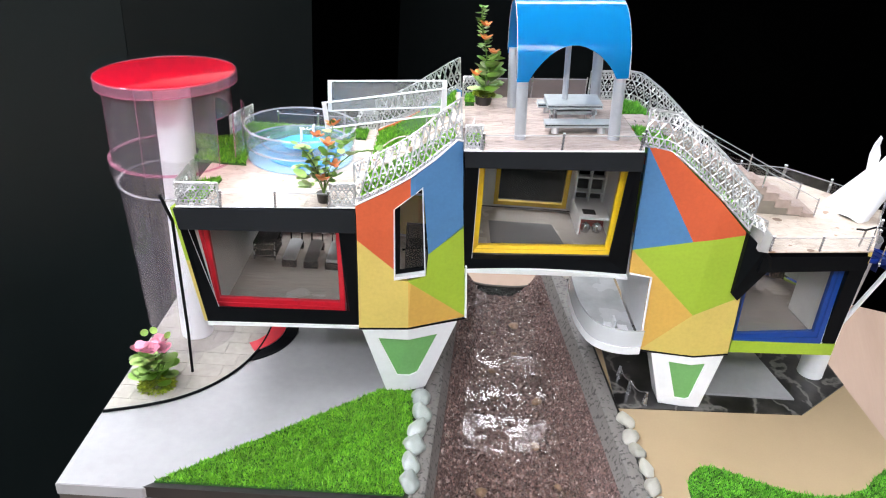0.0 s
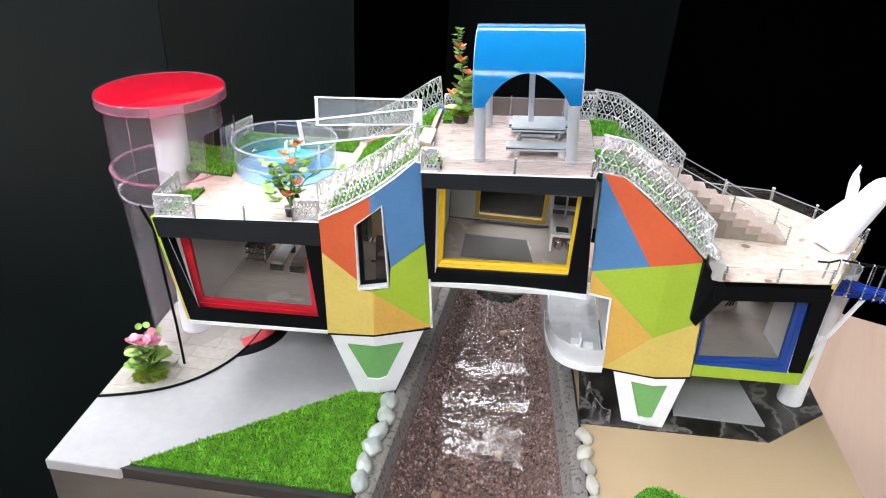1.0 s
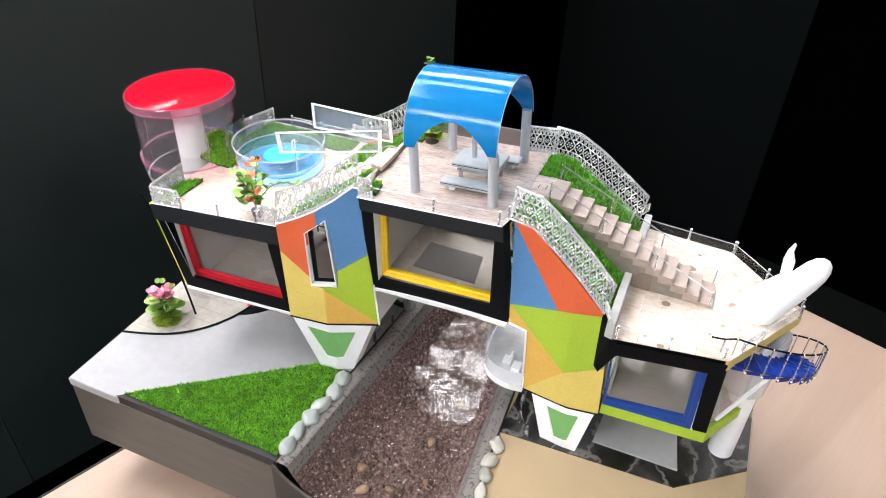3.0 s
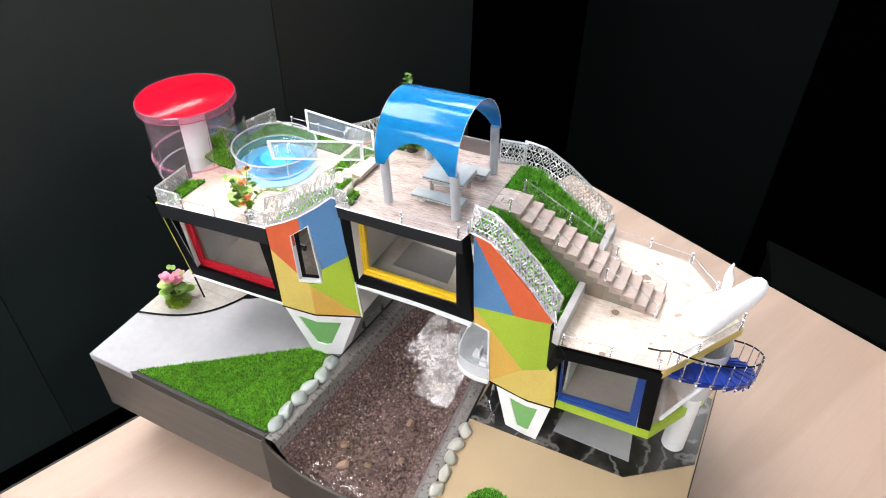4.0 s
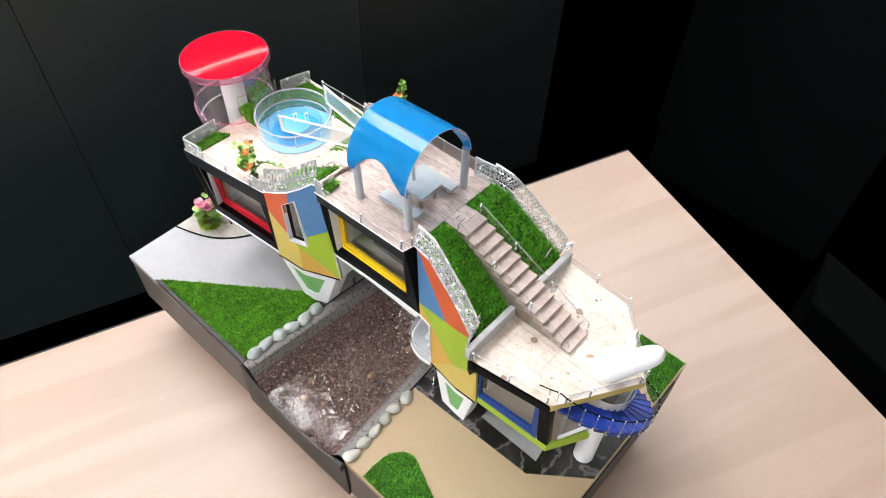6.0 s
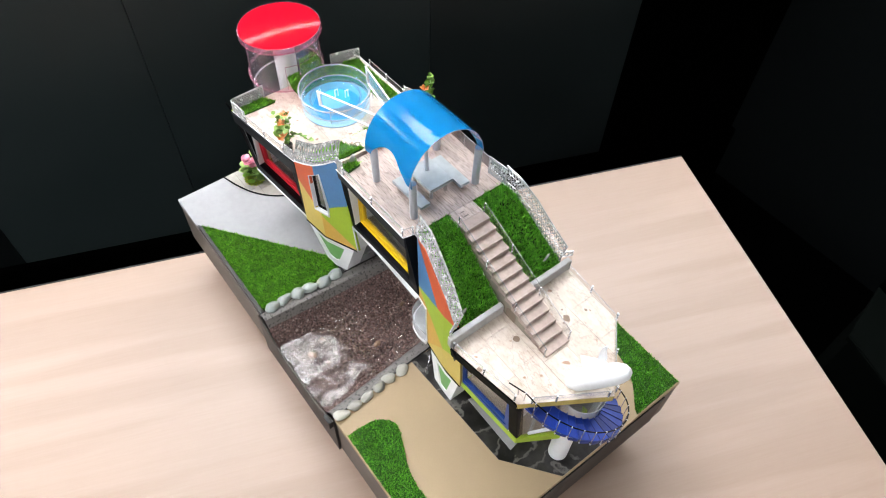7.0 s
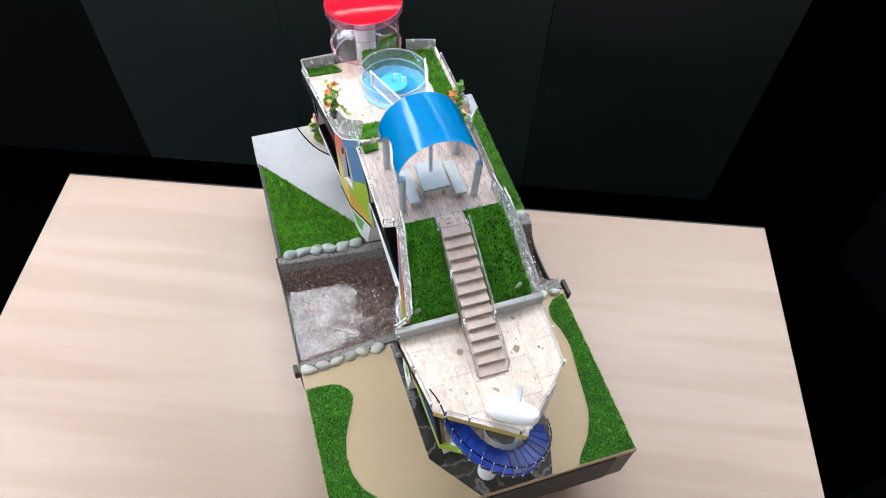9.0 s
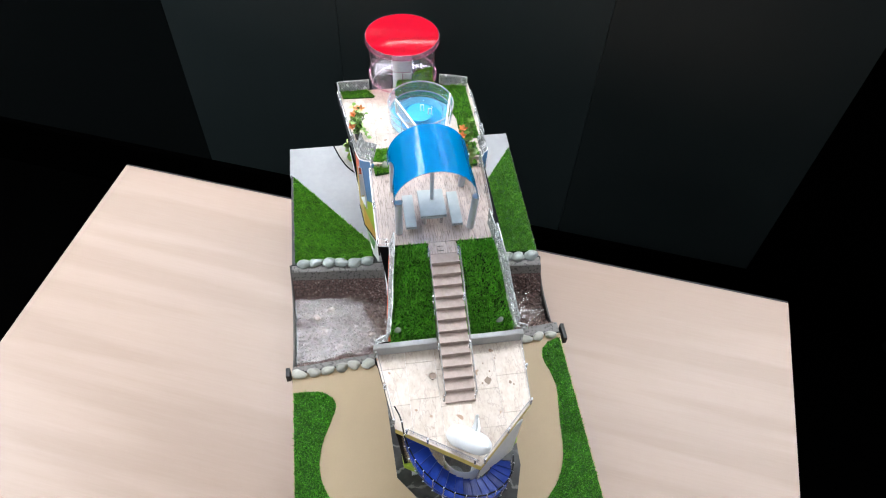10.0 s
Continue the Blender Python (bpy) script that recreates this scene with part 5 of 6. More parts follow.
# stains and a drain on the terrace
drain = thing("floor_drain", (0.754, 0.244, 0.4499), "small round brown drain in the cream terrace", "drain")
part("grate", disc(B(), (0.754, 0.244), 0.0056, 0.4499, 0.4502, 8), M_STAIN, drain)
part("rim", tube(B(), (0.754, 0.244), 0.0068, 0.0056, 0.4499, 0.4505, 8), M_CREAM, drain)
rnd = random.Random(17)
for x, y, r in ((0.760, 0.169, 0.0042), (0.772, 0.328, 0.0065), (0.779, 0.362, 0.0030), (0.776, 0.319, 0.0020), (0.783, 0.367, 0.0018), (0.757, 0.333, 0.0018), (0.742, 0.325, 0.0016), (0.735, 0.345, 0.0013)):
    pl = [(x + r * rnd.uniform(0.7, 1.15) * math.cos(a), y + 0.8 * r * rnd.uniform(0.7, 1.15) * math.sin(a)) for a in [2 * math.pi * k / 12 for k in range(12)]]
    part("stain", prism(B(), pl, 0.4498, 0.45005), M_STAIN, terrace, "brown glue stain")

# ---- lattice railings ----
def lattice(name, line, high, label, cell=0.0090, pattern="flower", lean=0.0, fat=1.0):
    """A pierced silver strip standing along a line of foot points, square to its slope."""
    pts = [Vector(p) for p in line]
    foot = sum(pts, Vector()) / len(pts)
    th = thing(name, (foot.x, foot.y, min(p.z for p in pts)), label, "railing", "lattice railings")
    lens = [0.0]
    for a, b in zip(pts, pts[1:]):
        lens.append(lens[-1] + (b - a).length)
    ups = []
    for i in range(len(pts)):
        d = (pts[min(i + 1, len(pts) - 1)] - pts[max(i - 1, 0)]).normalized()
        side = d.cross(Vector((0, 0, 1))).normalized()
        ups.append((Vector((0, 0, 1)) * 0.80 + side.cross(d).normalized() * 0.20).normalized())
    total = lens[-1]
    inward = 1 if foot.y < MID else -1

    def spot(u):
        u = max(0.0, min(total, u))
        for i in range(len(pts) - 1):
            if u <= lens[i + 1] + 1e-9:
                s = (u - lens[i]) / (lens[i + 1] - lens[i])
                return pts[i].lerp(pts[i + 1], s), ups[i].lerp(ups[i + 1], s)
        return pts[-1], ups[-1]

    def at(u, v):
        p, up = spot(u)
        return p + up * v + Vector((0, inward * lean * (v / high) ** 1.6, 0))

    n = max(2, round(total / cell))
    du = total / n
    bm = B()

    def bar(a, b, r=0.00105):
        rod(bm, at(*a), at(*b), r * fat, 4)

    def bead(u, v, r):
        bmesh.ops.create_icosphere(bm, subdivisions=1, radius=r * fat, matrix=Matrix.Translation(at(u, v)))

    def loop(u, v, r, q=7):
        for k in range(q):
            a, b = 2 * math.pi * k / q, 2 * math.pi * (k + 1) / q
            bar((u + r * math.cos(a), v + r * math.sin(a)), (u + r * math.cos(b), v + r * math.sin(b)), 0.0009)

    for i in range(n):
        u0, uc, u1 = i * du, (i + 0.5) * du, (i + 1) * du
        if pattern == "flower":
            mid, e = high * 0.5, min(du, high) * 0.25
            for q in range(6):
                bead(uc + e * math.cos(q * math.pi / 3), mid + e * math.sin(q * math.pi / 3), e * 0.42)
            bead(uc, mid, e * 0.40)
            for sg in (1, -1):
                edge, near, far = mid + sg * high * 0.46, mid + sg * high * 0.22, mid + sg * high * 0.38
                bar((u0, edge), (u1, edge), 0.00085)
                bar((u0, mid + sg * high * 0.04), (uc - e * 0.5, near), 0.00085)
                bar((u1, mid + sg * high * 0.04), (uc + e * 0.5, near), 0.00085)
                bar((u0, near), (u0 + du * 0.25, edge), 0.00085)
                bar((u0 + du * 0.25, edge), (uc, near), 0.00085)
                bar((uc, near), (u0 + du * 0.75, edge), 0.00085)
                bar((u0 + du * 0.75, edge), (u1, near), 0.00085)
                bar((u0, near), (u1, near), 0.0007)
                for f in (0.0, 0.5):
                    bead(u0 + du * f, far, 0.0012)
            bead(u0, mid, 0.0013)
        elif pattern == "diamond":
            mid = high * 0.42
            bar((u0, mid), (u1, high))
            bar((u1, mid), (u0, high))
            bar((u0, 0.0), (u1, mid), 0.0007)
            bar((u1, 0.0), (u0, mid), 0.0007)
            loop(uc, high * 0.56, high * 0.065, 6)
            for f in (0.0, 0.5):
                bead(u0 + du * f, mid, 0.0015)
                loop(u0 + du * (f + 0.25), high * 0.12, high * 0.075, 6)
                bead(u0 + du * (f + 0.25), high * 0.30, 0.0012)
            bead(uc, high * 0.93, 0.0012)
        else:
            bar((u0, 0.0), (u1, high))
            bar((u1, 0.0), (u0, high))
    part("pierced_panel", bm, M_SILVER, th)
    for v in (0.0006, high):
        part("rail", strip(B(), [at(total * q / 16, v) for q in range(17)], 0.00095, 6), M_SILVER, th)
    for u in (0.0, total):
        part("end_post", rod(B(), at(u, 0), at(u, high), 0.0010, 6), M_SILVER, th)
    return th


LB = "silver pierced lattice railing on the roof edge"
for s in (1, -1):
    def m(p):
        return p if s > 0 else flip(p)
    if s > 0:
        lattice("lattice_railing", [(0.140, 0.136, 0.4692), (0.099, 0.131, 0.4692), (0.098, 0.195, 0.4692)], 0.026, LB, 0.0105)
    else:
        lattice("lattice_railing", [(0.110, 0.3970, 0.4692), (0.102, 0.372, 0.4692), (0.095, 0.342, 0.4692)], 0.026, LB)
    lattice("lattice_railing", [m((0.248, 0.153, 0.4692)), m((0.2725, 0.157, 0.4692))], 0.026, LB)
    lattice("lattice_railing", [m((x, yl(x) + 0.0015, ramp_z(x) + 0.001)) for x in (0.274, 0.29, 0.304, 0.317, 0.329, 0.341, 0.353, 0.364, 0.3785)], 0.042, "silver pierced lattice railing rising along the curved roof edge", 0.0092, "diamond", 0.012, 1.05)
    lattice("lattice_railing", [(0.3815, 0.1805 if s > 0 else 0.3745, deck_z(0.3815)), (0.3985, 0.1805 if s > 0 else 0.3745, deck_z(0.3985))], 0.026, LB)
    lattice("lattice_railing", [m((0.568, 0.1965, 0.5432)), m((0.598, 0.1945, 0.5395)), m((0.6285, 0.189, 0.5185)), m((0.6585, 0.1855, 0.494)), m((0.693, 0.178, 0.4635))], 0.039, "silver pierced flower-pattern railing down the sloping roof edge", 0.0125, lean=0.008 if s > 0 else -0.003, fat=1.12 if s > 0 else 1.0)
    lattice("lattice_railing", [m((0.693, 0.177, 0.4715)), m((0.701, 0.160, 0.4715))], 0.012, LB, 0.008, "plain")

lattice("lattice_railing", [(0.536, 0.362, deck_z(0.536)), (0.573, 0.3645, deck_z(0.573))], 0.036, LB)

# ---- clear low rails on wire posts ----
def wire_post(bm_parent, p, h=0.017, stud=True):
    bm = rod(B(), p, (p[0], p[1], p[2] + h), 0.0008, 6)
    for k in range(6):
        z = p[2] + h * (k + 0.5) / 6
        rod(bm, (p[0], p[1], z - 0.0005), (p[0], p[1], z + 0.0005), 0.0016 if stud else 0.0012, 6)
    post = part("wire_post", bm, M_STEEL, bm_parent)
    if stud:
        part("ring_stud", tube(B(), (p[0], p[1]), 0.0015, 0.0007, p[2] + h, p[2] + h + 0.0007, 10), M_WHITE, post, "tiny white ring")


def clear_rail(line, h=0.015, posts=(0.0, 0.5, 1.0), label="low clear acrylic rail on coiled wire posts", glass=None):
    c = line[len(line) // 2]
    th = thing("clear_rail", (c[0], c[1], min(p[2] for p in line)), label, "railing", "clear rails")
    for a, b in zip(line, line[1:]):
        a, b = Vector(a), Vector(b)
        d = (b - a).normalized()
        side = Vector((-d.y, d.x, 0)).normalized() * 0.0008
        pn = part("pane", plate(B(), [a, b, b + Vector((0, 0, h)), a + Vector((0, 0, h))], side), glass or M_ACRYL, th)
        pn.visible_shadow = False
        part("top_edge", rod(B(), a + Vector((0, 0, h)), b + Vector((0, 0, h)), 0.0006, 5), M_ACRYLEDGE, th)
        for s in posts:
            q = a.lerp(b, s) - side * 2.5
            wire_post(th, tuple(q), h + 0.003, h < 0.018)


clear_rail([(0.142, 0.137, 0.4692), (0.247, 0.1525, 0.4692)])
clear_rail([flip((0.142, 0.137, 0.4692)), flip((0.247, 0.1525, 0.4692))])
clear_rail([(0.400, 0.1805, deck_z(0.400)), (0.5605, 0.1808, deck_z(0.5605))], posts=(0.0, 0.5, 0.995))
clear_rail([(0.5612, 0.1815, deck_z(0.5612)), (0.5648, 0.1955, deck_z(0.5648))], posts=(0.85,))
clear_rail([(0.400, 0.3735, deck_z(0.400)), (0.533, 0.369, deck_z(0.533))], 0.024, label="milky taupe acrylic rail along the back of the deck", glass=M_TAUPE)
clear_rail([(0.712, 0.162, 0.4497), (0.826, 0.179, 0.4497)])
clear_rail([(0.842, 0.195, 0.4497), (0.902, 0.292, 0.4497)], posts=(0.0, 0.3, 0.95))
clear_rail([(0.900, 0.299, 0.4497), (0.818, 0.384, 0.4497), (0.703, 0.392, 0.4497)])
for y in (SY0 - 0.001, SY1 + 0.001):
    clear_rail([(0.596, y, 0.5450), (0.801, y, 0.4530)], 0.020, (0.0, 0.33, 0.66, 1.0), "clear acrylic stair rail on coiled wire posts")


# ---- lift tower ----
TC = (0.0500, 0.270)
tower = thing("lift_tower", (*TC, H), "tapered clear acrylic lift tower with a crimson round lid", "lift tower")


def shell(bm, c, prof, n=56):
    """A surface of revolution from (radius, height) points."""
    rows = []
    for k in range(n):
        a = 2 * math.pi * k / n
        rows.append([bm.verts.new((c[0] + r * math.cos(a), c[1] + r * math.sin(a), z)) for r, z in prof])
    for k in range(n):
        p, q = rows[k], rows[(k + 1) % n]
        for i in range(len(prof) - 1):
            bm.faces.new((p[i], q[i], q[i + 1], p[i + 1]))
    return bm


def glassy(ob):
    ob.visible_shadow = False
    return ob


glassy(part("lower_tube", shell(B(), TC, [(0.0530, H + 0.0012), (0.0585, 0.33), (0.0650, 0.440), (0.0638, 0.440), (0.0573, 0.33), (0.0518, H + 0.0012)]), M_TUBE, tower, "tapered clear lower tube", True))
glassy(part("collar", shell(B(), TC, [(0.0650, 0.432), (0.0700, 0.440), (0.0715, 0.462), (0.0715, 0.470), (0.0690, 0.470), (0.0680, 0.445), (0.0640, 0.436)]), M_TUBE, tower, "clear stepped collar", True))
part("collar_ring", shell(B(), TC, [(0.0719, 0.4680), (0.0719, 0.4705), (0.0685, 0.4705), (0.0685, 0.4680), (0.0719, 0.4680)]), M_PINKEDGE, tower, "clear rim with the lid's pink light in its tint", True)
part("collar_ring", shell(B(), TC, [(0.0663, 0.4385), (0.0663, 0.4402), (0.0640, 0.4402), (0.0640, 0.4385), (0.0663, 0.4385)]), M_ACRYLEDGE, tower)
glassy(part("cabin_floor", disc(B(), TC, 0.0630, 0.4655, 0.4668, 48), M_ACRYL, tower, "clear cabin floor"))
DOOR0, DOOR1 = -26, 62
glassy(part("cabin_tube", shell(B(), TC, [(0.0682, 0.5235), (0.0682, 0.553), (0.0671, 0.553), (0.0671, 0.5235)]), M_TUBE, tower, "clear round cabin wall", True))
glassy(part("cabin_tube", tube(B(), TC, 0.0682, 0.0671, 0.4705, 0.5233, 48, DOOR1, DOOR0 + 360), M_TUBE, tower, "clear cabin wall with a doorway", True))
part("doorway_head", strip(B(), [(TC[0] + 0.0677 * math.cos(radians(DOOR0 + 8 * k)), TC[1] + 0.0677 * math.sin(radians(DOOR0 + 8 * k)), 0.5234) for k in range(12)], 0.0007, 5), M_PINKEDGE, tower, "cut edge over the doorway with the lid's pink light in its tint")
for a in (205, 262, DOOR0, DOOR1):
    x, y = TC[0] + 0.0677 * math.cos(radians(a)), TC[1] + 0.0677 * math.sin(radians(a))
    part("seam", rod(B(), (x, y, 0.471), (x, y, 0.5233 if a in (DOOR0, DOOR1) else 0.552), 0.0006, 5), M_PINKEDGE, tower)


def lid_part(name, prof, material, label):
    """The lid sits slightly askew, lower on its outer side."""
    bm = shell(B(), TC, prof, 72)
    bmesh.ops.rotate(bm, verts=bm.verts, cent=(TC[0], TC[1], 0.560), matrix=Matrix.Rotation(radians(-2.6), 3, "Y"))
    return part(name, bm, material, tower, label, True)


lid_part("lid", [(0.0001, 0.5655), (0.0715, 0.5655), (0.0738, 0.5650), (0.0738, 0.5635), (0.0001, 0.5635)], M_LID, "glossy crimson disc")
lid_part("lid_rim", [(0.0750, 0.5657), (0.0757, 0.5647), (0.0757, 0.5545), (0.0744, 0.5545), (0.0744, 0.5657), (0.0750, 0.5657)], M_PINKEDGE, "pink-tinted clear rim")
lid_part("lid_edge", [(0.0759, 0.5540), (0.0759, 0.5552), (0.0742, 0.5552), (0.0742, 0.5540), (0.0759, 0.5540)], M_PINKEDGE, "pink lower edge")
shaft = thing("white_column", (0.0545, 0.2685, H), "plain white round lift column inside the clear tower", "column")
part("shaft", disc(B(), (0.0545, 0.2685), 0.0200, H + 0.0016, 0.5600, 40), M_WHITE, shaft, soft=True)
# clear sliding door of the cabin
door = thing("cabin_door", (0.118, 0.30, 0.4692), "clear curved acrylic door standing open at the cabin", "door")
glassy(part("door_leaf", tube(B(), (0.075, 0.285), 0.053, 0.0522, 0.4695, 0.525, 14, -25, 35), M_TUBE, door, soft=True))
for a in (-25, 35):
    x, y = 0.075 + 0.0526 * math.cos(radians(a)), 0.285 + 0.0526 * math.sin(radians(a))
    part("door_edge", rod(B(), (x, y, 0.4695), (x, y, 0.525), 0.0008, 5), M_PINKEDGE, door)

# ---- pool ----
PC = (0.193, 0.291)
pool = thing("round_pool", (*PC, 0.4692), "round clear acrylic pool with bright blue water on the roof", "pool")
glassy(part("pool_wall", shell(B(), PC, [(0.0630, 0.4695), (0.0648, 0.509), (0.0634, 0.509), (0.0617, 0.4695)], 64), M_TUBE, pool, "clear round wall", True))
part("rim", shell(B(), PC, [(0.0652, 0.5082), (0.0652, 0.5098), (0.0632, 0.5098), (0.0632, 0.5082), (0.0652, 0.5082)], 64), M_ACRYLEDGE, pool, soft=True)
part("pool_floor", disc(B(), PC, 0.0612, 0.4696, 0.4712, 56), M_POOLPALE, pool, "pale blue floor")
part("deep_water", disc(B(), (PC[0] + 0.004, PC[1]), 0.043, 0.4713, 0.4730, 48), M_POOLBLUE, pool, "bright blue pool floor")
glassy(part("water", disc(B(), PC, 0.0618, 0.4860, 0.4866, 56), M_POOLWATER, pool, "pale blue water"))
part("water_line", shell(B(), PC, [(0.0624, 0.4858), (0.0624, 0.4874), (0.0606, 0.4874), (0.0606, 0.4858), (0.0624, 0.4858)], 64), M_ACRYLEDGE, pool)
part("inner_ring", shell(B(), PC, [(0.046, 0.4868), (0.0475, 0.4895), (0.045, 0.4895), (0.0435, 0.4868), (0.046, 0.4868)], 56), M_TUBE, pool, "clear inner ring", True)
# no float: a disc paints the blue floor's mirrored image on the water
part("blue_float", disc(B(), (PC[0] + 0.004, PC[1] - 0.002), 0.026, 0.4870, 0.4880, 40), M_POOLBLUE, pool, "bright blue disc standing for the pool floor's reflection")
for dx, dy in ((0.0, 0.0), (0.012, 0.014)):
    x, y = PC[0] + dx, PC[1] + dy
    lad = part("ladder", rod(B(), (x, y, 0.488), (x, y, 0.503), 0.0012, 6), M_WHITE, pool, "little white ladder")
    part("rung", strip(B(), [(x, y, 0.503), (x, y + 0.006, 0.503), (x, y + 0.006, 0.488)], 0.0012, 6), M_WHITE, lad)

# ---- framed slides between pool and deck ----
for quad, lb in (([(0.226, 0.241, 0.552), (0.359, 0.286, 0.5655), (0.359, 0.286, 0.5345), (0.230, 0.241, 0.523)], "white-framed clear panel beside the pool"), ([(0.216, 0.346, 0.548), (0.359, 0.314, 0.567), (0.361, 0.315, 0.535), (0.216, 0.348, 0.509)], "white-framed clear panel behind the pool")):
    c = sum((Vector(p) for p in quad), Vector()) / 4
    th = thing("slide_panel", (c.x, c.y, 0.515), lb, "slide panel", "slide panels")
    inn = [tuple(Vector(p) + (c - Vector(p)).normalized() * 0.0048) for p in quad]
    part("white_frame", ring(B(), quad, inn, (0.001, -0.003, 0)), M_WHITE, th)
    glassy(part("pane", plate(B(), shift(inn, -0.001), (0, 0.0008, 0)), M_HAZE, th, "hazy pane"))
    for k in (0.15, 0.85):
        p = Vector(quad[3]).lerp(Vector(quad[2]), k)
        part("prop", rod(B(), (p.x, p.y, 0.4895 if k < 0.5 else 0.5200), p, 0.0009, 6), M_ACRYLEDGE, th)

# ---- gazebo ----
gz = thing("gazebo", (0.489, 0.273, 0.5424), "gazebo with an arched azure plastic canopy on grey posts", "gazebo")
for x in (0.4405, 0.5395):
    for y in (0.2150, 0.3320):
        bm = disc(B(), (x, y), 0.0060, 0.5424, 0.6115, 24)
        for v in bm.verts:
            v.co.y += (v.co.z - 0.5424) * (0.085 if y > 0.3 else 0.01)
        part("post", bm, M_GREYPIPE, gz, "silver-grey round post leaning slightly outward", True)
part("mast", disc(B(), (0.494, 0.274), 0.0032, 0.5685, 0.671, 18), M_GREYPIPE, gz, "slim grey mast through the table", True)
bm = B()
NU, NV = 28, 40
GX0, GX1 = 0.4335, 0.5465
lay = []
for side in (0.0, 0.0011):
    g = []
    for i in range(NU + 1):
        s = i / NU
        x = GX0 + (GX1 - GX0) * s
        q = min(1.0, max(0.0, (s - 0.11) / 0.78))
        t0 = -0.06 + 0.05 * s + 0.52 * math.sin(math.pi * q) ** 0.75
        row = []
        for j in range(NV + 1):
            th_ = t0 + (math.pi - 2 * t0) * j / NV
            tuck = 0.0035 * s * max(0.0, 1 - math.sin(th_) / 0.3) if th_ < 1.5 else 0.0
            row.append(bm.verts.new((x, 0.2735 - (0.0675 - side) * math.cos(th_) + tuck, 0.6090 + (0.0675 - side) * math.sin(th_))))
        g.append(row)
    lay.append(g)
for g in lay:
    for i in range(NU):
        for j in range(NV):
            bm.faces.new((g[i][j], g[i + 1][j], g[i + 1][j + 1], g[i][j + 1]))
a, b = lay
for i in range(NU):
    for j in (0, NV):
        bm.faces.new((a[i][j], a[i + 1][j], b[i + 1][j], b[i][j]))
for j in range(NV):
    for i in (0, NU):
        bm.faces.new((a[i][j], a[i][j + 1], b[i][j + 1], b[i][j]))
part("canopy", bm, M_CANOPY, gz, "glossy azure arched sheet", True)
for i in (0, NU):
    pts = [(GX0 if i == 0 else GX1, 0.2735 - 0.067 * math.cos(math.pi * j / 30), 0.6090 + 0.067 * math.sin(math.pi * j / 30)) for j in range(31)]
    part("canopy_edge", strip(B(), pts, 0.0007, 5), M_ACRYLEDGE, gz, "pale cut edge")

on_deck(gz)
picnic = thing("picnic_table", (0.503, 0.272, 0.5424), "low pale grey marbled table under the canopy", "table")
part("tabletop", box(B(), 0.473, 0.533, 0.2515, 0.2935, 0.5668, 0.5690, 0.0005), M_BENCH, picnic)
part("core", box(B(), 0.4737, 0.5323, 0.2522, 0.2928, 0.5656, 0.5667), M_BLACK, picnic, "dark middle layer")
part("under_board", box(B(), 0.473, 0.533, 0.2515, 0.2935, 0.5635, 0.5655, 0.0004), M_BENCH, picnic)
for x in (0.482, 0.524):
    for y in (0.259, 0.286):
        part("leg", disc(B(), (x, y), 0.0028, 0.5424, 0.5635, 12), M_STEEL, picnic)
part("shelf_board", box(B(), 0.478, 0.528, 0.257, 0.288, 0.5560, 0.5600), M_BENCH, picnic)
on_deck(picnic)
for y0 in (0.2265, 0.3015):
    bench = thing("bench", (0.503, y0 + 0.009, 0.5424), "low pale grey marbled bench beside the picnic table", "bench", "benches at the table")
    part("seat", box(B(), 0.468, 0.542, y0, y0 + 0.0175, 0.5536, 0.5556, 0.0005), M_BENCH, bench)
    part("core", box(B(), 0.4687, 0.5413, y0 + 0.0007, y0 + 0.0168, 0.5525, 0.5535), M_BLACK, bench, "dark middle layer")
    part("under_board", box(B(), 0.468, 0.542, y0, y0 + 0.0175, 0.5505, 0.5524, 0.0004), M_BENCH, bench)
    for x in (0.480, 0.530):
        part("leg", disc(B(), (x, y0 + 0.009), 0.0042, 0.5424, 0.5505, 12), M_WHITE, bench)
    on_deck(bench)

# ---- white aeroplane-like sculpture on the terrace ----
bm = B()
A_, B_ = Vector((0.857, 0.269, 0.4530)), Vector((0.905, 0.295, 0.524))
ax = (B_ - A_).normalized()
turn = ax.to_track_quat("Z", "Y").to_matrix().to_4x4()
prof = [(0.0, -0.012), (0.0155, -0.010), (0.0165, 0.0), (0.0162, 0.04), (0.0155, 0.065), (0.0140, 0.078), (0.0112, 0.087), (0.0065, 0.093), (0.0, 0.0955)]
rows = []
for k in range(28):
    a = 2 * math.pi * k / 28
    rows.append([bm.verts.new(A_ + turn.to_3x3() @ Vector((max(r, 0.0001) * math.cos(a), max(r, 0.0001) * math.sin(a), z))) for r, z in prof])
for k in range(28):
    for i in range(len(prof) - 1):
        bm.faces.new((rows[k][i], rows[(k + 1) % 28][i], rows[(k + 1) % 28][i + 1], rows[k][i + 1]))
for v in bm.verts:
    v.co.z = max(v.co.z, 0.4498)
plate(bm, [(0.830, 0.301, 0.4500), (0.850, 0.287, 0.4500), (0.882, 0.289, 0.505), (0.868, 0.293, 0.503)], (0.002, 0.003, 0))
plate(bm, [(0.864, 0.2865, 0.500), (0.875, 0.2870, 0.503), (0.8742, 0.288, 0.522), (0.8690, 0.288, 0.534), (0.8692, 0.2882, 0.543), (0.8672, 0.2882, 0.545), (0.8630, 0.288, 0.534), (0.8618, 0.288, 0.522)], (0.0, 0.0025, 0))
solo("sculpture", bm, M_WHITE, "smooth white sculpture leaning over the terrace tip", "sculpture", soft=True)

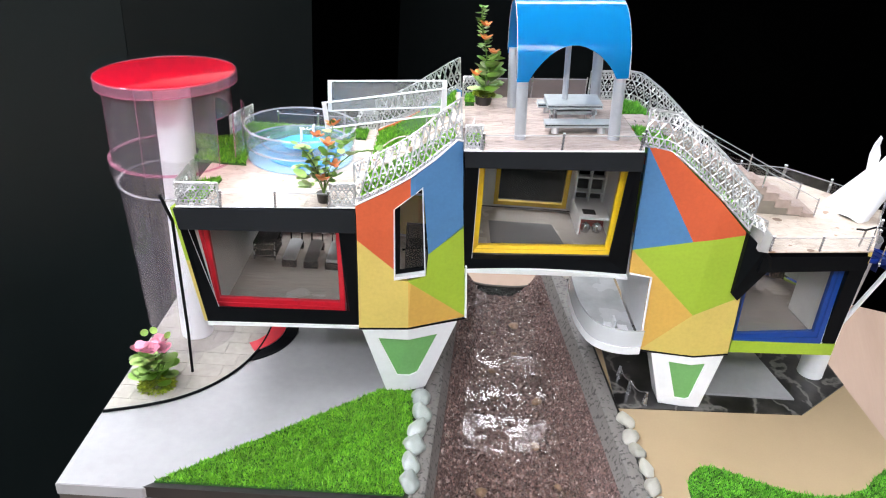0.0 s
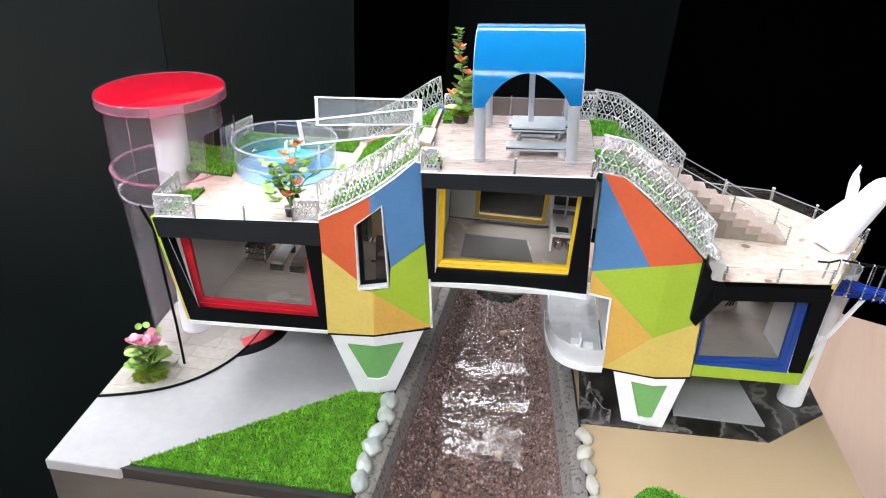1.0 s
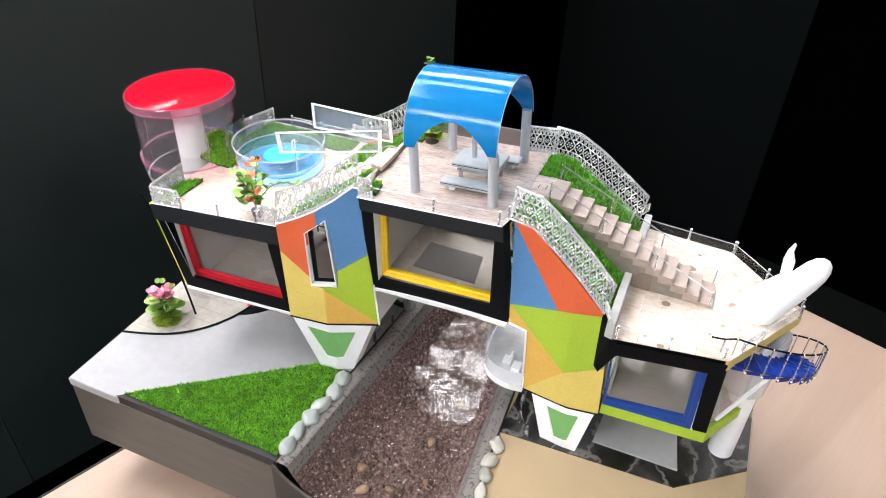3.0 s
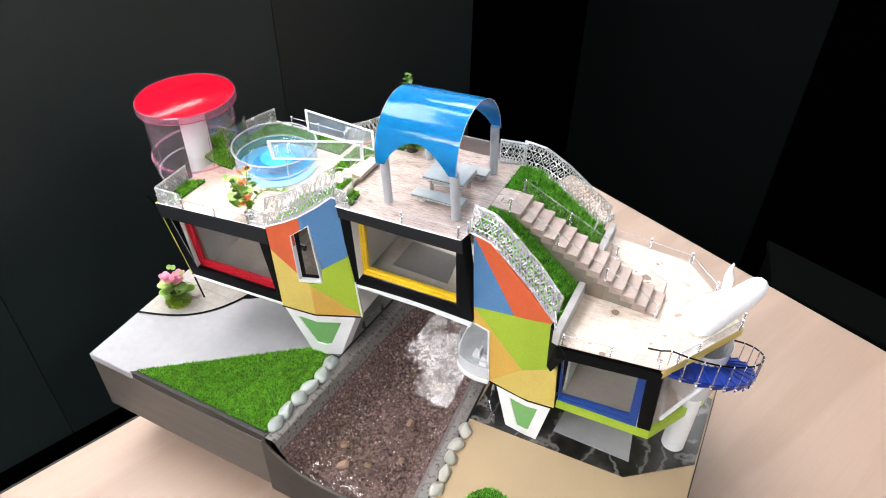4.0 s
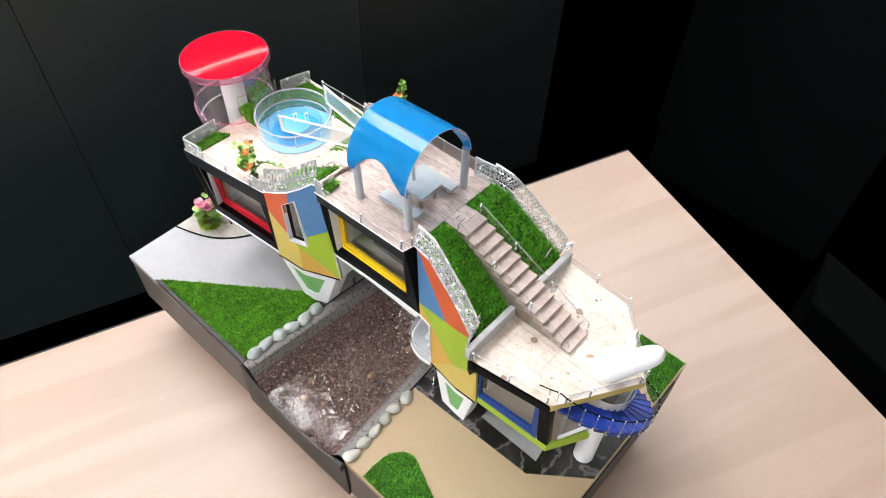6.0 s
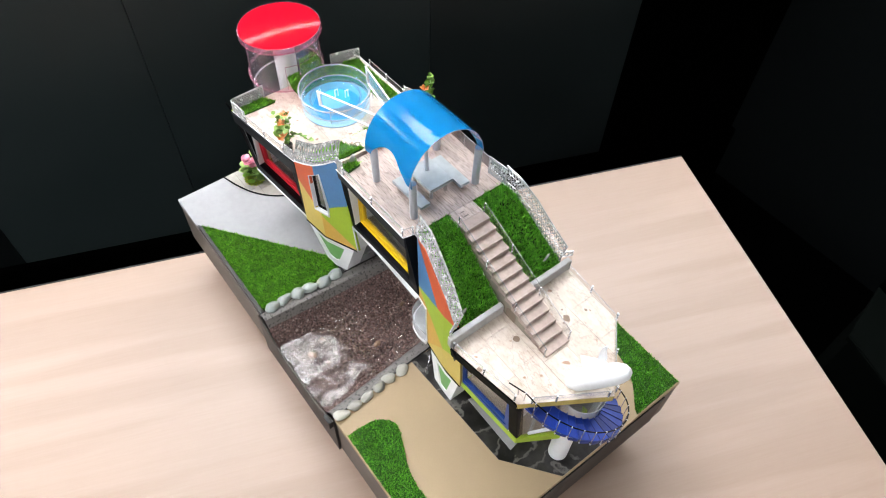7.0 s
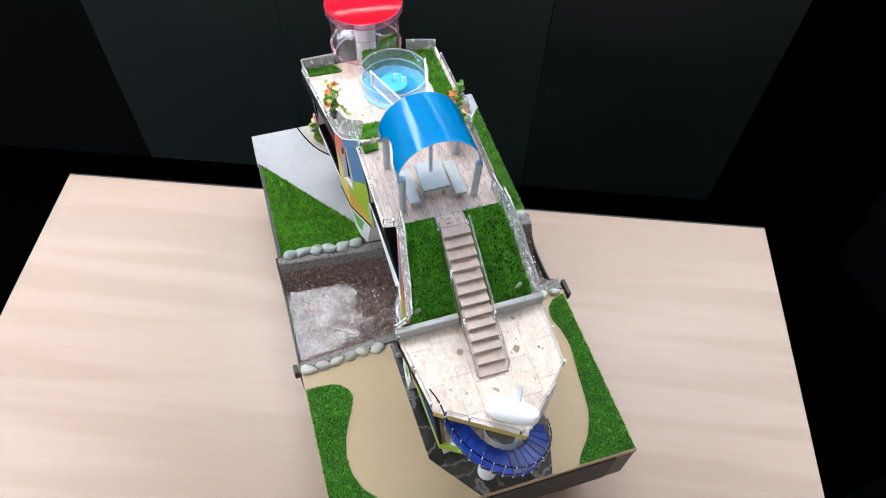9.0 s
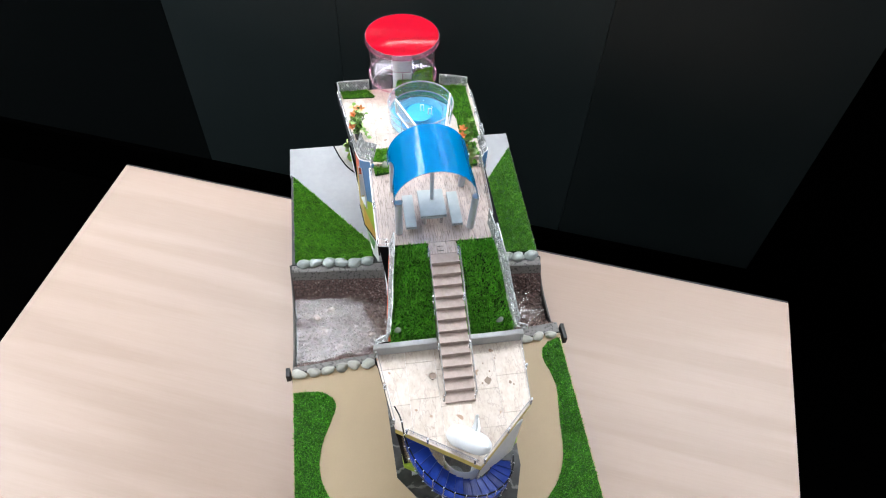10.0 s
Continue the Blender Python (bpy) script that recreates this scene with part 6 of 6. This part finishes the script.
# ---- spiral stair ----
SC, SX, SY = (0.834, 0.277), 0.1020, 0.0866          # oval plan of the outer edge


def stair_z(deg):
    u = radians(deg + 125)
    return 0.4400 + 0.003 * u - 0.0118 * u * u


def oval(bm):
    for v in bm.verts:
        v.co.y = SC[1] + (v.co.y - SC[1]) * SY / SX
    return bm


sp = thing("spiral_staircase", (*SC, H), "cobalt blue spiral stair hanging round the terrace tip", "staircase")
NT, A_FIRST, A_STEP = 16, -90, 10.6
for k in range(NT):
    a0, a1 = A_FIRST + A_STEP * k, A_FIRST + A_STEP * (k + 0.985)
    z, z_next = stair_z(a0), stair_z(a0 + A_STEP)
    bm = tube(B(), SC, SX, SX - 0.035, z - 0.0022, z, 4, a0, a1)
    for v in bm.verts:
        v.co.z -= 0.0035 * ((math.degrees(math.atan2(v.co.y - SC[1], v.co.x - SC[0])) - a0 + 180) % 360 - 180) / A_STEP
    part("tread", oval(bm), M_STAIRBLUE, sp, "", False)
    part("skirt", oval(tube(B(), SC, SX + 0.001, SX + 0.0001, min(z - 0.0085, z_next - 0.005), z - 0.0038, 4, a0, a1 - 1.2)), M_STAIRBLUE, sp)
    part("riser", oval(tube(B(), SC, SX - 0.0003, SX - 0.037, min(z - 0.006, z_next - 0.002), z - 0.0022, 1, a1 - 0.5, a1)), M_STAIRBLUE, sp)
rail = []
for k in range(0, NT + 1):
    deg = A_FIRST + A_STEP * k
    a = radians(deg)
    rail.append((SC[0] + (SX + 0.0022) * math.cos(a), SC[1] + (SY + 0.0022) * math.sin(a), stair_z(deg) + 0.0365))
    bl = part("baluster", rod(B(), (rail[-1][0], rail[-1][1], rail[-1][2] - 0.042), rail[-1], 0.0007, 5), M_STEEL, sp, "thin steel baluster")
    for dz, r in ((0.0, 0.0014), (-0.042, 0.0015)):
        bead = B()
        bmesh.ops.create_icosphere(bead, subdivisions=1, radius=r, matrix=Matrix.Translation((rail[-1][0], rail[-1][1], rail[-1][2] + dz)))
        part("bead", bead, M_WHITE, bl, "white bead", True)
rail = [(0.808, 0.180, 0.4735), (0.822, 0.186, 0.4705)] + rail
part("handrail", strip(B(), rail, 0.0011, 6), M_BLACK, sp, "thin black handrail")
part("first_post", rod(B(), (0.822, 0.188, 0.4498), (0.822, 0.186, 0.4705), 0.0011, 6), M_STEEL, sp)
part("bracket", rod(B(), (0.846, 0.207, 0.330), (0.881, 0.206, 0.4190), 0.0028, 6), M_WHITE, sp, "white raking strut")
part("core", shell(B(), (0.870, 0.277), [(0.027, 0.335), (0.0325, 0.425), (0.0317, 0.425), (0.0262, 0.335)], 40), M_DRUM, sp, "hazy acrylic drum inside the spiral", True)
cl = thing("white_column", (0.873, 0.265, H), "thick white round column under the terrace tip", "column")
part("shaft", disc(B(), (0.873, 0.265), 0.0160, H + 0.0014, 0.3345, 36), M_WHITE, cl, soft=True)

# ---- balcony over the bank ----
bal = thing("balcony", (0.575, MID, 0.288), "white rounded balcony with a smoky clear parapet over the bank", "balcony")
edge = open_wavy([(0.611, 0.186), (0.590, 0.184), (0.568, 0.190), (0.552, 0.206), (0.543, 0.240), (0.541, 0.281), (0.543, 0.322), (0.552, 0.356), (0.568, 0.372), (0.590, 0.378), (0.611, 0.376)], 5)
part("slab", prism(B(), edge, 0.2885, 0.2985, 0.001), M_WHITE, bal, "white curved slab")
cb = Vector((0.585, MID, 0))
part("floor_finish", prism(B(), [tuple((cb + (Vector((x, y, 0)) - cb) * 0.955).to_2d()) for x, y in edge], 0.2986, 0.2994), M_BALCONY, bal, "pale grey marbled floor")
bm = B()
lo2 = [[bm.verts.new((x, y, z)) for x, y in edge] for z in (0.2987, 0.322)]
for k in range(len(edge) - 1):
    bm.faces.new((lo2[0][k], lo2[0][k + 1], lo2[1][k + 1], lo2[1][k]))
glassy(part("parapet", bm, M_FROST, bal, "smoky acrylic parapet", True))
part("parapet_cap", strip(B(), [(x, y, 0.322) for x, y in edge], 0.0008, 5), M_ACRYLEDGE, bal)
part("balcony_seat", box(B(), 0.588, 0.600, 0.205, 0.222, 0.2987, 0.306, 0.001), M_WHITE, bal, "small white seat")
solo("balcony_chair", box(box(B(), 0.573, 0.584, 0.215, 0.228, 0.2987, 0.305, 0.0008), 0.582, 0.585, 0.215, 0.228, 0.305, 0.315, 0.0008), M_WHITE, "tiny white chair on the balcony", "chair")

# coil posts with chains along the banks
for pts in ([(0.628, 0.176), (0.612, 0.196), (0.606, 0.226)], [(0.352, 0.205), (0.360, 0.25), (0.366, 0.30)]):
    fence = thing("chain_fence", (*pts[1], H), "coiled wire posts linked by a fine chain along the bank", "fence", "chain fences")
    tops = []
    for x, y in pts:
        bm = B()
        for k in range(6):
            rod(bm, (x, y, H + 0.0015 + k * 0.0032), (x, y, H + 0.0015 + k * 0.0032 + 0.0024), 0.0032 - k * 0.0003, 9)
        part("coil_post", bm, M_STEEL, fence)
        tops.append(Vector((x, y, H + 0.021)))
    for a, b in zip(tops, tops[1:]):
        line = [a.lerp(b, k / 8) - Vector((0, 0, 0.006 * math.sin(math.pi * k / 8))) for k in range(9)]
        part("chain", strip(B(), line, 0.0006, 5), M_STEEL, fence)

# ---- plants ----
def leaf_mesh(name, material, long=0.0105, wide=0.010, fold=0.0012):
    bm = B()
    n = 9
    c = bm.verts.new((long * 0.45, 0, -fold))
    rim = []
    for k in range(n):
        a = 2 * math.pi * k / n
        rim.append(bm.verts.new((long / 2 - long / 2 * math.cos(a), wide / 2 * math.sin(a), fold * 0.6 * abs(math.sin(a)))))
    for k in range(n):
        bm.faces.new((c, rim[k], rim[(k + 1) % n]))
    bmesh.ops.solidify(bm, geom=list(bm.faces), thickness=0.0003)
    me = bpy.data.meshes.new(name)
    bm.to_mesh(me)
    bm.free()
    me.materials.append(material)
    smooth(me, 1.5)
    return me


L_SMALL = leaf_mesh("leaf", M_LEAF)
L_PALE = leaf_mesh("leaf", M_LEAFPALE, 0.016, 0.014, 0.002)
PETAL_O = leaf_mesh("petal", M_FLOWER, 0.0095, 0.0055, 0.0012)
PETAL_P = leaf_mesh("petal", M_PINK, 0.0105, 0.0085, 0.002)


def leaf(parent, me, p, yaw, tilt, size, name="leaf"):
    ob = new(name, me)
    ob.parent = parent
    ob.matrix_basis = Matrix.Translation(Vector(p) - base_of(parent)) @ Matrix.Rotation(yaw, 4, "Z") @ Matrix.Rotation(-tilt, 4, "Y") @ Matrix.Diagonal((size, size, size, 1))
    return ob


def blossom(parent, p, me, n, size, rnd, tilt=0.5):
    fl = new("flower", None)
    bm = B()
    bmesh.ops.create_icosphere(bm, subdivisions=1, radius=0.0011 * size, matrix=Matrix.Translation(p))
    bpy.data.objects.remove(fl)
    fl = part("flower", bm, M_FLOWER if me is PETAL_O else M_PINK, parent)
    for k in range(n):
        leaf(fl, me, p, 2 * math.pi * k / n + rnd.random() * 0.4, tilt + rnd.uniform(-0.2, 0.3), size * rnd.uniform(0.9, 1.1), "petal")


def moss(parent, c, r, h, seed):
    rg = np.random.default_rng(seed)
    v, f = [], []
    for _ in range(900):
        d = rg.normal(0, 1, 3)
        d /= np.linalg.norm(d)
        d[2] = abs(d[2])
        p = np.array(c) + d * (r, r, h) * rg.uniform(0.55, 1.0)
        q = p + d * 0.0028
        w = np.cross(d, rg.normal(0, 1, 3))
        w = w / np.linalg.norm(w) * 0.0013
        i = len(v)
        v += [p - w, p + w, q]
        f.append((i, i + 1, i + 2))
    me = bpy.data.meshes.new("moss")
    me.from_pydata((np.array(v) - np.array(base_of(parent))).tolist(), [], f)
    me.materials.append(M_MOSS)
    ob = new("moss", me)
    ob.parent = parent


def flower_plant(c, label, seed):
    """An airy plant with long arching sprays and orange blossoms in a small pot."""
    rnd = random.Random(seed)
    th = thing("potted_plant", c, label, "plant")
    cv = Vector(c)
    part("pot", shell(B(), c, [(0.0001, c[2] + 0.0002), (0.0046, c[2] + 0.0002), (0.0060, c[2] + 0.008), (0.0052, c[2] + 0.008), (0.0001, c[2] + 0.007)], 20), M_PLANTER, th, "dark pot", True)
    for end, bend in (((0.008, 0.000, 0.058), 0.3), ((-0.020, -0.004, 0.042), 0.4), ((0.042, 0.012, 0.036), 1.0), ((0.004, -0.008, 0.036), 0.2), ((-0.012, 0.012, 0.032), 0.2), ((0.022, -0.004, 0.048), 0.5), ((-0.022, 0.006, 0.022), 0.8), ((0.012, -0.006, 0.020), 0.6)):
        e = Vector(end)
        pts = [cv + Vector((e.x * t ** 1.3, e.y * t ** 1.3, 0.006 + e.z * (t + bend * 0.35 * math.sin(math.pi * t)))) for t in [k / 7 for k in range(8)]]
        part("stem", strip(B(), pts, 0.0005, 5), M_STEM, th)
        for k in range(2, 8):
            for _ in range(2):
                leaf(th, L_SMALL if rnd.random() < 0.55 else L_PALE, pts[k], rnd.uniform(0, 6.28), rnd.uniform(-0.3, 0.8), rnd.uniform(0.38, 0.62))
    for k in range(9):
        leaf(th, L_PALE, cv + Vector((rnd.uniform(-0.014, 0.0), rnd.uniform(-0.006, 0.006), rnd.uniform(0.012, 0.044))), rnd.uniform(2.2, 4.4), rnd.uniform(-0.3, 0.9), rnd.uniform(0.6, 0.95))
    for p in ((0.008, 0.000, 0.064), (0.004, -0.006, 0.050), (0.010, -0.008, 0.034), (-0.006, 0.006, 0.052), (0.000, -0.009, 0.022)):
        blossom(th, cv + Vector(p), PETAL_O, 5, 0.78, rnd)


def tower_plant(c, label, seed):
    """A slim upright plant with round leaves and small orange blossoms in a pot."""
    rnd = random.Random(seed)
    th = thing("potted_plant", c, label, "plant")
    cv = Vector(c)
    part("pot", shell(B(), c, [(0.0001, c[2] + 0.0002), (0.0075, c[2] + 0.0002), (0.0092, c[2] + 0.012), (0.0082, c[2] + 0.012), (0.0001, c[2] + 0.010)], 20), M_PLANTER, th, "dark pot", True)
    moss(th, (c[0], c[1], c[2] + 0.011), 0.0105, 0.006, seed)
    tip = Vector((-0.006, 0.006, 0.104))
    pts = [cv + Vector((tip.x * t + 0.003 * math.sin(5 * t), tip.y * t, 0.010 + (tip.z - 0.01) * t)) for t in [k / 12 for k in range(13)]]
    part("stem", strip(B(), pts, 0.0007, 5), M_STEM, th)
    for k in range(84):
        t = rnd.random()
        p = pts[min(12, int(t * 12.99))]
        yaw = rnd.uniform(0, 6.28)
        leaf(th, L_PALE if t < 0.45 and k % 2 else L_SMALL, p + Vector((math.cos(yaw), math.sin(yaw), 0)) * 0.001 + Vector((0, 0, rnd.uniform(-0.004, 0.004))), yaw, rnd.uniform(-0.1, 0.8), rnd.uniform(0.6, 1.0) * (1.25 - 0.7 * t))
    for k in range(22):
        leaf(th, L_PALE, cv + Vector((0.004, -0.002, 0.014 + 0.0018 * k)), rnd.uniform(-2.2, 1.2), rnd.uniform(0, 0.9), rnd.uniform(0.7, 1.25))
    for p in ((-0.005, -0.005, 0.088), (0.005, -0.006, 0.060), (-0.004, -0.006, 0.074), (-0.010, -0.005, 0.034)):
        blossom(th, cv + Vector(p), PETAL_O, 5, 0.9, rnd)


def bush(c, label, seed):
    """A low plant with broad leaves and a cluster of pink blossoms on moss."""
    rnd = random.Random(seed)
    th = thing("flowering_plant", c, label, "plant")
    cv = Vector(c)
    moss(th, c, 0.013, 0.008, seed)
    bm = B()
    for k in range(7):
        a = 2 * math.pi * k / 7
        rod(bm, cv + Vector((0, 0, 0.002)), cv + Vector((0.008 * math.cos(a), 0.008 * math.sin(a), 0.030)), 0.0007, 5)
    part("stem", bm, M_STEM, th)
    for k in range(40):
        a = rnd.uniform(0, 6.28)
        r, z = rnd.uniform(0.001, 0.008), rnd.uniform(0.008, 0.036)
        leaf(th, L_PALE if k % 3 else L_SMALL, cv + Vector((r * math.cos(a), r * math.sin(a), z)), a, rnd.uniform(0.0, 1.0), rnd.uniform(0.55, 0.95))
    for p in ((0.000, -0.004, 0.046), (0.008, 0.000, 0.043), (-0.007, -0.002, 0.044), (0.004, 0.007, 0.046)):
        blossom(th, cv + Vector(p), PETAL_P, 6, 0.95, rnd, 0.7)
    for p in ((0.002, 0.004, 0.060), (-0.006, 0.004, 0.056), (0.009, 0.004, 0.055)):
        leaf(th, L_PALE, cv + Vector(p), rnd.uniform(0, 6), 0.8, 0.42)


flower_plant((0.240, 0.165, 0.4692), "airy plant with orange blossoms on the roof terrace", 7)
tower_plant((0.406, 0.343, deck_z(0.406)), "slim tall plant with round leaves and orange blossoms", 8)
bush((0.043, 0.155, H + 0.0016), "low plant with pink blossoms and broad leaves on the plaza", 9)

for ob in scene.objects:
    if ob.name.startswith(("potted_plant", "flowering_plant")):
        ob.scale = (1.55, 1.55, 1.15) if ob.name.startswith("flowering") else ((1.25, 1.25, 1.3) if ob.location.x < 0.3 else (1.22, 1.22, 1.06))

# small turf corners and shells on the roofs
turf("turf_patch", [(0.101, 0.137), (0.122, 0.141), (0.124, 0.203), (0.1205, 0.205), (0.101, 0.190)], 0.4706, "small green turf patch on the roof terrace", 1000000, seed=41)
cabin_arc = [(TC[0] + 0.0655 * math.cos(radians(a)), TC[1] + 0.0655 * math.sin(radians(a))) for a in range(98, 60, -12)]
turf("turf_patch", [(0.1385, 0.2480), (0.112, 0.2476), (0.077, 0.2560), (0.076, 0.2850), (0.046, 0.3000)] + cabin_arc + [(0.102, 0.3400), (0.104, 0.394), (0.262, 0.399), (0.262, 0.362), (0.205, 0.362), (0.160, 0.350), (0.139, 0.325), (0.130, 0.290), (0.136, 0.254)], 0.4706, "broad green turf behind the pool and in the lift cabin", 900000, seed=42)
turf("turf_patch", [(0.384, 0.186), (0.402, 0.187), (0.398, 0.212), (0.384, 0.214)], lambda x, y: deck_z(x) + 0.0045, "small green turf patch in the corner of the deck", 1000000, seed=43)
turf("turf_patch", [(0.384, 0.335), (0.395, 0.335), (0.395, 0.368), (0.384, 0.368)], lambda x, y: deck_z(x) + 0.0045, "small green turf patch in the corner of the deck", 1000000, seed=44)
for x, y, z in ((0.686, 0.197, slope_z(0.686)), (0.686, 0.360, slope_z(0.686)), (0.388, 0.205, deck_z(0.388))):
    bm = B()
    bmesh.ops.create_icosphere(bm, subdivisions=2, radius=1.0)
    for v in bm.verts:
        v.co = Vector((x + v.co.x * 0.0018 + v.co.z * 0.003, y + v.co.y * 0.0058 * (1.0 - 0.22 * v.co.z), z + 0.012 + v.co.z * 0.0145))
    solo("lamp_globe", bm, M_SHELL, "pale milky leaf-shaped garden lamp standing in the turf", "garden lamp", "garden lamps", soft=True)

# ---- inside the rooms ----
for x in (0.178, 0.205, 0.232):
    eq = thing("gym_bench", (x, 0.30, 0.327), "tiny grey and black gym bench on the room floor", "gym bench", "gym benches")
    part("pad", box(B(), x - 0.008, x + 0.008, 0.272, 0.325, 0.336, 0.341, 0.001), M_GREYPIPE if x != 0.205 else M_RUG, eq)
    part("frame", box(B(), x - 0.009, x + 0.009, 0.270, 0.276, 0.3272, 0.336, 0.001), M_BLACK, eq)
    part("frame", box(B(), x - 0.009, x + 0.009, 0.320, 0.326, 0.3272, 0.336, 0.001), M_BLACK, eq)
    part("bar", rod(B(), (x - 0.011, 0.322, 0.352), (x + 0.011, 0.322, 0.352), 0.0012, 6), M_STEEL, eq)
    part("upright", rod(B(), (x - 0.007, 0.322, 0.336), (x - 0.007, 0.322, 0.352), 0.001, 6), M_BLACK, eq)
    part("upright", rod(B(), (x + 0.007, 0.322, 0.336), (x + 0.007, 0.322, 0.352), 0.001, 6), M_BLACK, eq)
rack = thing("weight_rack", (0.142, 0.30, 0.327), "small black rack against the end wall", "rack")
for k in range(3):
    part("shelf", box(B(), 0.130, 0.158, 0.285, 0.325, 0.3272 + 0.009 * k + 0.004, 0.3272 + 0.009 * k + 0.006), M_BLACK, rack)
for x, y in ((0.131, 0.286), (0.157, 0.286), (0.131, 0.324), (0.157, 0.324)):
    part("upright", rod(B(), (x, y, 0.3272), (x, y, 0.353), 0.001, 5), M_STEEL, rack)
kit = thing("kitchen_cabinet", (0.553, 0.315, 0.394), "white open cabinet with a dark red inside and two steel pots", "cabinet")
part("counter", box(B(), 0.534, 0.5715, 0.284, 0.346, 0.4150, 0.4185, 0.0006), M_WHITE, kit)
part("side_panel", box(B(), 0.534, 0.5365, 0.284, 0.346, 0.3942, 0.4149), M_WHITE, kit)
part("back_panel", box(B(), 0.5368, 0.5715, 0.310, 0.313, 0.3942, 0.4149), M_REDGYM, kit, "dark red panel")
part("inner_panel", box(B(), 0.5367, 0.5376, 0.285, 0.3098, 0.3942, 0.4149), M_REDGYM, kit, "dark red side lining")
part("hob", box(B(), 0.540, 0.556, 0.292, 0.306, 0.4186, 0.4194, 0.0003), M_BLACK, kit, "black hob")
for x in (0.5455, 0.5600):
    pot = part("pot", shell(B(), (x, 0.2935), [(0.0001, 0.3943), (0.0048, 0.3946), (0.0060, 0.3985), (0.0056, 0.4030), (0.0040, 0.4052), (0.0001, 0.4058)], 18), M_STEEL, kit, "shiny steel pot", True)
    knob = B()
    bmesh.ops.create_icosphere(knob, subdivisions=1, radius=0.0012, matrix=Matrix.Translation((x, 0.2935, 0.4067)))
    part("knob", knob, M_STEEL, pot, "", True)
shelf = thing("wall_shelf", (0.553, 0.343, 0.4186), "white open shelf unit with black compartments and small red flowers", "shelf")
part("back_panel", box(B(), 0.5345, 0.5715, 0.3440, 0.3465, 0.4186, 0.512), M_BLACK, shelf, "black back panel")
for x0, x1 in ((0.5330, 0.5350), (0.5515, 0.5533), (0.5697, 0.5715)):
    part("upright", box(B(), x0, x1, 0.332, 0.3438, 0.4186, 0.512), M_WHITE, shelf)
for k in range(5):
    z = 0.4300 + 0.0195 * k
    for x0, x1 in ((0.5352, 0.5513), (0.5535, 0.5695)):
        part("shelf_board", box(B(), x0, x1, 0.333, 0.3438, z, z + 0.0018), M_WHITE, shelf)
rnd = random.Random(23)
for k in range(7):
    p = (rnd.uniform(0.555, 0.568), rnd.uniform(0.3345, 0.340), rnd.uniform(0.478, 0.494))
    bud = B()
    bmesh.ops.create_icosphere(bud, subdivisions=1, radius=rnd.uniform(0.0013, 0.0022), matrix=Matrix.Translation(p))
    part("flower", bud, M_REDGYM, shelf, "small dark red flower", True)
mach = thing("exercise_machine", (0.335, 0.215, 0.327), "black exercise machine behind the slim window", "exercise machine")
part("tower_frame", box(B(), 0.325, 0.349, 0.214, 0.222, 0.3272, 0.425, 0.001), M_BLACK, mach)
part("base_bar", box(B(), 0.318, 0.352, 0.196, 0.230, 0.3272, 0.332, 0.001), M_BLACK, mach)
part("arm", rod(B(), (0.322, 0.205, 0.398), (0.350, 0.205, 0.402), 0.0015, 6), M_BLACK, mach)
part("wheel", disc(B(), (0.337, 0.206), 0.008, 0.405, 0.410, 20), M_BLACK, mach)
solo("floor_mat", prism(B(), [(0.425, 0.245), (0.515, 0.245), (0.505, 0.305), (0.425, 0.305)], 0.3942, 0.3952), M_RUG, "dark grey mat on the laminate floor", "mat")
desk = thing("lounge_bench", (0.775, 0.29, 0.3216), "pale panel leaning inside the blue-framed room", "bench")
part("board", plate(B(), [(0.752, 0.300, 0.3222), (0.788, 0.315, 0.3222), (0.784, 0.312, 0.375), (0.748, 0.297, 0.375)], (0.002, -0.003, 0)), M_PARAPET, desk)
for k in range(3):
    part("slat", rod(B(), (0.772 + 0.005 * k, 0.3035 + 0.002 * k, 0.330), (0.7865 - 0.001 * k, 0.3095, 0.352 - 0.007 * k), 0.0011, 5), M_BLACK, desk, "thin dark slat")
